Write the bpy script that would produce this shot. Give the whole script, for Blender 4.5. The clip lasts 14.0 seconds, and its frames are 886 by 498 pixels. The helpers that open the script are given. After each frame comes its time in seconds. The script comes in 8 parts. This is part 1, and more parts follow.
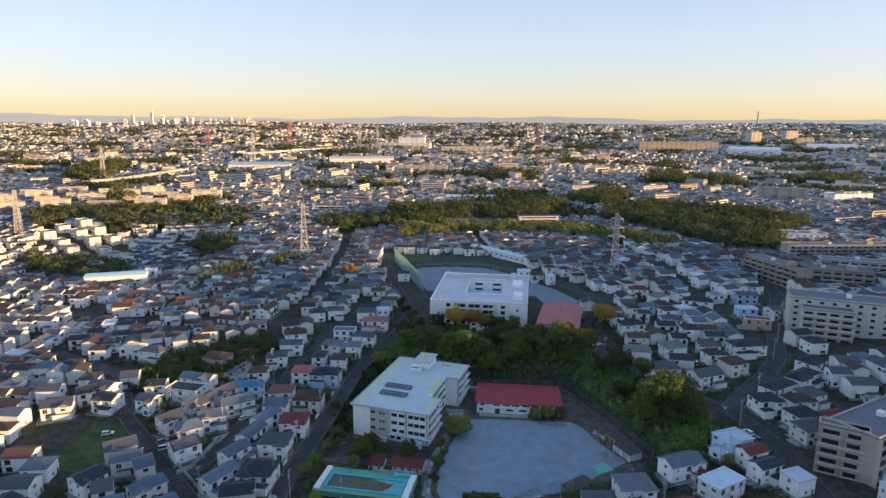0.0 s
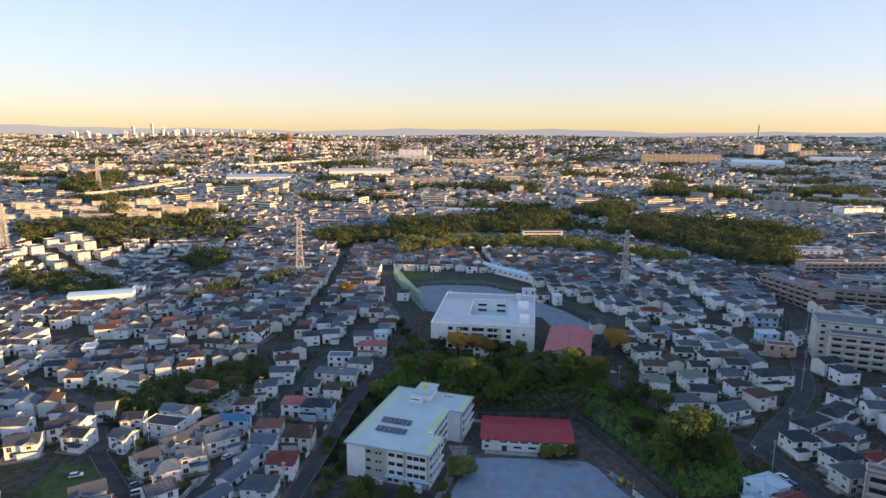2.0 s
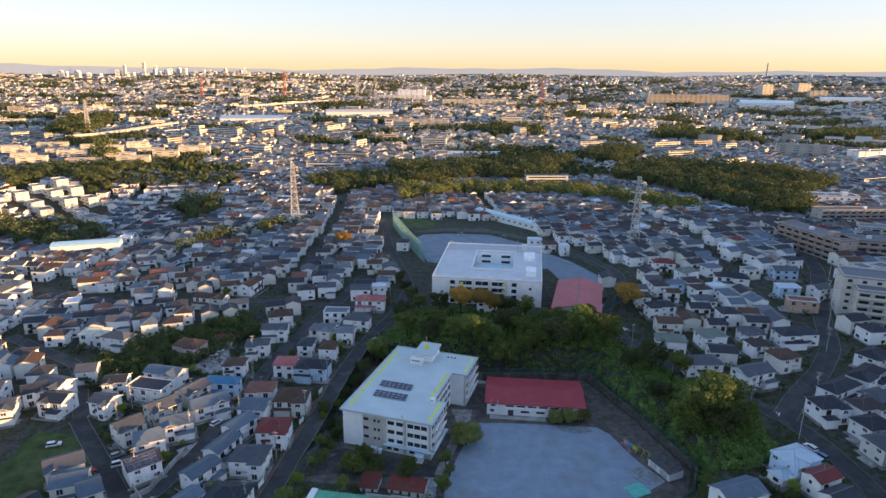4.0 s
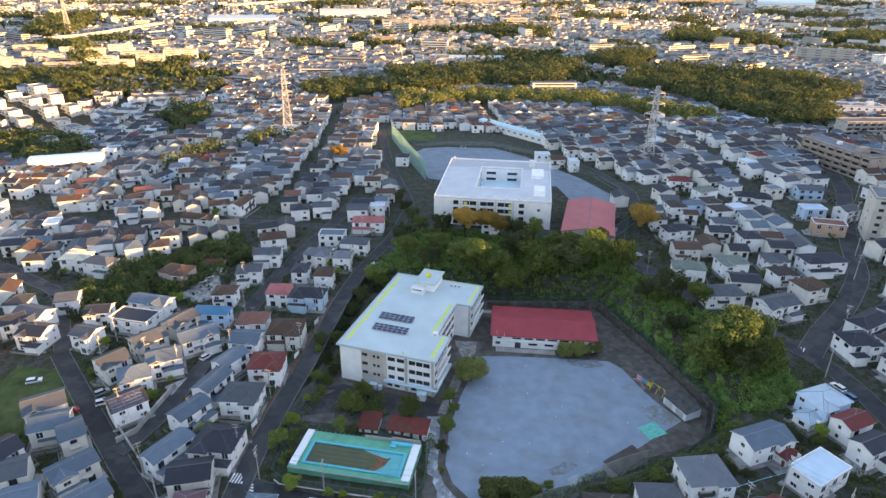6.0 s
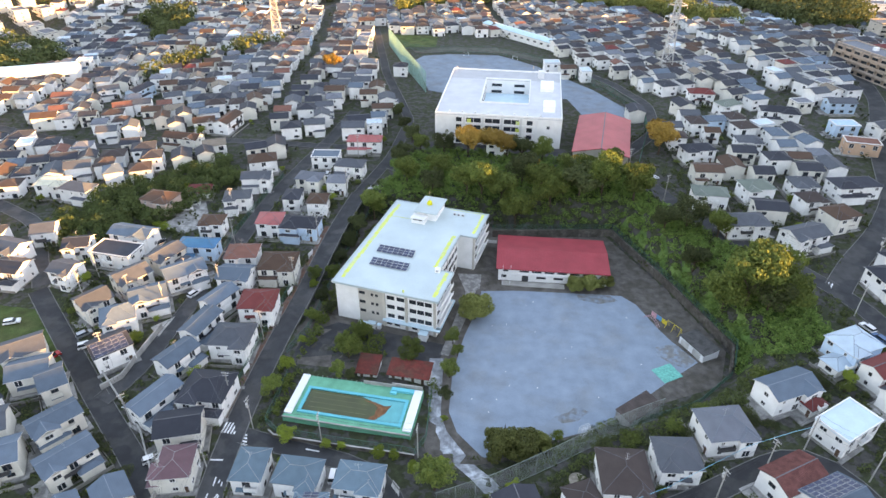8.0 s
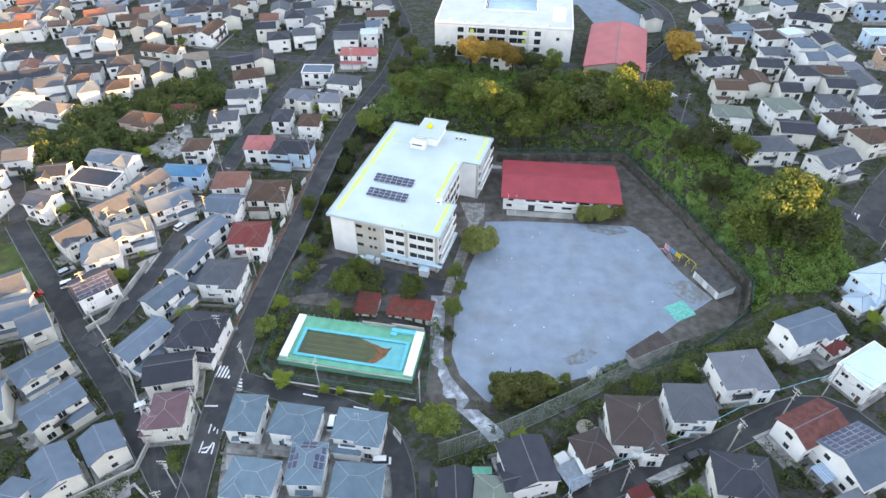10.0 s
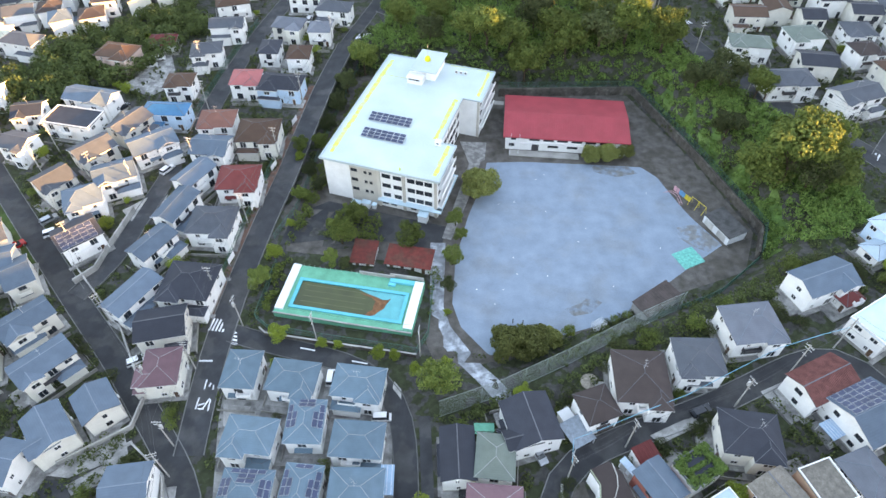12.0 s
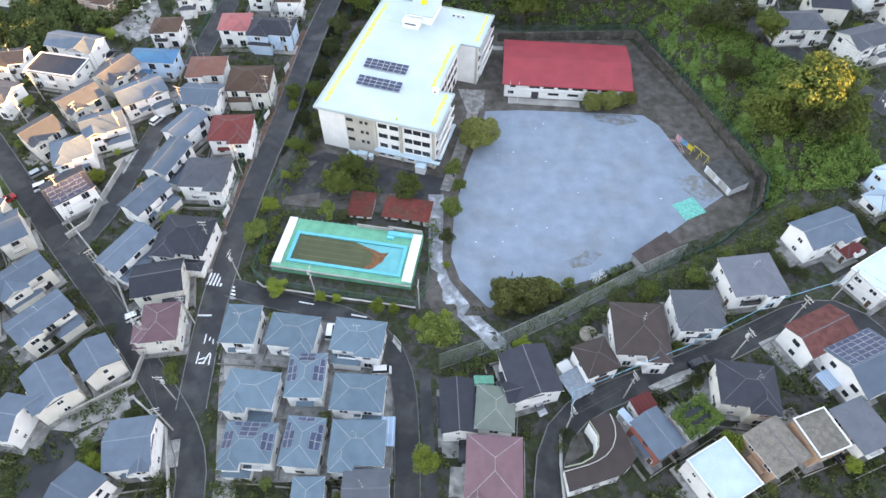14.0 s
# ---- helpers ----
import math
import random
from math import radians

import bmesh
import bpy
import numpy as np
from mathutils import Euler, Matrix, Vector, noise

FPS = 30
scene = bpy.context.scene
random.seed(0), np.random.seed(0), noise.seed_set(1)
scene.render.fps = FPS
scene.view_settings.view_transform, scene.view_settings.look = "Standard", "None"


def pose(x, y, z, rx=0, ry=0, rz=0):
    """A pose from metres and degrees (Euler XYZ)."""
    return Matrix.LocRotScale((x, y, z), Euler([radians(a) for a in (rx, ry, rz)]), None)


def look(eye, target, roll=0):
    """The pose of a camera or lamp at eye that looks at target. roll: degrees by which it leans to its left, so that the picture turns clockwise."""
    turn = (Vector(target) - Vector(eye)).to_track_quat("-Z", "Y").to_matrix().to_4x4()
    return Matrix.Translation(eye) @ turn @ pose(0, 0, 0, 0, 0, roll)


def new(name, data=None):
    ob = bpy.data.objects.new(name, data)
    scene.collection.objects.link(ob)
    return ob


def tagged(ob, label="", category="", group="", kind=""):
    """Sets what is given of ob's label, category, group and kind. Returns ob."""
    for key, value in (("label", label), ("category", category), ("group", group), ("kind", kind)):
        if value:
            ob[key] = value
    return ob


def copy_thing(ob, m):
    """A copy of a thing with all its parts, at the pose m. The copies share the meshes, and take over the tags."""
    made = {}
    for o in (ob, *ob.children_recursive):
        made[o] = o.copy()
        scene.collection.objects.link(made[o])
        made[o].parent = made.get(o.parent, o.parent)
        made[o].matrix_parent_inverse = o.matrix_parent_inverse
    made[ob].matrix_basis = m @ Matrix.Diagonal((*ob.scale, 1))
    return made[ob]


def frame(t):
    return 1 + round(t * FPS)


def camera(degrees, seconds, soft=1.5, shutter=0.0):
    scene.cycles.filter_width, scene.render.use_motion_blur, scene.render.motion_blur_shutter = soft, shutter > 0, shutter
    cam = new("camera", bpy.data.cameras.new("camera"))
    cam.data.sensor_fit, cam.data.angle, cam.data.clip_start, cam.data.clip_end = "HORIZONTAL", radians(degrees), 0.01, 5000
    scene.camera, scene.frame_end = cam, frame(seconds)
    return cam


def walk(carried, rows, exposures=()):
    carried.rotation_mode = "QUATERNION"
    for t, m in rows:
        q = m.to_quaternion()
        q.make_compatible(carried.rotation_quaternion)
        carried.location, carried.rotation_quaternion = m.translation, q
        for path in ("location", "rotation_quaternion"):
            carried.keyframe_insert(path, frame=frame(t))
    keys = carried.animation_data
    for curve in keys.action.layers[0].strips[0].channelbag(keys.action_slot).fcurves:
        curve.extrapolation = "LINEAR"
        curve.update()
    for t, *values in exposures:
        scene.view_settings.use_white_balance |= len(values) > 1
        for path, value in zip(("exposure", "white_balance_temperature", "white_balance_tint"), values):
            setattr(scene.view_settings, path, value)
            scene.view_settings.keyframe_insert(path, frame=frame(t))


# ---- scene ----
cam = camera(70.79, 14.0)
# seconds, eye (x, y, z), heading to the left of +y, pitch, roll
PATH = [
    (0, 0.58, 0.89, 120.28, 0.612, -11.719, 0.256),
    (0.5, 0.44, 6.05, 120.19, 0.616, -11.638, 0.253),
    (1, 0.01, 11.25, 120.24, 0.610, -11.304, 0.316),
    (1.5, -0.28, 16.19, 120.30, 0.618, -10.859, 0.353),
    (2, -0.51, 21.21, 120.33, 0.633, -10.645, 0.372),
    (4.5, -1.99, 46.54, 119.68, 0.576, -18.069, 0.360),
    (5, -2.33, 51.32, 119.61, 0.545, -20.179, 0.361),
    (5.5, -3.03, 56.53, 119.14, 0.433, -22.274, 0.486),
    (6, -3.20, 61.34, 119.04, 0.511, -24.384, 0.506),
    (6.5, -3.50, 66.09, 118.88, 0.459, -26.532, 0.495),
    (7, -3.52, 70.78, 118.93, 0.485, -28.754, 0.375),
    (7.5, -3.70, 74.88, 118.82, 0.517, -30.907, 0.325),
    (8, -3.74, 78.85, 118.59, 0.584, -33.031, 0.268),
    (8.5, -3.89, 82.41, 117.82, 0.615, -35.003, 0.203),
    (9, -3.99, 85.75, 117.65, 0.632, -37.114, 0.128),
    (11.5, -5.16, 98.60, 116.51, 0.220, -46.941, 0.168),
    (12, -5.11, 100.31, 116.37, 0.170, -48.299, 0.094),
    (12.5, -5.26, 101.32, 116.10, -0.027, -49.554, 0.093),
    (13, -5.31, 101.89, 115.97, -0.095, -50.847, 0.057),
    (13.5, -5.65, 102.30, 115.91, -0.372, -52.254, 0.227),
    (14, -5.72, 102.47, 116.05, -0.438, -53.241, 0.261),
]
# seconds, stops, kelvin, tint: the camera brightens as the sky leaves the picture
LIGHTEN = [(0, 2.43, 6200, 27), (2, 2.47, 6200, 28), (4.5, 2.7, 6200, 29), (6, 3.36, 7100, 29), (7.5, 3.84, 7900, 30), (9, 4.08, 8200, 30), (11.5, 4.26, 7900, 27), (12.5, 4.28, 7900, 28), (14, 4.3, 8350, 31)]
walk(cam, [(t, pose(x, y, z, 0, 0, yaw) @ pose(0, 0, 0, 90 + pitch, 0, 0) @ pose(0, 0, 0, 0, 0, roll)) for t, x, y, z, yaw, pitch, roll in PATH], LIGHTEN)

# ---- light ----
SUN_UP, SUN_AT = 4.3, 104.0  # elevation; azimuth in degrees to the right of +y
world = bpy.data.worlds.new("sky")
scene.world = world
world.use_nodes = True
wn = world.node_tree
sky = wn.nodes.new("ShaderNodeTexSky")
sky.sky_type, sky.sun_disc = "NISHITA", False
sky.sun_elevation, sky.sun_rotation = radians(SUN_UP), radians(SUN_AT)
sky.altitude, sky.air_density, sky.dust_density, sky.ozone_density = 200, 1.0, 0.3, 2.4
haze, soften = wn.nodes.new("ShaderNodeHueSaturation"), wn.nodes.new("ShaderNodeGamma")
haze.inputs["Saturation"].default_value, soften.inputs["Gamma"].default_value = 1.35, 0.39
wn.links.new(sky.outputs[0], soften.inputs["Color"])
wn.links.new(soften.outputs[0], haze.inputs["Color"])
wn.links.new(haze.outputs[0], wn.nodes["Background"].inputs[0])
wn.nodes["Background"].inputs[1].default_value = 0.121
sun_data = bpy.data.lights.new("sun", "SUN")
sun_data.energy, sun_data.angle, sun_data.color = 2.0, radians(0.6), (1.0, 0.60, 0.19)
sun = new("sun", sun_data)
sun_way = Vector((math.sin(radians(SUN_AT)) * math.cos(radians(SUN_UP)), math.cos(radians(SUN_AT)) * math.cos(radians(SUN_UP)), math.sin(radians(SUN_UP))))
sun.matrix_world = look(sun_way * 900 + Vector((0, 300, 0)), (0, 300, 0))

# ---- materials ----
MATS = {}


def mat(name, color, rough=0.85, metal=0.0, vary=0.25, size=3.0, fine=0.25, shade=0.15, bump=0.0, other=None, patch=(0.45, 0.6), spec=0.3, courses=0.0):
    """A surface in world-size noise at two scales, a little different on each object; other: a second colour in patches."""
    if name in MATS:
        return MATS[name]
    m = bpy.data.materials.new(name)
    m.use_nodes = True
    n, k = m.node_tree.nodes, m.node_tree.links
    b = n["Principled BSDF"]
    b.inputs["Roughness"].default_value, b.inputs["Metallic"].default_value = rough, metal
    b.inputs["Specular IOR Level"].default_value = spec
    geo, info = n.new("ShaderNodeNewGeometry"), n.new("ShaderNodeObjectInfo")

    def noise_at(scale, detail=4):
        t = n.new("ShaderNodeTexNoise")
        t.inputs["Scale"].default_value, t.inputs["Detail"].default_value = scale, detail
        k.new(geo.outputs["Position"], t.inputs["Vector"])
        return t.outputs["Fac"]

    def span(value, lo, hi, frm=(0.3, 0.7)):
        r = n.new("ShaderNodeMapRange")
        r.inputs["From Min"].default_value, r.inputs["From Max"].default_value = frm
        r.inputs["To Min"].default_value, r.inputs["To Max"].default_value = lo, hi
        k.new(value, r.inputs["Value"])
        return r.outputs["Result"]

    def times(a, c):
        t = n.new("ShaderNodeMath")
        t.operation = "MULTIPLY"
        k.new(a, t.inputs[0])
        k.new(c, t.inputs[1])
        return t.outputs[0]

    coarse, grain = noise_at(1 / size, 5), noise_at(1 / fine, 2)
    value = times(times(span(coarse, 1 - vary, 1 + vary), span(grain, 1 - vary * 0.5, 1 + vary * 0.5)), span(info.outputs["Random"], 1 - shade, 1 + shade, (0, 1)))
    if courses:
        split, wave = n.new("ShaderNodeSeparateXYZ"), n.new("ShaderNodeMath")
        k.new(geo.outputs["Position"], split.inputs[0])
        turns = n.new("ShaderNodeMath")
        turns.operation, turns.inputs[1].default_value = "MULTIPLY", 6.2832 / courses
        k.new(split.outputs["Z"], turns.inputs[0])
        wave.operation = "SINE"
        k.new(turns.outputs[0], wave.inputs[0])
        value = times(value, span(wave.outputs[0], 1.01, 0.955, (0.3, 1.0)))
    rgb = n.new("ShaderNodeRGB")
    rgb.outputs[0].default_value = (*color, 1)
    base = rgb.outputs[0]
    if other:
        mix = n.new("ShaderNodeMix")
        mix.data_type = "RGBA"
        k.new(span(noise_at(1 / (size * 2.3), 6), 0, 1, patch), mix.inputs["Factor"])
        k.new(base, mix.inputs["A"])
        mix.inputs["B"].default_value = (*other, 1)
        base = mix.outputs["Result"]
    scale = n.new("ShaderNodeVectorMath")
    scale.operation = "SCALE"
    k.new(base, scale.inputs[0])
    k.new(value, scale.inputs["Scale"])
    k.new(scale.outputs[0], b.inputs["Base Color"])
    if bump:
        bm = n.new("ShaderNodeBump")
        bm.inputs["Strength"].default_value, bm.inputs["Distance"].default_value = bump, fine * 0.3
        k.new(grain, bm.inputs["Height"])
        k.new(bm.outputs[0], b.inputs["Normal"])
    MATS[name] = m
    return m


ROOF = {
    "slate": mat("roof_slate", (0.103, 0.140, 0.182), 0.6, size=2.2, fine=0.2, vary=0.09, bump=0.3, spec=0.1, courses=0.17), "grey": mat("roof_grey", (0.085, 0.095, 0.112), 0.65, size=2.2, fine=0.2, vary=0.10, bump=0.3, spec=0.1, courses=0.17),
    "dark": mat("roof_dark", (0.042, 0.046, 0.058), 0.6, size=2.2, fine=0.2, vary=0.10, bump=0.3, spec=0.1, courses=0.17), "brown": mat("roof_brown", (0.095, 0.06, 0.046), 0.7, size=2.2, fine=0.2, vary=0.10, bump=0.3, spec=0.1, courses=0.17),
    "umber": mat("roof_umber", (0.066, 0.052, 0.05), 0.7, size=2.2, fine=0.2, vary=0.10, bump=0.3, spec=0.1, courses=0.17), "tan": mat("roof_tan", (0.22, 0.185, 0.15), 0.7, size=2.2, fine=0.2, vary=0.10, bump=0.3, spec=0.1, courses=0.17),
    "terra": mat("roof_terracotta", (0.19, 0.09, 0.072), 0.7, size=2.2, fine=0.2, vary=0.10, bump=0.3, spec=0.1, courses=0.17), "red": mat("roof_red", (0.16, 0.042, 0.04), 0.6, size=2.2, fine=0.2, vary=0.10, bump=0.3, spec=0.1, courses=0.17),
    "rose": mat("roof_rose", (0.36, 0.12, 0.12), 0.6, size=2.2, fine=0.2, vary=0.10, bump=0.3, spec=0.1, courses=0.17), "mauve": mat("roof_mauve", (0.17, 0.10, 0.115), 0.6, size=2.2, fine=0.2, vary=0.10, bump=0.2, spec=0.1, courses=0.17),
    "tile": mat("roof_tile", (0.155, 0.062, 0.056), 0.6, size=1.5, fine=0.3, bump=0.5, spec=0.1, courses=0.17), "olive": mat("roof_olive", (0.14, 0.17, 0.15), 0.7, size=2.2, fine=0.2, vary=0.10, bump=0.3, spec=0.1, courses=0.17),
    "azure": mat("roof_azure", (0.108, 0.168, 0.212), 0.6, size=2.2, fine=0.2, vary=0.10, bump=0.3, spec=0.1, courses=0.17),
    "ash": mat("roof_ash", (0.145, 0.16, 0.19), 0.6, size=2.2, fine=0.2, vary=0.10, bump=0.3, spec=0.1, courses=0.17), "blue": mat("roof_blue", (0.035, 0.16, 0.30), 0.45, size=2, fine=0.3, vary=0.12),
    "pale": mat("roof_pale", (0.42, 0.54, 0.64), 0.5, size=3, fine=0.3, vary=0.08), "skyblue": mat("roof_sky", (0.30, 0.45, 0.60), 0.5, size=2, vary=0.12),
    "taupe": mat("roof_taupe", (0.17, 0.155, 0.135), 0.75, size=1.0, fine=0.25, vary=0.22, bump=0.3, spec=0.1, courses=0.17),
    "cream": mat("roof_cream", (0.48, 0.47, 0.38), 0.7, size=2, vary=0.12),
}
WALL = {
    "white": mat("wall_white", (0.80, 0.80, 0.79), 0.85, size=2.5, vary=0.07, shade=0.08), "cream": mat("wall_cream", (0.70, 0.68, 0.62), 0.85, size=2.5, vary=0.08, shade=0.1),
    "pink": mat("wall_pink", (0.55, 0.42, 0.38), 0.85, size=2.5, vary=0.08), "skyblue": mat("wall_sky", (0.45, 0.60, 0.74), 0.8, size=2.5, vary=0.07),
    "peach": mat("wall_peach", (0.52, 0.34, 0.24), 0.85, size=2.5, vary=0.08), "red": mat("wall_red", (0.30, 0.10, 0.08), 0.8, size=2.5, vary=0.1),
}
GLASS = mat("window_glass", (0.025, 0.032, 0.04), 0.08, vary=0.2, spec=0.6)
FRAME = mat("frame_white", (0.7, 0.7, 0.7), 0.5, vary=0.05)
FRAME_DARK = mat("frame_dark", (0.06, 0.06, 0.065), 0.5, vary=0.1)
RIDGE = mat("ridge_cap", (0.115, 0.12, 0.135), 0.6, vary=0.12)
CONCRETE = mat("concrete", (0.36, 0.35, 0.33), 0.9, size=3, vary=0.22, fine=0.3)
ASPHALT = mat("asphalt", (0.046, 0.048, 0.052), 0.9, size=3, vary=0.22, fine=0.15, other=(0.066, 0.066, 0.067), patch=(0.5, 0.56))
PAINT = mat("road_paint", (0.72, 0.73, 0.74), 0.8, size=0.8, vary=0.15)
GROUND = mat("lot_ground", (0.060, 0.058, 0.055), 0.95, size=1.1, vary=0.32, fine=0.1, other=(0.036, 0.044, 0.022), patch=(0.47, 0.5), bump=0.4)
RIDGE_PALE = mat("ridge_pale", (0.30, 0.31, 0.32), 0.6, vary=0.1)
RIDGE_SLATE = mat("ridge_slate", (0.15, 0.19, 0.235), 0.6, vary=0.1)
MEADOW = mat("meadow", (0.06, 0.115, 0.03), 0.95, size=2.5, vary=0.4, fine=0.25, other=(0.10, 0.16, 0.045), patch=(0.4, 0.6), bump=0.8)
GRASS = mat("grass", (0.05, 0.085, 0.022), 0.95, size=4, vary=0.4, fine=0.3, other=(0.085, 0.10, 0.035), patch=(0.4, 0.65))
YARD = mat("yard_dust", (0.192, 0.245, 0.305), 0.97, size=4, vary=0.12, fine=0.3, other=(0.185, 0.215, 0.245), patch=(0.48, 0.72))
BARK = mat("bark", (0.07, 0.05, 0.035), 0.95, size=0.5)
METAL = mat("galvanised", (0.50, 0.50, 0.49), 0.6, metal=0.2, vary=0.15)
FENCE_GREEN = mat("fence_green", (0.05, 0.125, 0.095), 0.6, vary=0.15)
SOLAR = mat("solar_cells", (0.04, 0.055, 0.105), 0.4, vary=0.15, spec=0.35)
CAR_PAINT = {"white": mat("car_white", (0.75, 0.75, 0.76), 0.25, vary=0.03, spec=0.6), "dark": mat("car_dark", (0.02, 0.022, 0.028), 0.2, vary=0.05, spec=0.6), "silver": mat("car_silver", (0.42, 0.44, 0.47), 0.3, metal=0.5, vary=0.05), "blue": mat("car_blue", (0.08, 0.16, 0.3), 0.25, vary=0.05), "red": mat("car_red", (0.4, 0.03, 0.03), 0.25, vary=0.05)}
RUBBER = mat("rubber", (0.02, 0.02, 0.02), 0.9)


def leaf_mat(name, color, other):
    """Foliage: differs leaf by leaf and tree by tree, lets some light through."""
    m = bpy.data.materials.new(name)
    m.use_nodes = True
    n, k = m.node_tree.nodes, m.node_tree.links
    b, geo, info, mix, hue = n["Principled BSDF"], n.new("ShaderNodeNewGeometry"), n.new("ShaderNodeObjectInfo"), n.new("ShaderNodeMix"), n.new("ShaderNodeHueSaturation")
    mix.data_type = "RGBA"
    mix.inputs["A"].default_value, mix.inputs["B"].default_value = (*color, 1), (*other, 1)
    k.new(geo.outputs["Random Per Island"], mix.inputs["Factor"])
    r = n.new("ShaderNodeMapRange")
    r.inputs["To Min"].default_value, r.inputs["To Max"].default_value = 0.65, 1.35
    k.new(info.outputs["Random"], r.inputs["Value"])
    k.new(r.outputs[0], hue.inputs["Value"])
    k.new(mix.outputs["Result"], hue.inputs["Color"])
    k.new(hue.outputs[0], b.inputs["Base Color"])
    b.inputs["Roughness"].default_value = 0.75
    b.inputs["Specular IOR Level"].default_value = 0.2
    tr, add = n.new("ShaderNodeBsdfTranslucent"), n.new("ShaderNodeMixShader")
    k.new(hue.outputs[0], tr.inputs["Color"])
    add.inputs[0].default_value = 0.3
    k.new(b.outputs[0], add.inputs[1])
    k.new(tr.outputs[0], add.inputs[2])
    k.new(add.outputs[0], n["Material Output"].inputs["Surface"])
    return m


LEAF = {"meadow": leaf_mat("leaf_meadow", (0.095, 0.18, 0.045), (0.19, 0.28, 0.075)), "green": leaf_mat("leaf_green", (0.085, 0.125, 0.032), (0.18, 0.22, 0.055)), "bright": leaf_mat("leaf_bright", (0.15, 0.21, 0.03), (0.24, 0.29, 0.05)),
        "olive": leaf_mat("leaf_olive", (0.118, 0.142, 0.045), (0.215, 0.222, 0.07)), "autumn": leaf_mat("leaf_autumn", (0.26, 0.17, 0.045), (0.40, 0.25, 0.06)), "grove": leaf_mat("leaf_grove", (0.055, 0.082, 0.03), (0.11, 0.14, 0.046)), "hedge": leaf_mat("leaf_hedge", (0.055, 0.078, 0.03), (0.115, 0.14, 0.05)), "dark": leaf_mat("leaf_dark", (0.05, 0.068, 0.028), (0.10, 0.115, 0.044))}


# ---- mesh building ----
class Shape:
    """Collects boxes, prisms and tubes into one mesh."""

    def __init__(self):
        self.v, self.f, self.m = [], [], []

    def add(self, verts, faces, mi=0):
        n = len(self.v)
        self.v += [tuple(p) for p in verts]
        self.f += [tuple(n + i for i in q) for q in faces]
        self.m += [mi] * len(faces)
        return self

    def box(self, x, y, z, sx, sy, sz, turn=0.0, mi=0):
        """A box on its base centre."""
        c, s = math.cos(radians(turn)), math.sin(radians(turn))
        pts = [(x + a * sx / 2 * c - b * sy / 2 * s, y + a * sx / 2 * s + b * sy / 2 * c, z + h * sz) for h in (0, 1) for a, b in ((-1, -1), (1, -1), (1, 1), (-1, 1))]
        return self.add(pts, [(3, 2, 1, 0), (4, 5, 6, 7), (0, 1, 5, 4), (1, 2, 6, 5), (2, 3, 7, 6), (3, 0, 4, 7)], mi)

    def prism(self, poly, z0, z1, mi=0):
        """A prism over a counter-clockwise outline."""
        n = len(poly)
        pts = [(x, y, z0) for x, y in poly] + [(x, y, z1) for x, y in poly]
        return self.add(pts, [tuple(range(n - 1, -1, -1)), tuple(range(n, 2 * n))] + [(i, (i + 1) % n, n + (i + 1) % n, n + i) for i in range(n)], mi)

    def tube(self, a, b, r0, r1=None, sides=6, mi=0):
        a, b = Vector(a), Vector(b)
        r1 = r0 if r1 is None else r1
        w = (b - a).normalized()
        u = w.orthogonal().normalized()
        t = w.cross(u)
        pts = [p + (u * math.cos(6.2832 * i / sides) + t * math.sin(6.2832 * i / sides)) * r for p, r in ((a, r0), (b, r1)) for i in range(sides)]
        return self.add(pts, [(i, (i + 1) % sides, sides + (i + 1) % sides, sides + i) for i in range(sides)] + [tuple(range(sides - 1, -1, -1)), tuple(range(sides, 2 * sides))], mi)

    def path(self, pts, r, sides=4, mi=0):
        """One bent tube through points."""
        pts = [Vector(p) for p in pts]
        ring = []
        for i, p in enumerate(pts):
            w = (pts[min(i + 1, len(pts) - 1)] - pts[max(i - 1, 0)]).normalized()
            u = w.cross(Vector((0, 0, 1)))
            u = u.normalized() if u.length > 1e-4 else Vector((1, 0, 0))
            t = u.cross(w)
            ring += [p + (u * math.cos(6.2832 * k / sides) + t * math.sin(6.2832 * k / sides)) * r for k in range(sides)]
        return self.add(ring, [(i * sides + k, i * sides + (k + 1) % sides, (i + 1) * sides + (k + 1) % sides, (i + 1) * sides + k) for i in range(len(pts) - 1) for k in range(sides)], mi)

    def mesh(self, name, mats):
        me = bpy.data.meshes.new(name)
        me.from_pydata(self.v, [], self.f)
        for m in mats if isinstance(mats, (list, tuple)) else [mats]:
            me.materials.append(m)
        me.polygons.foreach_set("material_index", self.m)
        me.update()
        return me

    def done(self, name, mats, parent=None, label=""):
        ob = new(name, self.mesh(name, mats))
        ob.parent = parent
        return tagged(ob, label)


def thing(name, m, label, category, group="", kind=""):
    ob = new(name)
    ob.matrix_basis = m
    return tagged(ob, label, category, group, kind)


def piece(name, me, parent, m):
    ob = new(name, me)
    ob.parent = parent
    ob.matrix_basis = m
    return ob


def gz(x, y):
    return float(ground_z(x, y))


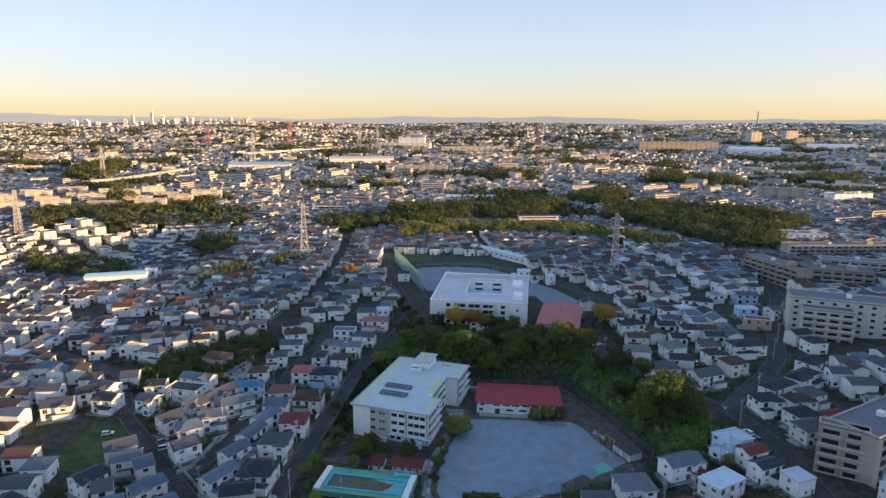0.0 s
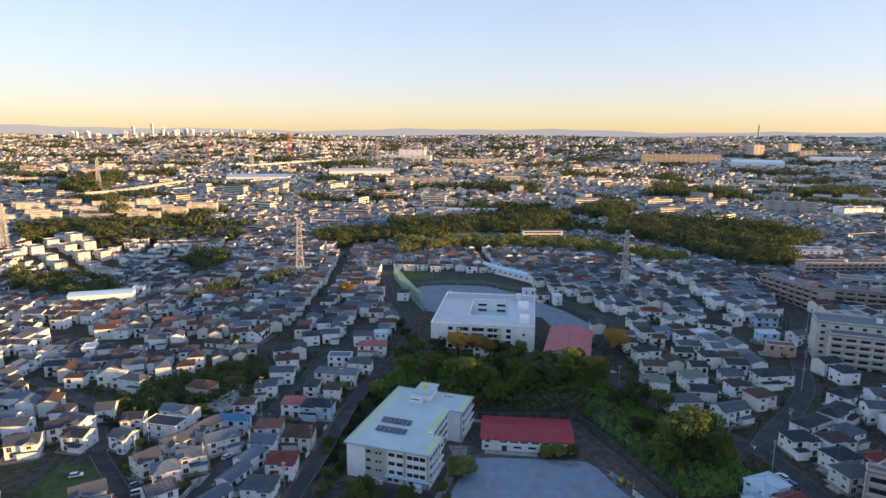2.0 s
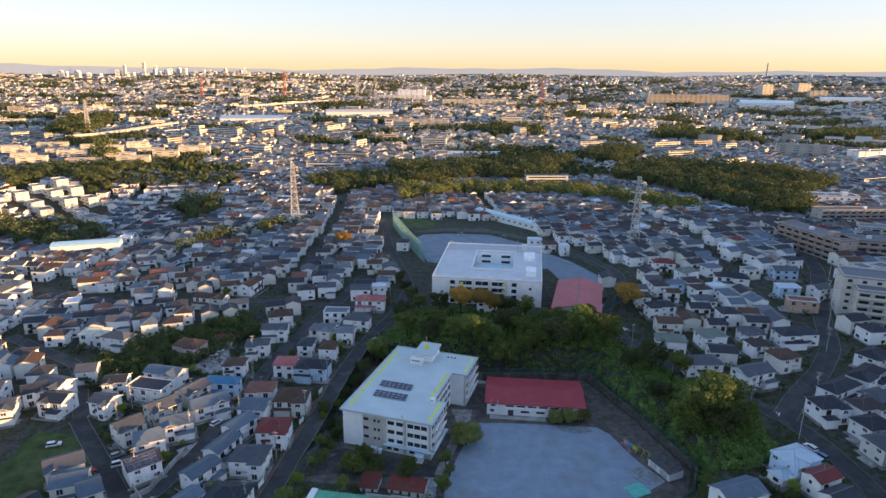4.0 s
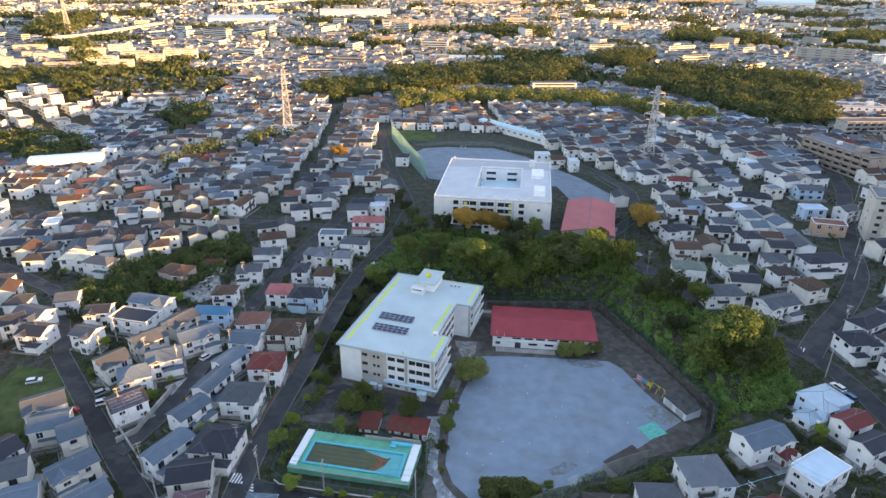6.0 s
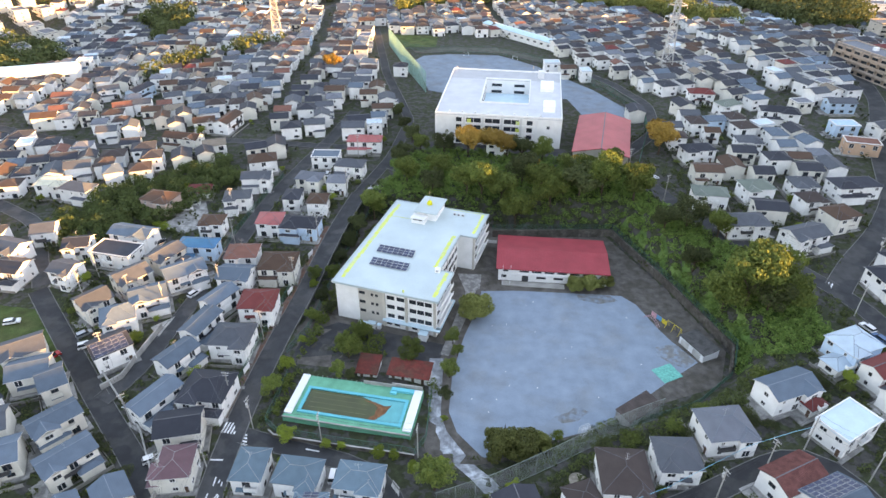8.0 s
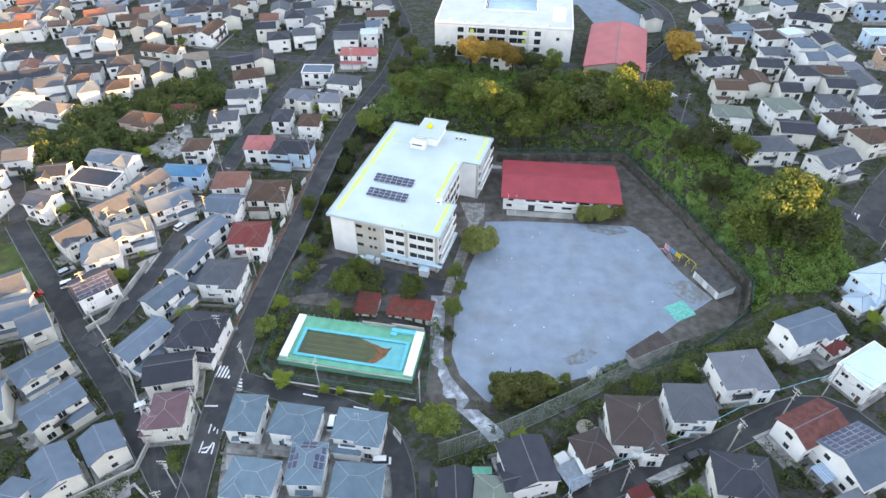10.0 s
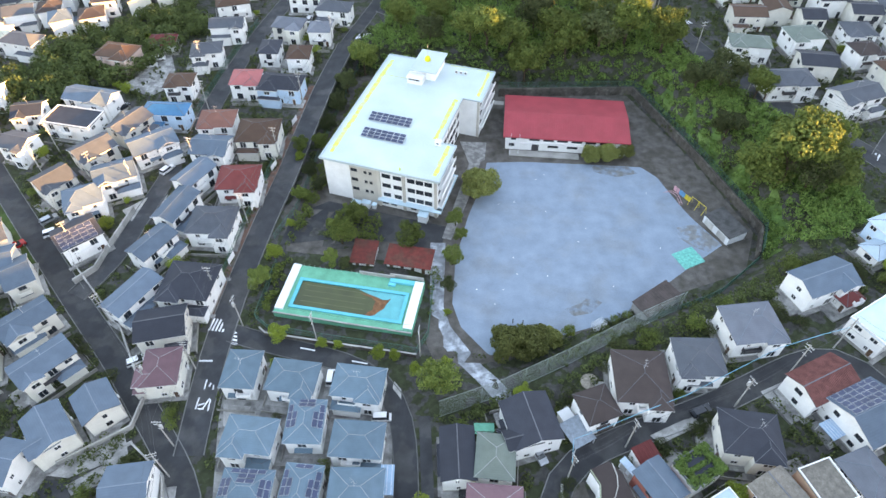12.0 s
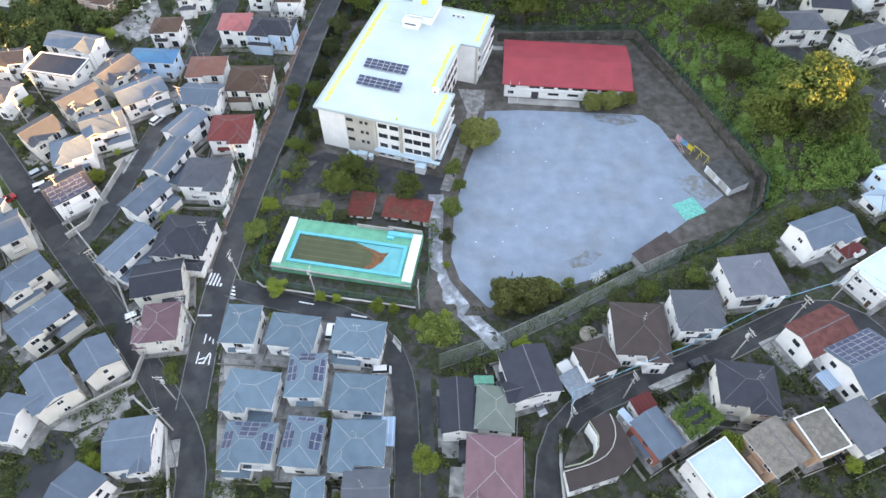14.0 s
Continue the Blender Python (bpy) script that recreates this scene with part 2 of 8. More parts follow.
# ---- ground ----
LOW = [(-149, 213, 3), (-107, 218, 5), (-89, 198, 5.5), (-90, 171, 1.5), (-63, 177, -.5), (-35, 153, 0), (-57, 183, -.4),
       (-66, 240, 1), (-92, 264, 4), (-79, 300, 6), (-39, 327, 8), (-166, 298, 2), (-140, 243, 7), (-176, 393, 5),
       (-115, 308, 8), (-288, 524, -8), (-15, 165, 0), (-45, 120, 0), (-90, 120, 0), (0, 130, 1), (-180, 180, 1)]
HIGH = [(8, 158, 2), (32, 162, 4.5), (57, 171, 6), (58, 150, 8), (88, 196, 9.5), (87, 178, 9), (90, 291, 12), (124, 282, 14),
        (157, 321, 12.5), (132, 351, 15), (178, 307, 17), (205, 401, 18), (124, 203, 10), (86, 248, 13), (30, 375, 9.5),
        (-24, 442, 10), (60, 120, 7), (0, 300, 7.5), (40, 300, 9), (110, 140, 10), (250, 260, 22), (40, 430, 10)]
KNOTS = np.array(LOW + HIGH, float)
# level ground: polygon, height, width of the bank round it
SCHOOL_YARD = [(-46, 222), (-33, 282), (14, 276), (54.5, 270.5), (66.5, 238), (75.6, 209.5), (71.6, 200.5), (60, 190.5), (47, 187), (30, 181), (10, 172), (-6, 174), (-9, 200)]
UPPER_YARD = [(-14, 325), (-34, 420), (-5, 452), (40, 440), (78, 400), (82, 350), (60, 318)]
PADS = [(np.array(SCHOOL_YARD, float), 0.0, 8.0), (np.array(UPPER_YARD, float), 9.5, 16.0)]


def pad_distance(poly, x, y):
    """Distance outside a polygon (0 inside)."""
    inside = np.zeros(np.shape(x), bool)
    best = np.full(np.shape(x), 1e9)
    for (ax, ay), (bx, by) in zip(poly, np.roll(poly, -1, 0)):
        k = np.clip(((x - ax) * (bx - ax) + (y - ay) * (by - ay)) / ((bx - ax) ** 2 + (by - ay) ** 2), 0, 1)
        best = np.minimum(best, np.hypot(x - ax - k * (bx - ax), y - ay - k * (by - ay)))
        cross = ((ay > y) != (by > y)) & (x < (bx - ax) * (y - ay) / (by - ay + 1e-12) + ax)
        inside ^= cross
    return np.where(inside, 0.0, best)


def ground_z(x, y):
    """Height of the ground: knots blended, hills far off, level yards."""
    x, y = np.asarray(x, float), np.asarray(y, float)
    far = np.hypot(x, y)
    base = 8 + 5 * np.sin(x / 210 + 1) * np.cos(y / 260)
    lift = np.clip((far - 1500) / 3400, 0, 1.2)
    base = base * np.clip(1.6 - far / 2500, 0.3, 1) + 92 * lift**1.4
    base = base + np.clip((far - 900) / 900, 0, 1) * (9 * np.sin(x / 330 + y / 700) + 8 * np.cos(y / 290 - x / 900))
    top, sum_w = 0.03 * base, 0.03
    for kx, ky, kz in KNOTS:
        w = np.exp(-((x - kx) ** 2 + (y - ky) ** 2) / (2 * 34**2))
        top, sum_w = top + w * kz, sum_w + w
    z = top / sum_w
    rise = np.clip((y - 215) / 95, 0, 1)
    ridge = (21 + 20 * rise * rise * (3 - 2 * rise) + 4 * np.clip((128 - y) / 30, 0, 1)) * np.clip((545 - y) / 120, 0, 1) * np.clip((y + 260) / 160, 0, 1)
    z = z + ridge * np.exp(-(((x - 0.8 * y - 112) / 52) ** 2))  # unseen hill to the right, added and shaped to shade the valley
    for poly, level, bank in PADS:
        k = np.clip(pad_distance(poly, x, y) / bank, 0, 1)
        k = k * k * (3 - 2 * k)
        z = level * (1 - k) + z * k
    return z


def lines_of(lo, hi, fine_lo, fine_hi, step):
    """Grid lines, close together in the middle and ever wider outside."""
    mid = list(np.arange(fine_lo, fine_hi + 1e-6, step))
    left, right, s = [], [], step
    while (right or mid)[-1] < hi:
        s *= 1.12
        right.append((right or mid)[-1] + s)
    s = step
    while (left or mid[:1])[-1] > lo:
        s *= 1.12
        left.append((left or mid[:1])[-1] - s)
    return np.array(left[::-1] + mid + right)


def build_ground():
    xs, ys = lines_of(-4600, 4600, -150, 170, 2.0), lines_of(-900, 5200, 110, 470, 2.0)
    gx, gy = np.meshgrid(xs, ys)
    pts = np.stack([gx, gy, ground_z(gx, gy)], -1).reshape(-1, 3)
    w = len(xs)
    i, j = np.meshgrid(np.arange(w - 1), np.arange(len(ys) - 1))
    a = (j * w + i).ravel()
    me = bpy.data.meshes.new("ground")
    me.from_pydata(pts.tolist(), [], np.stack([a, a + 1, a + w + 1, a + w], 1).tolist())
    me.materials.append(GROUND)
    me.polygons.foreach_set("use_smooth", [True] * len(me.polygons))
    tagged(new("ground", me), "sloping suburban ground of asphalt, soil and weeds", "ground", kind="structure")


build_ground()

ROAD_LINES = []


def ribbon(points, width, lift=0.0, step=4.0):
    """Left and right edge points along a path laid on the ground."""
    pts = [Vector((x, y)) for x, y in points]
    path = []
    for a, b in zip(pts, pts[1:]):
        n = max(1, int((b - a).length / step))
        path += [a.lerp(b, i / n) for i in range(n)]
    path.append(pts[-1])
    for _ in range(3):
        path = [path[0]] + [(path[i - 1] + path[i] * 2 + path[i + 1]) / 4 for i in range(1, len(path) - 1)] + [path[-1]]
    rows = []
    for i, p in enumerate(path):
        way = (path[min(i + 1, len(path) - 1)] - path[max(i - 1, 0)]).normalized()
        side = Vector((-way.y, way.x)) * width / 2
        z = max(gz(*(p + side)), gz(*p), gz(*(p - side))) + lift
        rows.append((p + side, p - side, z))
    return rows


KERB = mat("kerb_grey", (0.15, 0.15, 0.145), 0.9, size=1.5, vary=0.25)


def road(name, points, width, label="grey asphalt street between the houses", kerb=True):
    ROAD_LINES.append((np.array(points, float), width / 2))
    rows = ribbon(points, width, 0.06)
    s = Shape()
    for (l0, r0, z0), (l1, r1, z1) in zip(rows, rows[1:]):
        s.add([(*l0, z0), (*r0, z0), (*r1, z1), (*l1, z1), (*l0, z0 - 1.2), (*r0, z0 - 1.2), (*r1, z1 - 1.2), (*l1, z1 - 1.2)], [(0, 1, 2, 3), (4, 0, 3, 7), (1, 5, 6, 2)])
    ob = s.done(name, ASPHALT)
    tagged(ob, label, "road", kind="structure")
    if kerb:
        k = Shape()
        for side in (0, 1):
            for q0, q1 in zip(rows, rows[1:]):
                a, b = q0[side], q1[side]
                out = (a - q0[1 - side]).normalized() * 0.2
                k.add([(*a, q0[2] - 0.5), (*(a + out), q0[2] - 0.5), (*(b + out), q1[2] - 0.5), (*b, q1[2] - 0.5), (*a, q0[2] + 0.1), (*(a + out), q0[2] + 0.1), (*(b + out), q1[2] + 0.1), (*b, q1[2] + 0.1)],
                      [(4, 5, 6, 7), (0, 4, 7, 3), (1, 2, 6, 5)])
        tagged(k.done("kerb", KERB), "pale concrete kerb along the street", "kerb", kind="structure")
    return rows


road("road", [(-128, 229), (-120.6, 220.6), (-113.2, 212.4), (-95.6, 192.9), (-83, 179.2), (-76.4, 172.6), (-60, 153), (-51, 142), (-49, 112)], 5.2)
SCHOOL_STREET = [(-38, 290), (-43, 268), (-45.6, 250), (-48.2, 230), (-51, 213), (-52.8, 198), (-54.3, 182), (-54.8, 168), (-54, 150)]
road("road", SCHOOL_STREET, 5.6)
road("road", [(-50, 372), (-57, 338), (-66, 306), (-71.5, 284), (-75.2, 260.5), (-76.6, 248)], 5.6)
road("road", [(-52, 178), (-44, 175.5), (-32, 172.5), (-22.5, 170), (-16.3, 166), (-12.8, 157), (-11.7, 140), (-11.2, 108)], 4.4)
road("road", [(-8.9, 158), (-8.2, 147), (-7.4, 134), (-7.2, 108)], 2.3, "narrow asphalt lane beside the street", False)
road("road", [(12.9, 118), (12.9, 133), (13.1, 140), (14.6, 146.2), (24.6, 150.8), (46.4, 158), (68.6, 168.2), (75, 171), (79.6, 167), (81, 160), (86, 146)], 4.8)
road("road", [(-89.5, 187), (-86.5, 191.6), (-84, 198), (-82.8, 210), (-80.6, 222), (-79.4, 231)], 4.8)
road("road", [(64, 312), (69.8, 293), (76.7, 272), (85, 254), (97, 240), (106, 229), (112, 219), (114.5, 206), (115.5, 190), (114, 170), (112, 140)], 6.2)
road("road", [(109, 225), (118.2, 236), (136, 253), (152, 273), (165, 303), (199, 367), (215, 420)], 7.0)
road("road", [(-57, 538), (-40, 430), (-22, 356), (-28, 320), (-38, 290)], 4.4)
road("road", [(-28, 312), (0, 290), (40, 296), (64, 312), (88, 340), (92, 372), (84, 410), (56, 456)], 5.0)
road("road", [(-118, 600), (-103, 613), (-91, 636), (-70, 659), (-50, 696)], 6.0, "pale curving road at the edge of the woods")
road("road", [(-200, 300), (-150, 268), (-128, 231)], 5.0)
road("road", [(-230, 360), (-160, 335), (-100, 338), (-44, 330)], 4.5)

# ---- houses ----
def inside(poly, x, y):
    hit = False
    for (ax, ay), (bx, by) in zip(poly, poly[1:] + poly[:1]):
        if (ay > y) != (by > y) and x < (bx - ax) * (y - ay) / (by - ay) + ax:
            hit = not hit
    return hit


def road_gap(x, y):
    best = 1e9
    for pts, half in ROAD_LINES:
        a, b = pts[:-1], pts[1:]
        d = b - a
        k = np.clip(((x - a[:, 0]) * d[:, 0] + (y - a[:, 1]) * d[:, 1]) / (d**2).sum(1), 0, 1)
        best = min(best, float(np.hypot(a[:, 0] + k * d[:, 0] - x, a[:, 1] + k * d[:, 1] - y).min() - half))
    return best


WIN = {}
FASCIA = mat("fascia_white", (0.66, 0.66, 0.66), 0.6, vary=0.08)
PAVED_LOT = mat("lot_concrete", (0.30, 0.295, 0.285), 0.92, size=1.2, vary=0.28, fine=0.15, other=(0.19, 0.185, 0.18), patch=(0.46, 0.56))
GARDEN_WALL = mat("garden_wall", (0.27, 0.26, 0.24), 0.9, size=1.5, vary=0.2)


def window_mesh(w, h, dark=False):
    """A sliding window in one piece: frame with a mullion, two set-back panes, facing -y."""
    key = (round(w, 1), round(h, 1), dark)
    if key not in WIN:
        w, h = key[:2]
        f = 0.08
        xs, zs = [-w / 2, -w / 2 + f, -f / 2, f / 2, w / 2 - f, w / 2], [0, f, h - f, h]
        s = Shape()
        pts = [(x, -0.06, z) for z in zs for x in xs]
        faces = [(j * 6 + i, j * 6 + i + 1, j * 6 + i + 7, j * 6 + i + 6) for j in range(3) for i in range(5) if not (j == 1 and i in (1, 3))]
        pts += [(-w / 2, 0, 0), (w / 2, 0, 0), (w / 2, 0, h), (-w / 2, 0, h)]
        faces += [(24, 25, 5, 0), (25, 26, 23, 5), (26, 27, 18, 23), (27, 24, 0, 18)]
        panes = []
        for i in (1, 3):
            n = len(pts)
            ring = [6 + i, 7 + i, 13 + i, 12 + i]
            pts += [(pts[k][0], -0.015, pts[k][2]) for k in ring]
            faces += [(ring[k], n + k, n + (k + 1) % 4, ring[(k + 1) % 4]) for k in range(4)]
            panes.append((n, n + 1, n + 2, n + 3))
        s.add(pts, faces)
        s.f += panes
        s.m += [1, 1]
        WIN[key] = s.mesh("window", [FRAME_DARK if dark else FRAME, GLASS])
    return WIN[key]


def roof_shape(kind, w, d, z, over=0.42, pitch=0.4):
    """A hip or gable roof with eaves, thickness and ridge caps; ridge along x."""
    s = Shape()
    a, b, t = w / 2 + over, d / 2 + over, 0.16
    if kind == "hip":
        if w >= d:
            rise, r1, r2 = b * pitch, (-(a - b * 0.95), 0), (a - b * 0.95, 0)
        else:
            rise, r1, r2 = a * pitch, (0, -(b - a * 0.95)), (0, b - a * 0.95)
        lo = [(-a, -b, z), (a, -b, z), (a, b, z), (-a, b, z)]
        up = [(x, y, q + t) for x, y, q in lo] + [(*r1, z + rise + t), (*r2, z + rise + t)]
        if w >= d:
            tops = [(4, 5, 9, 8), (5, 6, 9), (6, 7, 8, 9), (7, 4, 8)]
            hips = ((4, 8), (7, 8), (5, 9), (6, 9), (8, 9))
        else:
            tops = [(4, 5, 8), (5, 6, 9, 8), (6, 7, 9), (7, 4, 8, 9)]
            hips = ((4, 8), (5, 8), (6, 9), (7, 9), (8, 9))
        s.add(lo + up, [(3, 2, 1, 0)] + tops + [(0, 1, 5, 4), (1, 2, 6, 5), (2, 3, 7, 6), (3, 0, 4, 7)])
        s.m[-4:] = [2] * 4
        allp = lo + up
        for i, j in hips:
            p, q = Vector(allp[i]), Vector(allp[j])
            if (q - p).length > 0.4:
                s.tube(p + Vector((0, 0, 0.01)), q + Vector((0, 0, 0.01)), 0.05, sides=4, mi=1)
        return s, rise
    rise = b * pitch
    for e in (-1, 1):
        pts = [(-a, e * b, z), (a, e * b, z), (a, 0, z + rise), (-a, 0, z + rise)]
        pts += [(x, y, q + t) for x, y, q in pts]
        f = [(0, 1, 2, 3), (4, 7, 6, 5), (0, 4, 5, 1), (1, 5, 6, 2), (3, 7, 4, 0)]
        s.add(pts, f if e > 0 else [q[::-1] for q in f])
        s.m[-3:] = [2] * 3
    s.box(0, 0, z + rise + t - 0.03, 2 * a, 0.2, 0.08, mi=1)
    return s, rise


PANEL_MESH = Shape().box(0, 0, 0, 1.55, 0.95, 0.05).box(0, 0, 0.05, 1.49, 0.89, 0.006, mi=1).mesh("solar_panel", [METAL, SOLAR])


def panels_on(root, n, m, x0, y0, x1, slope, z):
    """Rows of solar panels on the slope that falls towards -y."""
    step = 1.65
    for i in range(int((x1 - x0) / step)):
        for j in range(n):
            y = y0 + j * 1.02
            piece("solar_panel", PANEL_MESH, root, pose(x0 + (i + 0.5) * step, y, z(y) + 0.22, slope, 0, 0))


DOOR_MESH = Shape().box(0, -0.03, 0, 1.0, 0.06, 2.1).box(0, -0.05, 0, 0.82, 0.04, 1.98, mi=1).box(0.3, -0.09, 0.9, 0.05, 0.06, 0.3, mi=2).mesh("door", [FRAME, mat("door_brown", (0.10, 0.06, 0.04), 0.5), METAL])
PLAIN_DOOR = Shape().box(0, -0.03, 0, 1.0, 0.06, 2.1).box(0, -0.05, 0, 0.82, 0.04, 1.98, mi=1).mesh("door", [FRAME, mat("door_brown", (0.10, 0.06, 0.04), 0.5)])
HANDLE_MESH = Shape().box(0, 0, 0, 0.05, 0.06, 0.3).mesh("handle", [METAL])
AC_MESH = Shape().box(0, -0.18, 0.05, 0.8, 0.3, 0.6).tube((0.12, -0.33, 0.36), (0.12, -0.345, 0.36), 0.22, sides=10, mi=1).box(-0.3, -0.18, 0, 0.06, 0.3, 0.05, mi=1).mesh("air_conditioner", [FRAME, FRAME_DARK])
ROOF_WORDS = {"slate": "blue-grey slate", "azure": "light blue-grey slate", "grey": "grey slate", "dark": "dark slate", "brown": "brown tiled", "umber": "dark brown tiled", "tan": "tan tiled", "terra": "terracotta tiled", "red": "dark red tiled", "rose": "rose-red tiled",
              "mauve": "mauve metal", "tile": "red clay tiled", "olive": "grey-green tiled", "ash": "light grey tiled", "blue": "blue metal", "taupe": "weathered grey-brown slate", "pale": "pale blue-white metal", "skyblue": "light blue metal", "cream": "cream tiled"}
WALL_WORDS = {"white": "white", "cream": "cream", "pink": "pinkish", "skyblue": "light blue", "peach": "peach", "red": "dark red"}
KIND_WORDS = {"hip": "hipped roof", "gable": "gabled roof", "flat": "flat roof", "solar": "hipped roof with solar panels", "array": "gabled roof full of solar panels", "moss": "flat roof overgrown with plants", "curve": "curved roof"}


ANTENNA_MESH = Shape().tube((0, 0, 0), (0, 0, 2.2), 0.03, sides=5).tube((-0.9, 0, 2.1), (0.9, 0, 2.1), 0.02, sides=4).tube((-0.6, -0.5, 2.1), (-0.6, 0.5, 2.1), 0.018, sides=4).tube((0, -0.4, 2.1), (0, 0.4, 2.1), 0.018, sides=4).tube((0.6, -0.3, 2.1), (0.6, 0.3, 2.1), 0.018, sides=4).mesh("antenna", [METAL])


def house(x, y, turn, w, d, kind, roof, wall, storeys=2, rng=random, group="", detail=True):
    """A detached house; its ridge runs along its own x."""
    w, d = w - 1.2, d - 1.2
    c, s = math.cos(radians(turn)), math.sin(radians(turn))
    corners = [gz(x + a * w / 2 * c - b * d / 2 * s, y + a * w / 2 * s + b * d / 2 * c) for a in (-1, 1) for b in (-1, 1)]
    base = max(corners) * 0.6 + min(corners) * 0.4
    root = thing("house", pose(x, y, base, 0, 0, turn), f"two-storey house, {WALL_WORDS[wall]} walls, {ROOF_WORDS[roof]} {KIND_WORDS[kind]}", "house", group)
    eave = (2.65 if detail else 2.85) * storeys
    W, under = WALL[wall], base - min(corners) + 0.8
    body = Shape()
    cut = kind != "flat" and w > 8 and rng.random() < 0.55  # an upper storey set back at one corner
    body.box(0, 0, -under, w, d, eave + under)
    body.box(0, 0, -under - 0.01, w + 0.1, d + 0.1, under + 0.4, mi=1)
    slope = (0.48 if kind == "hip" else 0.4) if detail else 0.38
    rs, rise = roof_shape("gable" if kind in ("gable", "array") else "hip", w, d, eave, 0.42, slope)
    if kind in ("gable", "array"):
        for e in (-1, 1):
            body.add([(e * w / 2, -d / 2, eave), (e * w / 2, d / 2, eave), (e * w / 2, 0, eave + rise * d / (d + 0.84))], [(0, 1, 2) if e > 0 else (2, 1, 0)])
    if kind in ("flat", "moss"):
        rs = Shape().box(0, 0, eave, w + 0.3, d + 0.3, 0.2)
        for e in (-1, 1):
            rs.box(e * (w / 2 + 0.05), 0, eave + 0.2, 0.2, d + 0.3, 0.35, mi=1).box(0, e * (d / 2 + 0.05), eave + 0.2, w - 0.1, 0.2, 0.35, mi=1)
    if kind == "curve":
        rs = Shape().box(0, 0, eave - 1.5, w + 0.4, d + 0.4, 0.25)
        body = Shape().box(0, 0, -under, w, d, eave - 1.5 + under)
        arcs = [[(math.cos(k / 12 * 2.2 - 0.5) * r - w * 0.35, math.sin(k / 12 * 2.2 - 0.5) * r - d * 0.3) for k in range(13)] for r in (w * 0.78, w * 0.42, w * 0.8, w * 0.75)]
        rs.prism(arcs[0] + arcs[1][::-1], eave - 1.25, eave + 0.1)
        rs.prism(arcs[2] + arcs[3][::-1], eave + 0.1, eave + 0.3, mi=1)
    caps = RIDGE_PALE if roof in ("mauve", "olive", "azure") else RIDGE_SLATE if roof in ("slate", "ash") else RIDGE
    body.done("wall", [W, CONCRETE], root)
    rs.done("roof", [ROOF[roof], FRAME if kind in ("flat", "curve") else caps, FASCIA if detail and rng.random() < 0.6 else RIDGE], root)
    # a full-height wing that crosses the main roof
    if kind in ("hip", "gable", "solar") and detail and w > 7 and d > 6 and rng.random() < 0.85:
        e, ww = rng.choice((-1, 1)), w * rng.uniform(0.36, 0.5)
        wx, out = e * (w - ww) / 2 * 0.96, rng.uniform(0.7, 1.5)
        Shape().box(wx, -d / 4 - out / 2, -under, ww - 0.1, d / 2 + out, eave + under).done("wing", [W], root)
        s3, _ = roof_shape("hip" if kind != "gable" else "gable", d / 2 + out + 0.6, ww - 0.2, eave + 0.02, 0.4, slope)
        s3.v = [(wx - q, p - d / 4 - out / 2 + 0.3, z) for p, q, z in s3.v]
        s3.done("wing_roof", [ROOF[roof], caps, FASCIA], root)
        piece("window", window_mesh(1.7, 1.2), root, pose(wx, -d / 2 - out - 0.004, 3.8))
        piece("window", window_mesh(1.7, 1.9), root, pose(wx, -d / 2 - out - 0.004, 0.35))
    # a lower wing with its own roof, and a balcony
    if cut:
        e = rng.choice((-1, 1))
        ww, wd = w * rng.uniform(0.4, 0.6), rng.uniform(1.6, 2.6)
        wx = e * (w - ww) / 2 * 0.9
        Shape().box(wx, -d / 2 - wd / 2, -under, ww, wd, 2.7 + under).done("porch", [W], root)
        s2, _ = roof_shape("hip", ww, wd, 2.7, 0.35, 0.4)
        for k, p in enumerate(s2.v):
            s2.v[k] = (p[0] + wx, p[1] - d / 2 - wd / 2, p[2])
        s2.done("porch_roof", [ROOF[roof], RIDGE, FASCIA], root)
    if rng.random() < 0.6:
        bw, bx = min(3.6, w * 0.45), rng.uniform(-0.2, 0.2) * w
        bal = Shape().box(bx, -d / 2 - 0.5, 2.75, bw, 1.0, 0.14)
        bal.box(bx, -d / 2 - 0.97, 2.89, bw, 0.07, 0.95)
        for e in (-1, 1):
            bal.box(bx + e * (bw / 2 - 0.035), -d / 2 - 0.48, 2.89, 0.07, 0.9, 0.95)
        bal.done("balcony", [W if rng.random() < 0.6 else FRAME_DARK], root)
    dark = rng.random() < 0.3
    if detail and storeys > 1 and kind in ("hip", "gable", "solar") and rng.random() < 0.55:
        cw = w * rng.uniform(0.45, 0.7)
        Shape().add([(px, py, pz) for pz in (0, 0.1) for px, py, pz in ((-cw / 2, -d / 2 - 0.9, 2.45 + pz), (cw / 2, -d / 2 - 0.9, 2.45 + pz), (cw / 2, -d / 2 - 0.002, 2.75 + pz), (-cw / 2, -d / 2 - 0.002, 2.75 + pz))], [(3, 2, 1, 0), (4, 5, 6, 7), (0, 1, 5, 4), (1, 2, 6, 5), (3, 0, 4, 7)]).done("canopy", [ROOF[roof]], root)
    sides = ((0, w, d / 2), (180, w, d / 2), (90, d, w / 2), (270, d, w / 2))
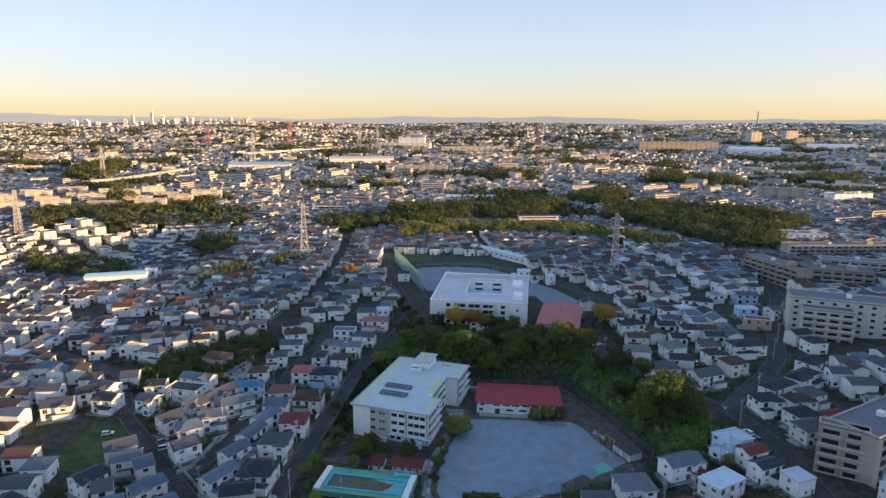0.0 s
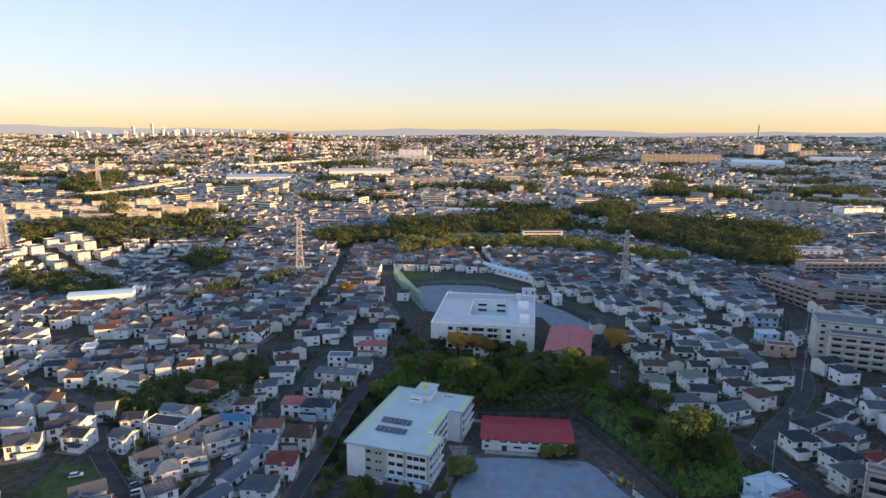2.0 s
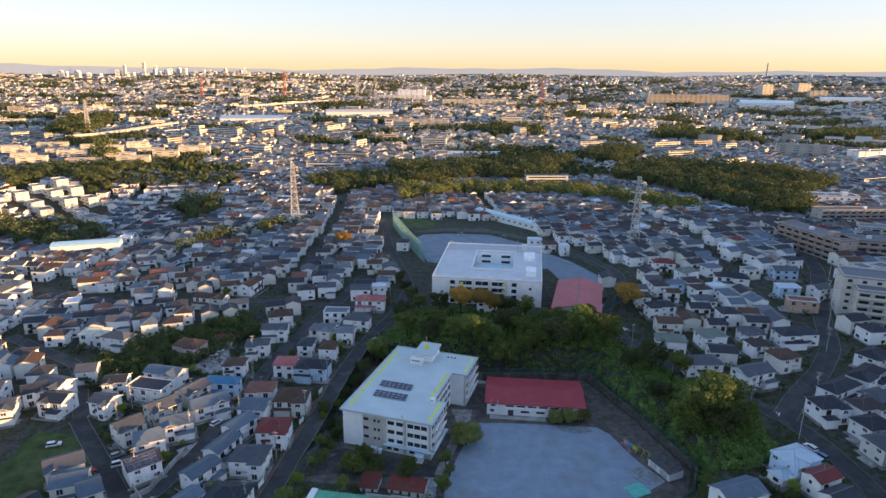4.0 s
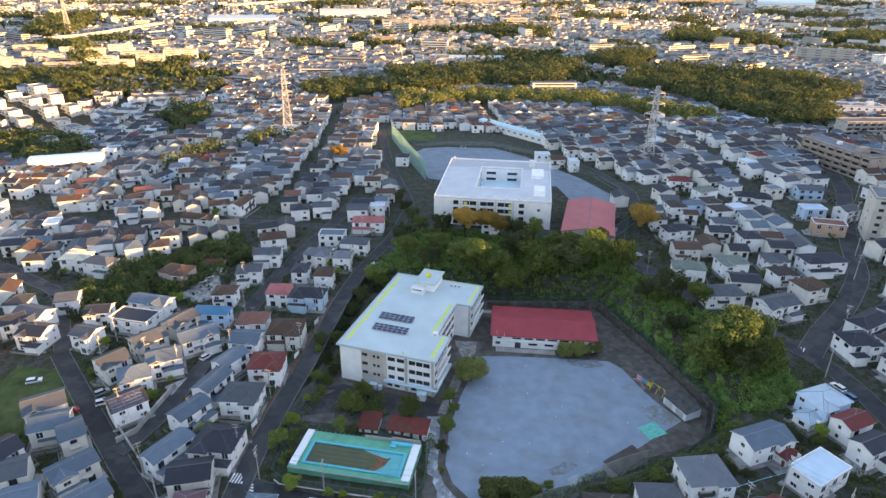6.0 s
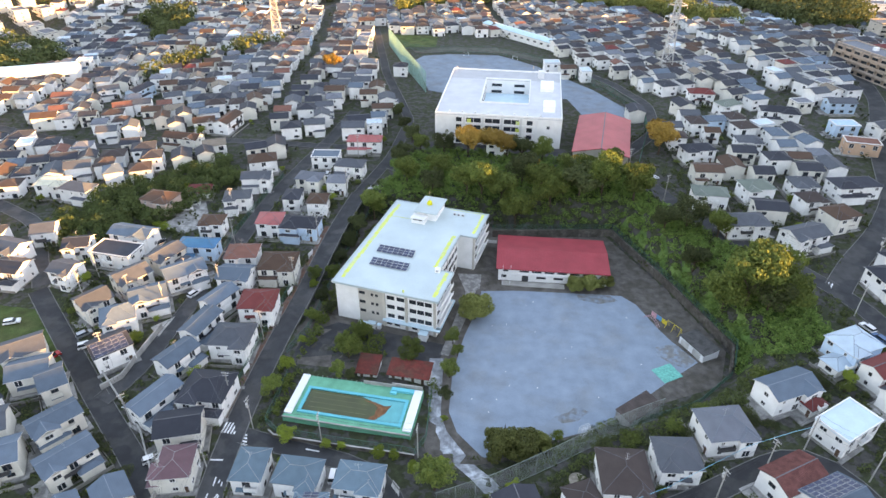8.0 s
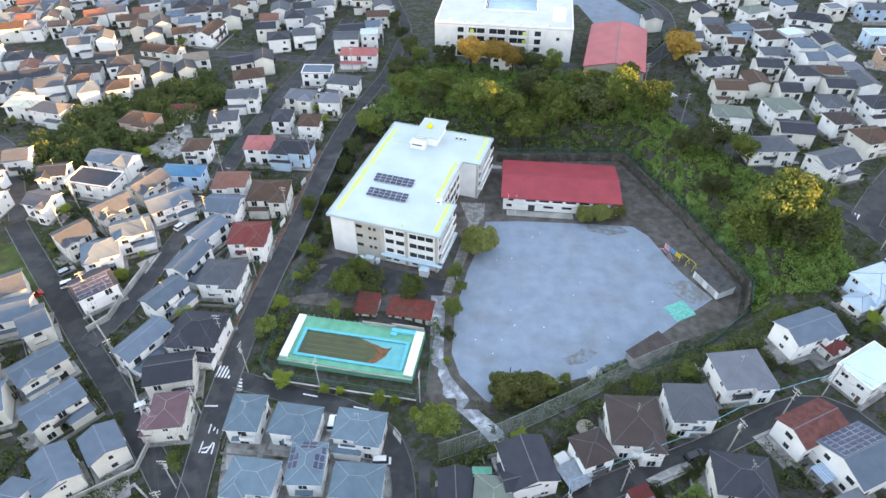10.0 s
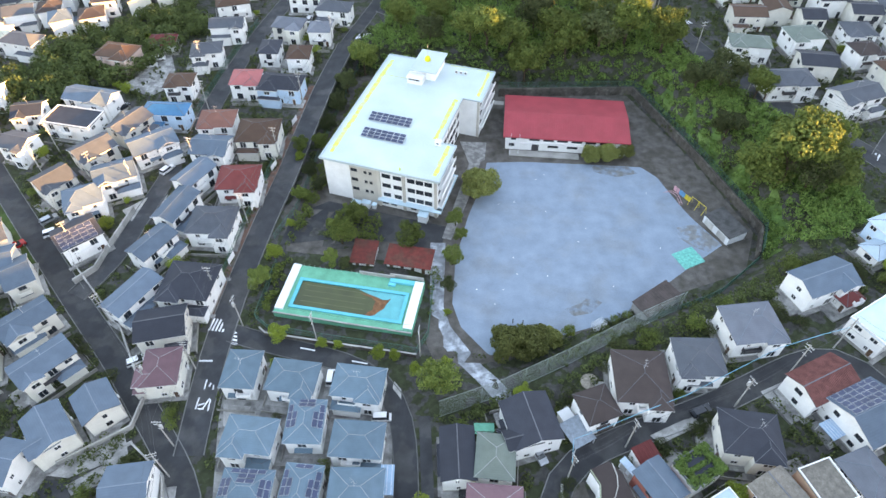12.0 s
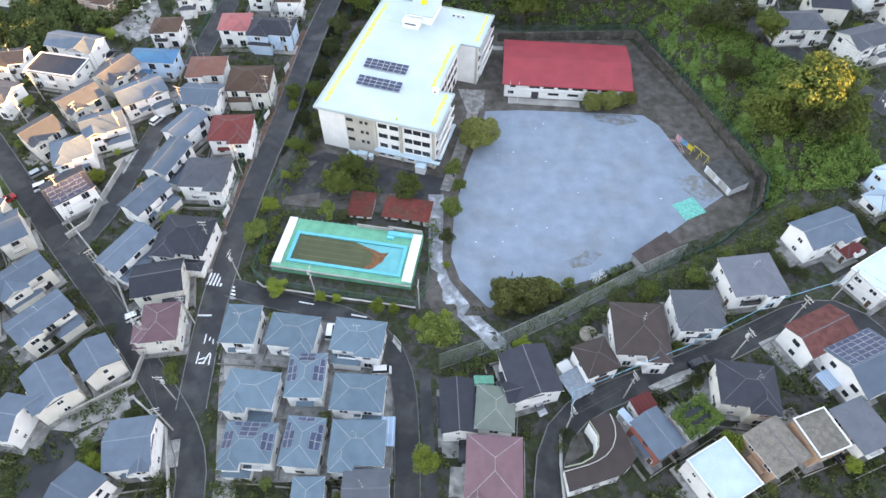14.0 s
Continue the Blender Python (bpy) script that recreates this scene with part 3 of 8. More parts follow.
    for ang, length, off in sides:
        n = max(1, int(length / 3.6))
        if math.cos(radians(turn + ang)) < -0.3 and detail:
            continue  # the far side
        for f in range(storeys):
            for i in range(n):
                if rng.random() < (0.1 if detail else 0.45):
                    continue
                big = rng.random() < 0.45 and ang == 0
                ww, hh = (1.7, 1.9) if big else rng.choice(((1.6, 1.1), (0.8, 1.0), (1.2, 1.1)))
                px = (i + 0.5) / n * length - length / 2 + rng.uniform(-0.3, 0.3)
                z = f * 2.8 + (0.35 if big else 1.0)
                piece("window", window_mesh(ww, hh, dark), root, pose(0, 0, 0, 0, 0, ang) @ pose(px, -off - 0.002, z))
    ang, length, off = sides[rng.choice((0, 2, 3))]
    near = detail and y < 200
    entry = piece("door", PLAIN_DOOR if near else DOOR_MESH, root, pose(0, 0, 0, 0, 0, ang) @ pose(length * 0.36, -off - 0.004, 0.1))
    if near:
        piece("handle", HANDLE_MESH, entry, pose(0.3, -0.09, 0.9))
    if detail:
        side = rng.choice((-1, 1))
        pad = Shape().box(side * (w / 2 + 1.6), -d * 0.1, -under, 2.8, 5.2, under + 0.06)

        def clear(px, py, gap):
            return road_gap(x + px * c - py * s, y + px * s + py * c) > gap

        if clear(side * (w / 2 + 1.6), -d * 0.1, 1.2) and clear(side * (w / 2 + 2.6), -d * 0.1 - 2.4, 0.1):
            pad.done("driveway", [PAVED_LOT], root, "pale concrete parking bay")
        gw, runs = Shape(), 0
        for px, py, sx, sy in ((-side * (w / 2 + 1.2), 0, 0.14, d + 3), (-side * 0.6, -d / 2 - 2.6, w + 1.2, 0.14)):
            if all(clear(px + e * sx / 2, py + e * sy / 2, 0.15) for e in (-1, 0, 1)):
                gw.box(px, py, -under, sx, sy, under + 0.7)
                runs += 1
        if rng.random() < 0.7 and runs:
            gw.done("garden_wall", [GARDEN_WALL], root)
        # a narrow paved strip round the walls
        strip = Shape()
        for px, py, sx, sy in ((0, -d / 2 - 0.45, w + 1.8, 0.9), (0, d / 2 + 0.45, w + 1.8, 0.9), (-w / 2 - 0.45, 0, 0.9, d), (w / 2 + 0.45, 0, 0.9, d)):
            if clear(px, py, 0.6):
                strip.box(px, py, -under, sx, sy, under + 0.04)
        if strip.v:
            strip.done("paved_strip", [PAVED_LOT], root, "narrow concrete strip along the walls")
        piece("air_conditioner", AC_MESH, root, pose(0, 0, 0, 0, 0, 180) @ pose(w * 0.3, -d / 2, 0.05))
    if detail and kind in ("hip", "gable") and rng.random() < 0.3:
        piece("antenna", ANTENNA_MESH, root, pose(rng.uniform(-0.1, 0.1) * w, 0.2, eave + rise - 0.1, 0, 0, rng.uniform(0, 180)))
    if kind == "array":
        panels_on(root, int(d / 2 / 1.02), None, -w / 2 + 0.2, -d / 2 + 0.3, w / 2 + 0.3, math.degrees(math.atan(0.4)), lambda q: eave + (q + d / 2 + 0.42) * 0.4)
    if kind == "solar":
        # panels on the back slope and on the rear halves of the two side slopes
        for ang, half, deep in ((180, w / 2, d / 2), (90, d / 2, w / 2), (270, d / 2, w / 2)):
            k = 0.4 if deep == min(w, d) / 2 else 0.4 / 0.95
            turned, tilt = pose(0, 0, 0, 0, 0, ang), math.degrees(math.atan(k))
            for j in range(int(min(w, d) / 2 / 1.02)):
                q = -deep + 0.25 + j * 1.02
                reach = half + 0.1 - (q + 0.48 + deep)
                for i in range(-5, 6):
                    u = (i + 0.5) * 1.58
                    rear = u * {180: 0, 90: 1, 270: -1}[ang]
                    if abs(u) + 0.79 <= reach and rear > -1.0:
                        piece("solar_panel", PANEL_MESH, root, turned @ pose(u, q, eave + (q + deep + 0.42) * k + 0.24, tilt, 0, 0))
    if roof == "tile":
        rows = Shape()
        for k in range(int((w + 0.7) / 0.34)):
            u = -w / 2 - 0.3 + k * 0.34
            for e in (-1, 1):
                rows.tube((u, e * (d / 2 + 0.4), eave + 0.17), (u, 0, eave + rise + 0.16), 0.075, sides=5)
        tagged(rows.done("roof_tiling", [ROOF[roof]], root, "rows of rounded clay tiles"), kind="stuff")
    if kind == "moss":
        rim = [(rng.uniform(-w / 2, w / 2), rng.choice((-1, 1)) * (d / 2 - rng.uniform(-0.2, 1.3))) for _ in range(90)] + [(rng.choice((-1, -1, 0, 1, 1)) * (w / 2 - rng.uniform(-0.2, 1.1)), rng.uniform(-d / 2, d / 2)) for _ in range(110)]
        leaf_cloud("greenery", [((px, py, eave + 0.45), 0.5) for px, py in rim], 7000, 0.15, "meadow", root)
    return root


def leaf_points(blobs, count, size, rng):
    """Small leaf clumps scattered over the shells of blobs."""
    blobs = [(np.array(c, float), r) for c, r in blobs]
    weight = np.array([r * r for _, r in blobs])
    pick = rng.choice(len(blobs), count, p=weight / weight.sum())
    cen, rad = np.array([blobs[i][0] for i in pick]), np.array([blobs[i][1] for i in pick])
    way = rng.normal(size=(count, 3))
    way /= np.linalg.norm(way, axis=1)[:, None]
    p = cen + way * (rad * rng.uniform(0.72, 1.08, count))[:, None] * np.array([1, 1, 0.85])
    tilt = way + rng.normal(size=(count, 3)) * 0.55
    tilt /= np.linalg.norm(tilt, axis=1)[:, None]
    u = np.cross(tilt, rng.normal(size=(count, 3)))
    u /= np.linalg.norm(u, axis=1)[:, None]
    v = np.cross(tilt, u)
    s = size * rng.uniform(0.6, 1.4, count)[:, None]
    u, v = u * s, v * s * 0.75
    mid = p + tilt * s * 0.25
    return np.stack([p - u, p - v, mid + u * 0.2, p + u, p + v], 1).reshape(-1, 3)


def leaf_mesh(name, blobs, count, size, kind, seed):
    pts = leaf_points(blobs, count, size, np.random.default_rng(seed))
    me = bpy.data.meshes.new(name)
    faces, plain = [], count > 12000  # the big masses get plainer leaves
    for i in range(count):
        k = 5 * i
        faces += [(k, k + 1, k + 3), (k, k + 3, k + 4)] if plain else [(k, k + 1, k + 2), (k + 1, k + 3, k + 2), (k + 3, k + 4, k + 2), (k + 4, k, k + 2)]
    me.from_pydata(pts.tolist(), [], faces)
    me.materials.append(LEAF[kind])
    return me


def leaf_cloud(name, blobs, count, size, kind, parent=None, seed=3):
    ob = new(name, leaf_mesh(name, blobs, count, size, kind, seed))
    ob.parent = parent
    return ob


def make_tree(kind, height, spread, seed, count=3600, bushy=False):
    """One tree at the origin, well below the ground: trunk, limbs, uneven crown. Copied to its places."""
    rng = random.Random(seed)
    root = thing("tree", pose(0, 0, -400), "", "tree")
    s = Shape()
    fork = height * (0.15 if bushy else 0.35)
    s.tube((0, 0, -0.8), (0, 0, fork), 0.035 * height, 0.022 * height, 7)
    blobs = [((0, 0, height * 0.72), spread * 0.32)]
    n = 9
    for i in range(n):
        a = 6.2832 * i / n + rng.uniform(-0.3, 0.3)
        r = spread * rng.uniform(0.24, 0.40)
        z = height * rng.uniform(0.42, 0.86)
        tip = (math.cos(a) * r, math.sin(a) * r, z)
        s.tube((0, 0, fork * rng.uniform(0.8, 1)), tip, 0.015 * height, 0.004 * height, 5)
        blobs.append((tip, spread * rng.uniform(0.14, 0.24)))
    for i in range(7):
        a, r = rng.uniform(0, 6.2832), spread * rng.uniform(0.1, 0.45)
        blobs.append(((math.cos(a) * r, math.sin(a) * r, height * rng.uniform(0.5, 0.95)), spread * rng.uniform(0.08, 0.15)))
    s.done("trunk", BARK, root)
    leaf_cloud("crown", blobs, count, spread * 0.027, kind, root, seed)
    return root


TREES = {"green": [make_tree("green", 9, 8, 1), make_tree("green", 10, 9, 2), make_tree("dark", 8.5, 8, 3)], "bright": [make_tree("bright", 6, 5, 4, 2600), make_tree("bright", 5, 5, 5, 2400, True)],
         "autumn": [make_tree("autumn", 9, 9, 6)], "olive": [make_tree("olive", 6.5, 8.5, 9, 6000)], "shrub": [make_tree("green", 2.6, 3.4, 7, 1100, True), make_tree("dark", 2.2, 3, 8, 1100, True)]}
TREE_WORDS = {"green": "broad-leaved tree with a dense dark green crown", "bright": "small rounded tree with yellow-green leaves", "autumn": "broad tree with leaves turning orange-brown", "olive": "spreading tree with dull olive leaves", "shrub": "low rounded green garden shrub"}
tree_rng = random.Random(11)


def plant(kind, x, y, scale=1.0, z=None, group=""):
    src = tree_rng.choice(TREES[kind])
    k = scale * tree_rng.uniform(0.88, 1.12)
    m = Matrix.LocRotScale((x, y, gz(x, y) if z is None else z), Euler((0, 0, tree_rng.uniform(0, 6.28))), (k, k, k * tree_rng.uniform(0.9, 1.1)))
    t = copy_thing(src, m)
    return tagged(t, TREE_WORDS[kind], "shrub" if kind == "shrub" else "tree", group)


STREET_A = [
    (-108.8, 278.2, -13, 12.5, 9, 'hip', 'brown', 'pink'),
    (-98.6, 289.4, 6, 9.6, 7, 'hip', 'red', 'white', 1),
    (-81.1, 280.1, 9, 10.3, 8, 'hip', 'grey', 'white'),
    (-77.8, 295.0, 5, 11.9, 8, 'gable', 'grey', 'white'),
    (-85.0, 263.2, 1, 9.0, 8, 'hip', 'brown', 'white'),
    (-65.5, 265.1, 1, 9.6, 9, 'hip', 'rose', 'white'),
    (-54.5, 262.9, -7, 13.6, 9, 'hip', 'dark', 'skyblue'),
    (-61.0, 280.9, -1, 7.1, 9, 'hip', 'dark', 'white'),
    (-51.2, 277.8, -1, 7.9, 9, 'hip', 'brown', 'white'),
    (-108.6, 254.9, -13, 15.4, 8, 'gable', 'slate', 'white'),
    (-123.6, 247.8, 10, 8.9, 8, 'gable', 'dark', 'white'),
    (-109.8, 244.4, -12, 15.5, 9, 'flat', 'dark', 'white'),
    (-120.6, 233.9, -14, 8.7, 8, 'gable', 'grey', 'white'),
    (-85.2, 249.2, -3, 13.6, 7, 'hip', 'blue', 'skyblue'),
]
STREET_B = [
    (-93.8, 243.2, 60, 11.7, 8, 'gable', 'grey', 'cream'),
    (-85.0, 235.2, 35, 12.8, 9, 'gable', 'slate', 'white'),
    (-69.7, 245.4, 2, 10.8, 9, 'hip', 'terra', 'white'),
    (-57.2, 240.8, 1, 12.2, 11, 'hip', 'brown', 'cream'),
    (-68.7, 234.2, -4, 10.7, 9, 'gable', 'slate', 'white'),
    (-58.7, 222.0, 2, 11.2, 10, 'hip', 'red', 'white'),
    (-70.6, 223.2, 61, 11.1, 7, 'gable', 'slate', 'white'),
    (-72.0, 211.6, 71, 12.4, 7, 'gable', 'slate', 'white'),
    (-61.8, 206.7, -2, 11.6, 10, 'hip', 'grey', 'white'),
    (-74.2, 199.2, 60, 11.2, 7, 'gable', 'slate', 'white'),
    (-99.8, 231.7, 48, 11.0, 9, 'gable', 'grey', 'cream'),
    (-90.9, 222.8, 26, 10.9, 9, 'gable', 'slate', 'white'),
    (-105.5, 219.6, 51, 9.6, 9, 'gable', 'grey', 'cream'),
    (-95.7, 213.4, 26, 9.7, 9, 'hip', 'slate', 'white'),
]
STREET_C = [
    (-92.6, 201.4, 41, 10.4, 9.4, 'array', 'dark', 'white'),
    (-101.3, 189.1, 36, 6.9, 10, 'gable', 'slate', 'cream'),
    (-74.3, 184.6, 61, 13.2, 7, 'gable', 'slate', 'white'),
    (-62.5, 188.2, -6, 12.2, 11, 'hip', 'dark', 'white'),
    (-65.4, 176.7, 12, 11.0, 9, 'gable', 'dark', 'cream'),
    (-62.3, 166.2, -83, 9.5, 8, 'hip', 'mauve', 'cream'),
    (-94.4, 177.0, 47, 11.6, 7.4, 'gable', 'slate', 'cream'),
    (-86.7, 167.2, 48, 12.2, 7.6, 'gable', 'slate', 'cream'),
    (-72.8, 158.4, -50, 8.2, 7.8, 'gable', 'slate', 'cream'),
    (-79.7, 152.9, -48, 10.2, 7.8, 'gable', 'slate', 'cream'),
    (-84.8, 146.4, -10, 6.0, 9, 'gable', 'slate', 'white'),
    (-61.1, 141.6, 8, 8.8, 10, 'gable', 'slate', 'white'),
    (-68.3, 132.6, -25, 7.5, 10, 'gable', 'slate', 'white'),
    (-46.0, 165.9, -3, 7.6, 9.4, 'hip', 'azure', 'white'),
]
STREET_D = [
    (-35.3, 164.3, -7, 10.5, 7.8, 'hip', 'azure', 'white'),
    (-22.0, 162.9, -7, 10.8, 7.8, 'hip', 'azure', 'white'),
    (-41.5, 151.9, -6, 10.4, 7.8, 'hip', 'azure', 'white'),
    (-31.4, 154.6, -1, 7.7, 9.6, 'solar', 'azure', 'white'),
    (-21.1, 150.9, -4, 10.4, 7.8, 'hip', 'azure', 'white'),
    (-40.1, 141.7, -3, 9.8, 7.8, 'solar', 'azure', 'white'),
    (-30.4, 141.7, -5, 7.5, 9.6, 'solar', 'azure', 'white'),
    (-20.5, 141.4, -1, 10.3, 8.7, 'hip', 'azure', 'white'),
    (-28.4, 132.2, 0, 6.0, 7.0, 'hip', 'azure', 'white'),
    (-18.4, 133.0, 1, 8.5, 7.8, 'gable', 'grey', 'white'),
    (-2.5, 147.9, -88, 10.8, 7, 'gable', 'dark', 'white'),
    (4.3, 147.2, -6, 7.7, 9, 'hip', 'olive', 'white'),
    (11.2, 153.9, -75, 10.6, 10, 'gable', 'dark', 'white'),
    (3.5, 136.3, -4, 10.3, 12, 'hip', 'mauve', 'cream'),
]
STREET_E = [
    (33.0, 162.2, -3, 11.0, 12.0, 'hip', 'umber', 'white'),
    (23.8, 156.6, 20, 7.5, 7.4, 'hip', 'umber', 'white'),
    (44.8, 166.0, -1, 9.8, 9.2, 'hip', 'grey', 'white'),
    (57.4, 173.4, 7, 11.6, 10.1, 'hip', 'ash', 'white'),
    (75.6, 184.4, 21, 13.6, 8.3, 'gable', 'slate', 'white'),
    (98.2, 198.4, 22, 11.6, 9.2, 'hip', 'pale', 'skyblue'),
    (80.6, 181.6, 25, 6.1, 5.5, 'hip', 'red', 'white', 1),
    (84.0, 173.6, 30, 13.3, 8.7, 'flat', 'pale', 'white'),
    (100.6, 189.6, 24, 9.7, 6.9, 'gable', 'red', 'white'),
    (100.8, 181.4, 24, 9.7, 6.9, 'gable', 'dark', 'white'),
    (107.5, 174.6, 20, 8.3, 7.8, 'flat', 'pale', 'white'),
    (93.0, 194.2, 24, 7.8, 6.0, 'hip', 'pale', 'white', 1),
    (66.4, 160.4, 25, 12.1, 8.1, 'gable', 'tile', 'white'),
    (72.2, 153.6, 203, 11.6, 11.4, 'array', 'slate', 'white'),
    (49.8, 150.0, -8, 11.0, 9.2, 'hip', 'dark', 'cream'),
    (39.3, 144.3, -61, 6.4, 8.3, 'moss', 'dark', 'white'),
    (32.2, 141.7, -60, 8.2, 6.6, 'gable', 'slate', 'red'),
    (51.4, 138.8, -63, 8.6, 8.3, 'gable', 'taupe', 'peach'),
    (59.5, 140.9, -71, 8.2, 7.4, 'flat', 'taupe', 'peach'),
]
STREET_F = [
    (41.5, 134.6, 28, 9.5, 10, 'flat', 'pale', 'white'),
    (66.9, 142.1, 21, 7.7, 9, 'hip', 'ash', 'white'),
        (92.1, 253.9, 4, 14.3, 9, 'hip', 'grey', 'white'),
    (107.8, 246.6, 19, 13.7, 9, 'gable', 'grey', 'white'),
    (87.2, 273.0, -10, 12.7, 8, 'hip', 'olive', 'white'),
    (104.8, 277.1, 6, 11.4, 9, 'hip', 'olive', 'white'),
    (121.8, 278.7, -2, 9.9, 9, 'hip', 'grey', 'white'),
    (94.8, 309.4, 8, 13.6, 8, 'hip', 'dark', 'white'),
    (117.1, 315.8, -3, 10.6, 8, 'hip', 'grey', 'white'),
    (143.3, 347.3, -13, 17.0, 8, 'hip', 'dark', 'white'),
    (116.5, 371.8, -4, 12.5, 8, 'hip', 'red', 'white'),
    (123.7, 356.4, 20, 11.7, 8, 'hip', 'olive', 'white'),
    (175.2, 357.6, -3, 13.2, 8, 'gable', 'grey', 'skyblue'),
]
STREET_G = [
    (160.9, 312.9, -15, 13.8, 8, 'flat', 'terra', 'peach'),
    (178.1, 329.5, 19, 10.0, 8, 'gable', 'grey', 'white'),
    (163.6, 331.5, -1, 11.2, 8, 'flat', 'skyblue', 'skyblue'),
    (105.7, 326.1, -4, 7.2, 7, 'gable', 'brown', 'white'),
    (139.2, 277.8, 6, 17.0, 9, 'hip', 'dark', 'white'),
    (122.6, 225.6, 8, 10.9, 9, 'hip', 'dark', 'white'),
    (130.4, 214.6, 16, 11, 9, 'hip', 'dark', 'white'),
    (128.6, 204.6, 12, 12, 9.5, 'hip', 'grey', 'cream'),
    (134.6, 225.0, 14, 11, 8.5, 'hip', 'umber', 'white'),
    (132.4, 236.0, 30, 16, 8, 'hip', 'dark', 'white'),
    (146.6, 244.2, 36, 17, 8, 'hip', 'dark', 'white'),
    (157.6, 257.4, 30, 12, 9, 'hip', 'dark', 'white'),
    (124.6, 258.4, 15, 11, 9, 'hip', 'brown', 'cream'),
    (119.6, 268.0, 10, 9, 8, 'hip', 'umber', 'white'),
    (142.0, 212.0, 20, 10, 9, 'hip', 'red', 'white'),
    (142.0, 230.0, 20, 10, 9, 'hip', 'grey', 'white'),
    (-39.9, 327.3, -1, 15.3, 8, 'hip', 'rose', 'white'),
    (-54.0, 312.8, -1, 12.2, 8, 'flat', 'slate', 'white'),
    (-43.0, 304.4, -9, 12.3, 8, 'hip', 'grey', 'white'),
    (-57.1, 294.5, -9, 10.8, 8, 'hip', 'ash', 'cream'),
    (-46.4, 291.6, -1, 8.0, 8, 'hip', 'ash', 'white'),
    (-79.4, 309.6, 17, 12.0, 9, 'hip', 'brown', 'white'),
    (-116.4, 349.6, 19, 10.4, 8, 'gable', 'brown', 'white'),
]
STREET_H = [
    (-105.9, 351.3, 78, 16.0, 8, 'gable', 'brown', 'white'),
    (-119.5, 331.5, -12, 17.0, 8, 'gable', 'brown', 'cream'),
    (-155.3, 290.9, 4, 12.2, 8, 'hip', 'cream', 'white'),
    (-142.8, 285.6, -14, 13.2, 8, 'hip', 'grey', 'white'),
    (-182.7, 396.4, 29, 11.4, 8, 'gable', 'grey', 'white'),
    (-166.5, 397.1, 74, 15.9, 8, 'gable', 'dark', 'skyblue'),
    (-138.9, 255.9, 16, 8.1, 9, 'gable', 'grey', 'white'),
    (-144.9, 245.2, -17, 12.2, 9, 'gable', 'grey', 'white'),
    (-137.2, 234.2, -8, 10.0, 9, 'gable', 'dark', 'white'),
    (-114.3, 199.4, 34, 11.2, 9, 'gable', 'grey', 'cream'),
    (-108.2, 192.0, 21, 10.3, 9, 'gable', 'slate', 'cream'),
    (-107.5, 175.6, 25, 6.8, 9, 'gable', 'grey', 'cream'),
    (-101.0, 167.2, 24, 8.6, 9, 'gable', 'slate', 'cream'),
    (-154.2, 228.8, 21, 12.0, 10, 'gable', 'grey', 'white'),
]
STREET_I = [
    (-115.0, 180.6, 59, 10.0, 9, 'gable', 'dark', 'white'),
    (-149.4, 240.5, 35, 8.8, 9, 'gable', 'dark', 'white'),
]
STREETS = STREET_A + STREET_B + STREET_C + STREET_D + STREET_E + STREET_F + STREET_G + STREET_H + STREET_I
house_rng = random.Random(21)
for row in STREETS:
    house(*row, rng=house_rng)
HOUSE_SPOTS = [(r[0], r[1], max(r[3], r[4]) * 0.62) for r in STREETS]


WOOD_SLOPE = [(57, 270), (67.5, 238), (76.6, 209.5), (72.5, 199), (86, 199), (98, 206), (99, 228), (82, 252), (70, 275), (62, 300), (20, 296), (-26, 306), (-34, 284), (14, 278), (52, 272)]
WOOD_NEAR = [(-28, 316), (-8, 324), (60, 312), (62, 300), (20, 296), (-26, 306)]
ORCHARD = [(-146, 262), (-128, 296), (-96, 318), (-84, 300), (-92, 286), (-112, 262), (-130, 250)]
WOOD_A = [(-61, 666), (-71, 790), (-30, 815), (35, 820), (71, 840), (76, 800), (110, 870), (164, 880), (151, 830), (122, 776), (111, 700), (31, 712), (-23, 677)]
WOOD_BELT = [(-41, 575), (-55, 647), (30, 680), (110, 672), (171, 645), (196, 605), (221, 585), (208, 554), (180, 563), (152, 598), (94, 624), (26, 626), (-21, 612)]
WOOD_B = [(176, 712), (196, 790), (226, 840), (290, 832), (340, 800), (384, 730), (392, 668), (337, 626), (290, 540), (240, 532), (238, 569), (223, 622), (212, 672)]
WOOD_C = [(164, 893), (232, 980), (290, 970), (224, 850), (189, 860)]
WOOD_D = [(348, 1132), (420, 1300), (545, 1210), (510, 1101), (426, 1112)]
WOOD_E = [(613, 1153), (820, 1440), (930, 1430), (757, 1160)]
WOOD_F = [(-145, 647), (-143, 702), (-101, 738), (-68, 720), (-62, 672), (-106, 628)]
WOOD_LEFT = [(-468, 688), (-450, 720), (-410, 725), (-368, 770), (-326, 720), (-355, 690), (-321, 618), (-337, 613), (-397, 668), (-403, 593)]
WOOD_LEFT_B = [(-370, 528), (-343, 542), (-297, 535), (-255, 490), (-250, 423), (-309, 476), (-343, 490)]
WOOD_VALLEY = [(-255, 593), (-244, 609), (-204, 589), (-188, 545), (-215, 535)]
WOOD_STRIP = [(-183, 424), (-172, 440), (-150, 470), (-114, 492), (-112, 480), (-148, 456), (-172, 420)]
WOOD_G = [(-540, 980), (-515, 980), (-391, 766), (-405, 743)]
WOOD_H = [(-700, 1120), (-800, 1330), (-800, 1460), (-730, 1430), (-620, 1110)]
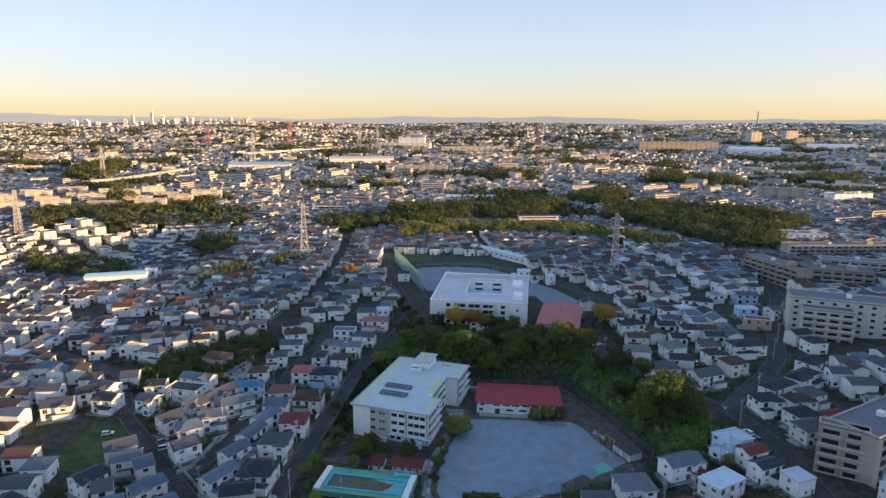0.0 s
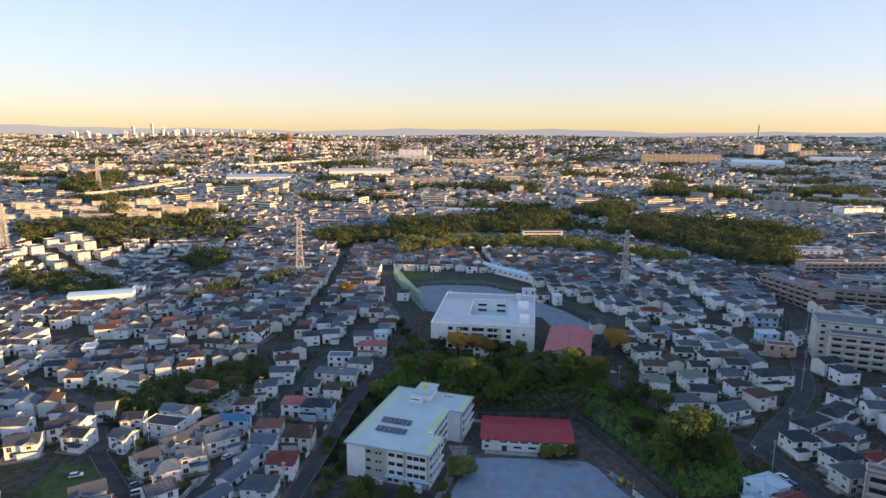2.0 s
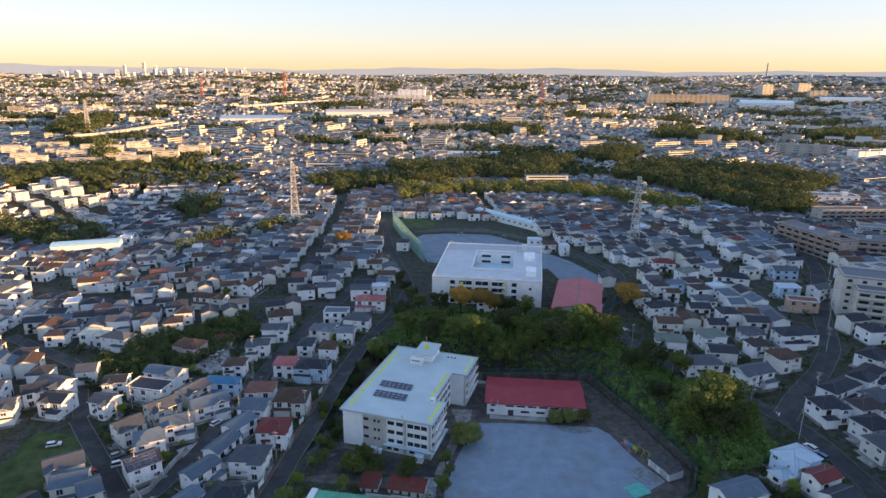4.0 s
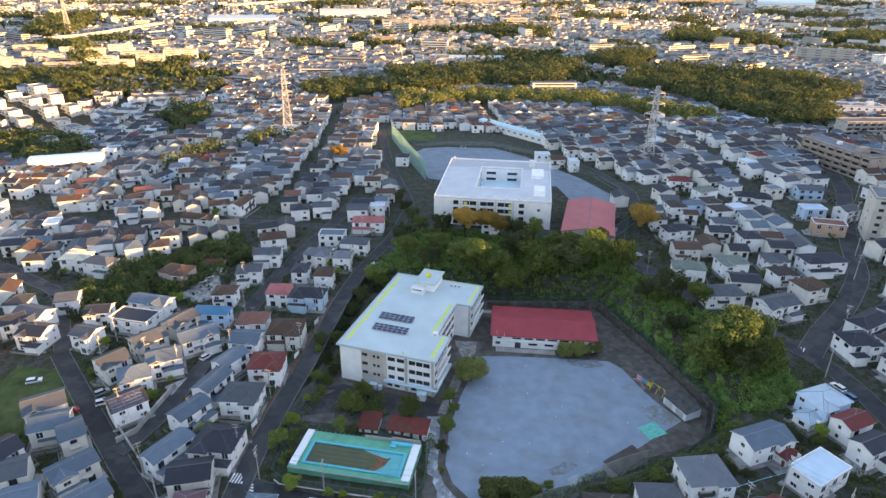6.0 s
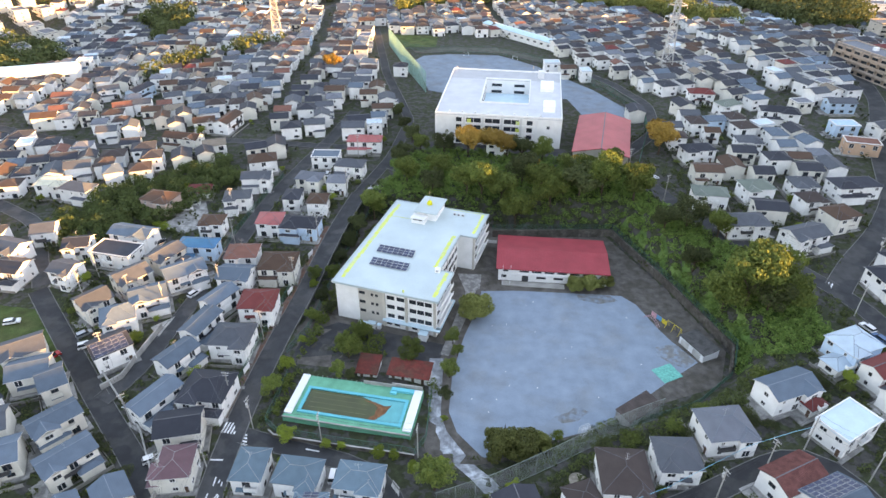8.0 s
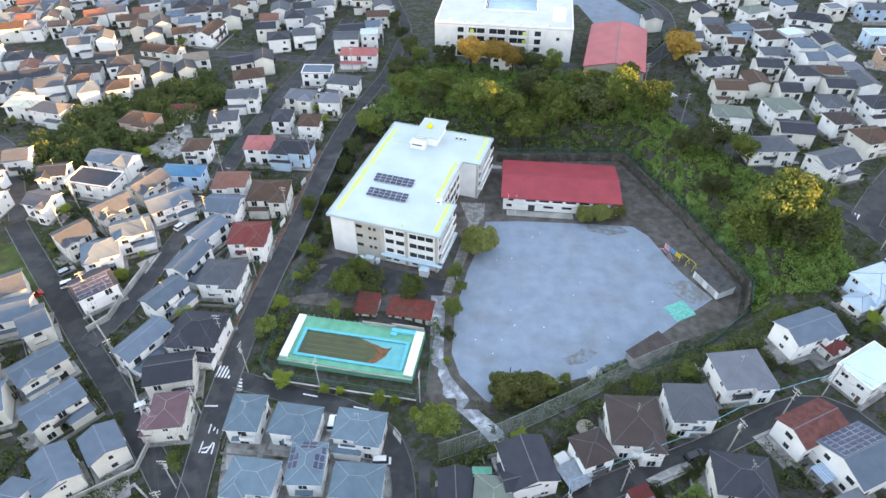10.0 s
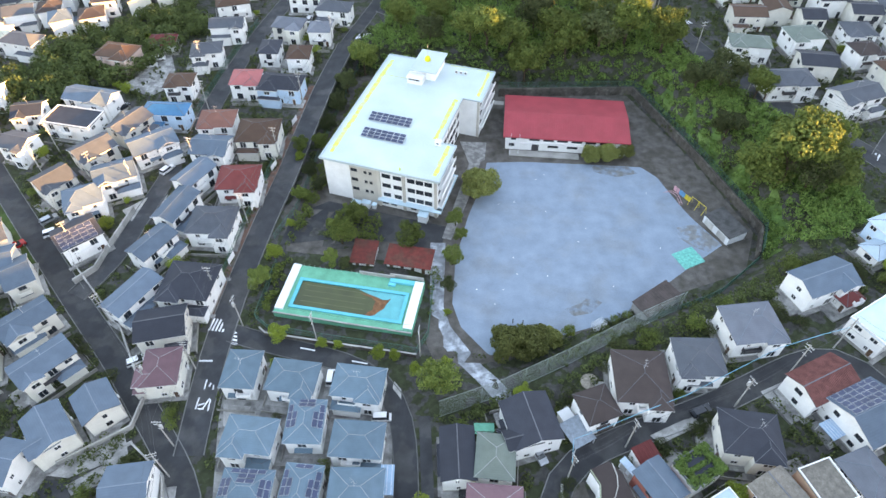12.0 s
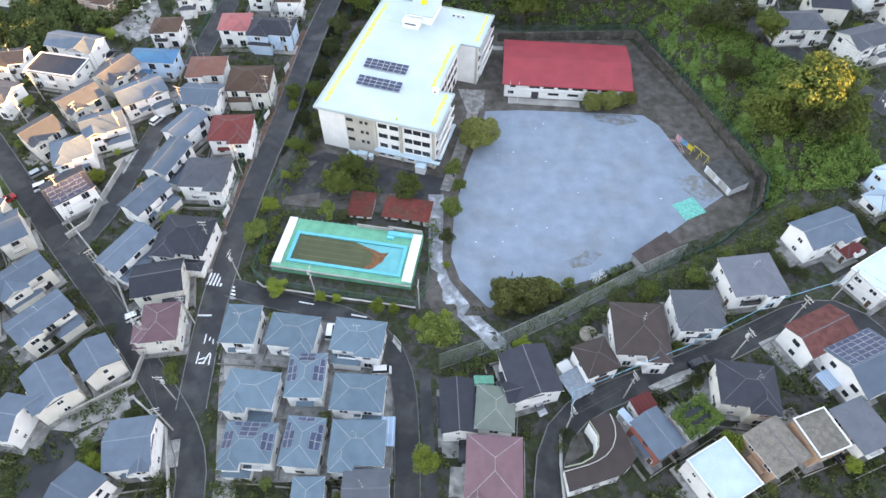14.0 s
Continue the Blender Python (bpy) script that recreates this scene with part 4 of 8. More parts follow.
FAR_BELTS = [WOOD_A, WOOD_BELT, WOOD_B, WOOD_C, WOOD_D, WOOD_E, WOOD_F, WOOD_LEFT, WOOD_LEFT_B, WOOD_VALLEY, WOOD_STRIP, WOOD_G, WOOD_H]
WOODS = [WOOD_SLOPE, WOOD_NEAR, ORCHARD] + FAR_BELTS
TERRACE = [(-398, 585), (-392, 629), (-345, 628), (-313, 597), (-281, 519), (-297, 477), (-365, 557)]
SPORT = [(-46, 425), (-50, 520), (60, 500), (66, 440), (30, 430)]
KEEP_OFF = [SCHOOL_YARD, UPPER_YARD, SPORT, TERRACE, [(-165, 232), (-118, 222), (-104, 200), (-128, 186), (-160, 205)], [(-46, 176), (-6, 170), (-5, 212), (-48, 222)], [(120, 178), (128, 170), (168, 206), (150, 222), (124, 196)], [(50, 196), (66, 192), (80, 196), (76, 212), (60, 245)], [(-8, 158), (8, 160), (30, 172), (50, 182), (70, 196), (76, 190), (52, 178), (30, 168), (10, 158)],
            [(170, 268), (230, 262), (260, 330), (180, 335)], [(12, 146), (28, 147), (30, 132), (12, 130)], [(-18, 172), (20, 172), (4, 160), (-10, 158)]]

# ---- the further streets: house types, each built once and then repeated ----
TYPE_ROWS = [(9.5, 8, "hip", "slate", "white"), (10, 8, "gable", "grey", "white"), (9, 8, "gable", "dark", "cream"), (9, 9, "hip", "dark", "white"), (10, 8, "gable", "brown", "cream"), (9, 8, "gable", "tan", "white"), (8.5, 8, "hip", "ash", "white"),
             (9, 7, "flat", "pale", "white"), (9, 8, "gable", "terra", "white"), (9, 8, "hip", "umber", "white"), (10, 7, "gable", "slate", "skyblue"), (9, 8, "hip", "red", "cream"), (8, 8, "gable", "slate", "white"), (9, 8, "flat", "ash", "cream")]
TYPE_WEIGHT = [3, 7, 8, 5, 3, 0.7, 2.5, 1, 0.6, 5, 1, 0.6, 2.5, 0.8]
TYPES = []
for row in TYPE_ROWS:
    ob = house(0, -2500, 0, *row, rng=house_rng, detail=False)
    ob.matrix_basis = Matrix()
    TYPES.append(ob)
spots = []


def free_spot(x, y, need=4.3):
    for hx, hy, hr in HOUSE_SPOTS:
        if abs(hx - x) < 16 and abs(hy - y) < 16 and math.hypot(hx - x, hy - y) < hr + need:
            return False
    return road_gap(x, y) > 4.6 and not any(inside(p, x, y) for p in WOODS + KEEP_OFF)


def in_view(x, y):
    return y > 95 and abs(x) < 0.74 * y + 20


def joined_copy(src, m, verts, faces, mi, mats):
    """Adds a plainer copy of a house type to one joined mesh."""
    for o in src.children_recursive:
        me, pane = o.data, o.name.startswith(("window", "door", "air"))
        if o.name.startswith("air"):
            continue
        k = m @ o.matrix_basis
        n = len(verts)
        if pane:
            xs, zs = [v.co.x for v in me.vertices], [v.co.z for v in me.vertices]
            pts = [(x, y, z) for y in (-0.05, 0.0) for x, z in ((min(xs), min(zs)), (max(xs), min(zs)), (max(xs), max(zs)), (min(xs), max(zs)))]
            verts += [tuple(k @ Vector(p)) for p in pts]
            faces += [tuple(n + i for i in q) for q in ((0, 1, 2, 3), (0, 4, 5, 1), (1, 5, 6, 2), (2, 6, 7, 3), (3, 7, 4, 0))]
            mi += [mats.index(GLASS)] + [mats.index(FRAME)] * 4
            continue
        verts += [tuple(k @ v.co) for v in me.vertices]
        for p in me.polygons:
            faces.append(tuple(n + i for i in p.vertices))
            mi.append(mats.index(me.materials[p.material_index]))


def fill_streets():
    rng = random.Random(5)
    rows = []
    for y0 in np.arange(100, 760, 10.2):
        for k, x0 in enumerate(np.arange(-520, 530, 9.5)):
            x, y = x0 + rng.uniform(-1.2, 1.2) + 6 * math.sin(y0 / 60), y0 + rng.uniform(-1, 1) + 26 * math.sin(x0 / 140) + 0.12 * x0
            if 95 < y < 252 and -122 < x < 112 or 95 < y < 292 and -122 < x < -44 or 95 < y < 320 and -46 < x < 86 or not in_view(x, y) or y > 700 or int(y0 / 10.2) % 3 == 2 and k % 9 == 0 or k % 13 == 6 or not free_spot(x, y):
                continue
            turn = math.degrees(0.186 * math.cos(x0 / 140)) + rng.choice((0, 0, 90, 90, 180)) + rng.uniform(-7, 7) + 14 * math.sin(x0 / 47 + y0 / 83)
            HOUSE_SPOTS.append((x, y, 4.2))
            k2 = rng.uniform(0.93, 1.15)
            rows.append((math.hypot(x, y - 120), rng.choices(range(len(TYPES)), TYPE_WEIGHT)[0], Matrix.LocRotScale((x, y, gz(x, y)), Euler((0, 0, radians(turn))), (k2 * rng.uniform(0.88, 1.1), k2, rng.uniform(0.9, 1.1)))))
    rows.sort(key=lambda r: r[0])
    for _, t, m in rows[:30]:
        copy_thing(TYPES[t], m)
    mats = list(ROOF.values()) + list(WALL.values()) + [GLASS, FRAME, FRAME_DARK, RIDGE, RIDGE_SLATE, CONCRETE, FASCIA, GARDEN_WALL]
    verts, faces, mi = [], [], []
    for _, t, m in rows[30:]:
        joined_copy(TYPES[t], m, verts, faces, mi, mats)
    me = bpy.data.meshes.new("suburb_houses")
    me.from_pydata(verts, [], faces)
    for m in mats:
        me.materials.append(m)
    me.polygons.foreach_set("material_index", mi)
    tagged(new("suburb_houses", me), "densely built suburb of two-storey white houses with grey roofs", "houses", kind="stuff")


fill_streets()
for ob in TYPES:
    for o in (*ob.children_recursive, ob):
        bpy.data.objects.remove(o)

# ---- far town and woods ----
# Muted warm colour stands in for haze and low sun on far walls.
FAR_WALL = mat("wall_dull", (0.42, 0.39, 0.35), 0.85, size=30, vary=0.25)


def wooded(x, y):
    """Where ragged strips of wood lie between the distant houses."""
    return noise.noise((x / 210, y / 120, 3)) + 0.45 * noise.noise((x / 60, y / 55, 7)) > 0.24


def far_town():
    """Thousands of small houses and blocks out to the horizon."""
    rng = np.random.default_rng(8)
    verts, faces, mi = [], [], []
    # No white walls or dark roofs: the paler palette replaces distance haze.
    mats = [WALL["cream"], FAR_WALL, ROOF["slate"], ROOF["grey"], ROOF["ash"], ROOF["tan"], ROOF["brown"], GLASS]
    for k in range(24000):
        y = 640 + 4220 * rng.random() ** 1.7
        x = (rng.random() * 2 - 1) * 0.78 * y
        r = math.hypot(x, y)
        if r > 4800 or any(inside(p, x, y) for p in WOODS) or (y < 690):
            continue
        if wooded(x, y):
            continue
        scale = 1 if r < 1500 else 1 + (r - 1500) / 2600
        w, d, h = rng.uniform(8, 12) * scale, rng.uniform(7, 10) * scale, rng.uniform(5, 7) * (1 + (scale - 1) * 0.5)
        block = rng.random() < (0.025 if y > 1000 else 0.006)
        if block:
            w, d, h = rng.uniform(22, 46), 12, rng.uniform(9, 17)
        a = rng.uniform(-0.3, 0.3) + rng.choice((0, 1.57)) + x / 900
        c, s = math.cos(a), math.sin(a)
        z = gz(x, y) - 1
        n = len(verts)
        ring = [(x + e * w / 2 * c - g * d / 2 * s, y + e * w / 2 * s + g * d / 2 * c) for e, g in ((-1, -1), (1, -1), (1, 1), (-1, 1))]
        verts += [(*p, z) for p in ring] + [(*p, z + h) for p in ring]
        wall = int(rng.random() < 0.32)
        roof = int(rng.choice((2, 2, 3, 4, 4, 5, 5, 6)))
        if block:
            faces += [(n, n + 1, n + 5, n + 4), (n + 1, n + 2, n + 6, n + 5), (n + 2, n + 3, n + 7, n + 6), (n + 3, n, n + 4, n + 7), (n + 4, n + 5, n + 6, n + 7)]
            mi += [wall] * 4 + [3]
            for f in range(int(h / 3)):
                for e0, e1 in ((0, 1), (1, 2), (3, 0)):
                    (ax, ay), (bx, by) = ring[e0], ring[e1]
                    ox, oy = (by - ay), (ax - bx)
                    q = math.hypot(ox, oy)
                    ox, oy, m0 = ox / q * 0.15, oy / q * 0.15, len(verts)
                    for zz in (1.9 + f * 3, 3.2 + f * 3):
                        verts += [(ax + (bx - ax) * u + ox, ay + (by - ay) * u + oy, z + zz) for u in (0.05, 0.95)]
                    faces.append((m0, m0 + 1, m0 + 3, m0 + 2))
                    mi.append(7)
        else:
            verts += [(x - w / 2 * c, y - w / 2 * s, z + h + d * 0.22), (x + w / 2 * c, y + w / 2 * s, z + h + d * 0.22)]
            faces += [(n, n + 1, n + 5, n + 4), (n + 1, n + 2, n + 6, n + 9, n + 5), (n + 2, n + 3, n + 7, n + 6), (n + 3, n, n + 4, n + 8, n + 7), (n + 4, n + 5, n + 9, n + 8), (n + 6, n + 7, n + 8, n + 9)]
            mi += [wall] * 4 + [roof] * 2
    me = bpy.data.meshes.new("distant_houses")
    me.from_pydata(verts, [], faces)
    for m in mats:
        me.materials.append(m)
    me.polygons.foreach_set("material_index", mi)
    tagged(new("distant_houses", me), "endless distant suburb of small white houses", "houses", kind="stuff")


far_town()


def far_woods(name, polys, spacing, size, kind, count_each, label, height=9):
    rng = np.random.default_rng(9)
    blobs = []
    for poly in polys:
        xs, ys = [p[0] for p in poly], [p[1] for p in poly]
        for x in np.arange(min(xs), max(xs), spacing):
            for y in np.arange(min(ys), max(ys), spacing):
                px, py = x + rng.uniform(-0.5, 0.5) * spacing, y + rng.uniform(-0.5, 0.5) * spacing
                if inside(poly, px, py):
                    h = height * rng.uniform(0.55, 1.25)
                    blobs.append(((px, py, gz(px, py) + h * 0.55), h * 0.5 * rng.uniform(0.85, 1.2)))
    ob = leaf_cloud(name, blobs, len(blobs) * count_each, size, kind)
    tagged(ob, label, "woods", kind="stuff")


far_woods("woods", [WOOD_A, WOOD_B, WOOD_C], 8.5, 1.0, "dark", 120, "dense dark green wooded hill among the houses", 15)
far_woods("woods", [WOOD_BELT], 8, 0.8, "olive", 150, "belt of olive-green trees turning colour", 11)
far_woods("woods", [WOOD_LEFT, WOOD_LEFT_B, WOOD_F, WOOD_VALLEY, WOOD_STRIP], 7.5, 0.85, "dark", 120, "belt of dense green trees", 11)
far_woods("woods", [WOOD_D, WOOD_E, WOOD_G, WOOD_H], 14, 1.8, "dark", 70, "distant dark wooded rise", 17)


def scattered_woods():
    rng = np.random.default_rng(10)
    blobs = []
    for k in range(52000):
        y = 640 + 4000 * rng.random() ** 1.5
        x = (rng.random() * 2 - 1) * 0.78 * y
        if math.hypot(x, y) > 4300 or not wooded(x, y):
            continue
        r = 4.5 + y / 420
        blobs.append(((x, y, gz(x, y) + r * 0.5), r * rng.uniform(0.7, 1.3)))
    tagged(leaf_cloud("woods", blobs, len(blobs) * 26, 2.2, "dark"), "scattered distant woods between the houses", "woods", kind="stuff")


scattered_woods()


def horizon_hills():
    """Low hills that close the view all round; a faint glow gives their haze."""
    s, n, r = Shape(), 160, 4840.0
    hz = [134 + 9 * math.sin(k * 0.37) + 6 * math.sin(k * 0.91 + 1) + 5 * math.sin(k * 2.3) for k in range(n)]
    ring = [(r * math.cos(6.28319 * k / n), r * math.sin(6.28319 * k / n)) for k in range(n)]
    s.add([(x, y, -60) for x, y in ring] + [(x * 1.01, y * 1.01, z) for (x, y), z in zip(ring, hz)] + [(x * 1.08, y * 1.08, -60) for x, y in ring],
          [q for k in range(n) for j in [(k + 1) % n] for q in ((k, n + k, n + j, j), (n + k, 2 * n + k, 2 * n + j, n + j))])
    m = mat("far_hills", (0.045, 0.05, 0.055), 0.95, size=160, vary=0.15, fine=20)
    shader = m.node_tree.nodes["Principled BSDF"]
    # Emission put in for distance haze; it covers the ground's dark far rim.
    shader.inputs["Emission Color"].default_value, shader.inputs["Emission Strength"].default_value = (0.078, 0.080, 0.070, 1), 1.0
    tagged(s.done("backdrop", [m]), "low hills along the horizon, their haze given by a glow", "hills", kind="structure")


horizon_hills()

# ---- yards and paths ----
def patch(name, poly, material, lift, label, category, step=2.5):
    """A sheet laid on the ground inside an outline, with its edge turned down."""
    p = [Vector(q) for q in poly]
    ring = []
    for a, b in zip(p, p[1:] + p[:1]):
        n = max(1, int((b - a).length / step))
        ring += [a.lerp(b, i / n) for i in range(n)]
    bm = bmesh.new()
    vs = [bm.verts.new((q.x, q.y, 0)) for q in ring]
    face = bm.faces.new(vs)
    lo, hi = (min(q.x for q in ring), min(q.y for q in ring)), (max(q.x for q in ring), max(q.y for q in ring))
    for axis in (0, 1):
        for c in np.arange(lo[axis] + step, hi[axis], step * 1.6):
            bmesh.ops.bisect_plane(bm, geom=bm.verts[:] + bm.edges[:] + bm.faces[:], plane_co=(c, c, 0), plane_no=(1 - axis, axis, 0))
    for v in bm.verts:
        v.co.z = gz(v.co.x, v.co.y) + lift
    rim = [e for e in bm.edges if e.is_boundary]
    out = bmesh.ops.extrude_edge_only(bm, edges=rim)
    for v in out["geom"]:
        if isinstance(v, bmesh.types.BMVert):
            v.co.z -= 0.5
    bmesh.ops.recalc_face_normals(bm, faces=bm.faces)
    me = bpy.data.meshes.new(name)
    bm.to_mesh(me)
    bm.free()
    me.materials.append(material)
    return tagged(new(name, me), label, category, kind="structure")


FIELD = [(5.2, 228), (6.9, 236.9), (17, 237.4), (34, 236.4), (50.4, 235.2), (54, 231), (57.4, 220.5), (59.6, 215), (64.8, 205.6), (57, 200), (48.6, 193.6), (46.6, 189), (37, 183.5), (28, 180.5), (9, 174.5), (4.8, 173), (-1.3, 180.5), (-3.2, 187), (-2.3, 200.5), (1, 215)]
YARD_PAVING = mat("yard_paving", (0.17, 0.165, 0.155), 0.95, size=3, vary=0.3, fine=0.4, other=(0.10, 0.10, 0.10), patch=(0.45, 0.6))
DIRT = mat("bare_dirt", (0.115, 0.105, 0.096), 0.97, size=2.0, vary=0.3, fine=0.2, other=(0.082, 0.074, 0.064), patch=(0.45, 0.58))
patch("school_grounds", [(-47, 216), (-35, 281), (14, 276), (53, 270), (66, 238), (74, 210), (68, 197), (47, 189), (30, 181), (10, 172.5), (-6, 168), (-9, 176), (-8, 198), (-44, 202)], DIRT, 0.03, "bare trodden earth round the school buildings", "ground")
patch("school_field", FIELD, YARD, 0.07, "large dusty blue-grey school sports field", "sports field")
FIELD_EDGE = mat("field_edge", (0.168, 0.172, 0.172), 0.97, size=1.1, vary=0.16, fine=0.3, other=(0.19, 0.235, 0.285), patch=(0.44, 0.56))
for k, poly in enumerate([[(60.4, 213.2), (64.4, 206), (60.5, 203.2), (56.8, 205.4), (54.4, 208.4), (54.8, 211.6), (57.5, 212.4)], [(24.5, 183.6), (28.5, 184.4), (31.6, 187.4), (29, 189.4), (26.6, 187.2), (22.6, 185.6)], [(36, 236.2), (47, 235.2), (49, 232.6), (43, 231), (37, 233)]]):
    patch("field_border", poly, FIELD_EDGE, 0.085 + 0.006 * k, "trodden brown patch of the sports field", "sports field", 2.0)
HOUSE_LOTS = [(-50, 157), (-51, 169), (-30, 171.5), (-17, 167.5), (-15.2, 155), (-14.2, 136.5), (-46.4, 136)]
patch("house_lots", HOUSE_LOTS, PAVED_LOT, 0.035, "pale concrete lots between the houses", "pavement")
patch("walkway", [(-5.7, 207.6), (-3.4, 207), (2.6, 226), (5.2, 237.4), (6.4, 238.2), (7.2, 246), (-0.6, 246.4), (1.9, 236.5)], PAVED_LOT, 0.1, "pale concrete walkway beside the school building", "path")
patch("forecourt", [(-46, 204), (-44, 216), (-36, 221), (-4, 211.5), (-7.5, 200), (-16, 206.5), (-34, 206)], ASPHALT, 0.06, "dark asphalt forecourt before the school", "pavement")
patch("school_path", [(-8.6, 206), (-4.8, 206), (-5.2, 186), (-3.6, 180.5), (3.5, 169.6), (9, 162), (6, 160), (0, 168), (-7.2, 178), (-8.4, 188)], mat("path_grey", (0.21, 0.225, 0.245), 0.95, size=1.2, vary=0.3, fine=0.2, other=(0.40, 0.43, 0.47), patch=(0.5, 0.62)), 0.09, "worn grey concrete path beside the field", "path")
BRICK_WALK = mat("brick_walk", (0.13, 0.072, 0.055), 0.95, size=1.2, vary=0.3, fine=0.15, other=(0.10, 0.085, 0.075), patch=(0.48, 0.58))
walk_west = [(x - 3.7, y) for x, y in SCHOOL_STREET[1:7]]
patch("sidewalk", [(x - 0.85, y) for x, y in walk_west] + [(x + 0.75, y) for x, y in walk_west[::-1]], BRICK_WALK, 0.16, "narrow reddish brick sidewalk along the street", "pavement", 2.0)
PARKING = [(-106.7, 266.2), (-101.5, 274), (-102.5, 283), (-95, 284), (-89, 269.6), (-95, 262.4)]
patch("parking_lot", PARKING, PAVED_LOT, 0.08, "pale concrete parking lot between the houses", "car park")
patch("upper_field", [(-25, 452), (-15, 400), (5, 390), (56, 388), (62, 352), (80, 352), (84, 372), (72, 402), (46, 444), (26, 464), (-4, 466), (-20, 462)], YARD, 0.08, "dusty sports field behind the upper school", "sports field")
patch("earth_bank", [(85, 350), (89, 372), (79, 405), (51, 449), (28, 470), (-4, 472), (-23, 467), (-27, 472), (-8, 482), (25, 481), (50, 460), (80, 414), (90, 376), (88, 346)][::-1], DIRT, 0.06, "bare brown earth bank round the upper field", "ground")
patch("upper_yard", [(-14, 322), (-14, 332), (44, 326), (46, 312), (44, 306), (10, 312)], ASPHALT, 0.07, "dark asphalt yard before the upper school", "pavement")
patch("slope_meadow", [(57, 271), (68, 239), (77.3, 210), (73.5, 200), (86, 199.5), (98, 206), (99, 226), (82, 249), (68, 272)], MEADOW, 0.05, "overgrown green slope above the field", "grass")
patch("vacant_lot", [(-137, 192), (-137, 222), (-116, 219), (-99, 198), (-108, 186)], GRASS, 0.05, "grassy vacant lot between the houses", "grass")
patch("green_pitch", [(-46, 516), (-12, 511), (-13, 482), (-42, 482)], GRASS, 0.06, "green pitch beside a car park", "grass")
patch("car_park", [(-60, 560), (-55, 620), (10, 585), (4, 545)], ASPHALT, 0.06, "asphalt car park", "car park")
far_woods("undergrowth", [WOOD_SLOPE, WOOD_NEAR], 1.7, 0.22, "meadow", 80, "dense green undergrowth covering the slope", 2.4)
far_woods("planting", [[(-36, 205.5), (-21, 205), (-20, 213), (-34, 218)], [(-44.6, 204), (-42, 203), (-38, 226), (-29, 276), (-32, 276), (-41.6, 232)], [(-46, 184), (-46, 199), (-42, 199), (-44, 184)], [(-8.2, 180), (-6.8, 194), (-7.8, 196), (-9.4, 186)]], 1.7, 0.22, "green", 60, "bushes and low trees in the school garden", 2.2)
far_woods("planting", [[(17, 164.4), (30, 170.8), (46, 179.6), (60, 187.4), (73, 196), (79, 192.6), (66, 183), (52, 180), (50, 176), (39.6, 172.4), (38, 169.4), (27, 167.4), (18, 162.8)], [(-1, 155), (5.2, 158.6), (9, 160.4), (5.6, 161), (-4.6, 157.2), (-4.8, 154.6)]], 1.5, 0.2, "hedge", 60, "bushes and weeds on the bank behind the houses", 1.9)
far_woods("orchard_trees", [ORCHARD], 3.2, 0.3, "grove", 230, "dense grove of low green trees", 4.5)


# ---- fences ----
def fence(points, height, material, label, spacing=3.0, mesh_step=0.3, wire=0.012, base=None, group=""):
    """Posts, two rails and a wire net along a line."""
    root = thing("fence", Matrix(), label, "fence", group)
    pts = [Vector(p) for p in points]
    post_mesh = Shape().tube((0, 0, -0.8), (0, 0, height), 0.06, sides=5).mesh("post", [material])
    net = Shape()
    for a, b in zip(pts, pts[1:]):
        n = max(1, round((b - a).length / spacing))
        for i in range(n):
            p, q = a.lerp(b, i / n), a.lerp(b, (i + 1) / n)
            zp, zq = (gz(*p), gz(*q)) if base is None else (base, base)
            piece("post", post_mesh, root, pose(p.x, p.y, zp))
            for h in (0.1, height - 0.03):
                net.tube((*p, zp + h), (*q, zq + h), 0.055, sides=4)
            steps = max(2, int((q - p).length / mesh_step))
            side = Vector((q.y - p.y, p.x - q.x)).normalized() * wire
            for k in range(steps):
                c, z = p.lerp(q, k / steps), zp + (zq - zp) * k / steps
                net.box(c.x, c.y, z + 0.1, wire * 2, wire * 2, height - 0.13)
            for k in range(1, int(height / mesh_step)):
                net.tube((*p, zp + k * mesh_step), (*q, zq + k * mesh_step), wire, sides=3)
    net.done("wire_net", [material], root)
    return root


fence([(12, 270), (55, 271), (67, 238), (76, 209.5), (72, 200.5)], 1.9, FENCE_GREEN, "green wire fence above the retaining wall", base=2.9, wire=0.015)
fence([(72, 200.5), (60, 190.5), (51, 185.5), (40, 180)], 1.9, FENCE_GREEN, "green wire fence round the school field", wire=0.022)


def wall_along(name, points, height, thick, material, label, base=None, coping=CONCRETE):
    """A wall with a coping along a line."""
    root = thing(name, Matrix(), label, "wall", kind="structure")
    for (ax, ay), (bx, by) in zip(points, points[1:]):
        n = max(1, round(math.hypot(bx - ax, by - ay) / 4))
        for i in range(n):
            x0, y0, x1, y1 = ax + (bx - ax) * i / n, ay + (by - ay) * i / n, ax + (bx - ax) * (i + 1) / n, ay + (by - ay) * (i + 1) / n
            mx, my, l = (x0 + x1) / 2, (y0 + y1) / 2, math.hypot(x1 - x0, y1 - y0)
            z = gz(mx, my) if base is None else base
            a = math.degrees(math.atan2(y1 - y0, x1 - x0))
            Shape().box(mx, my, z - 1.5, l + 0.01, thick, height + 1.5, a).box(mx, my, z + height, l + 0.02, thick + 0.12, 0.12, a, mi=1).done("panel", [material, coping], root)


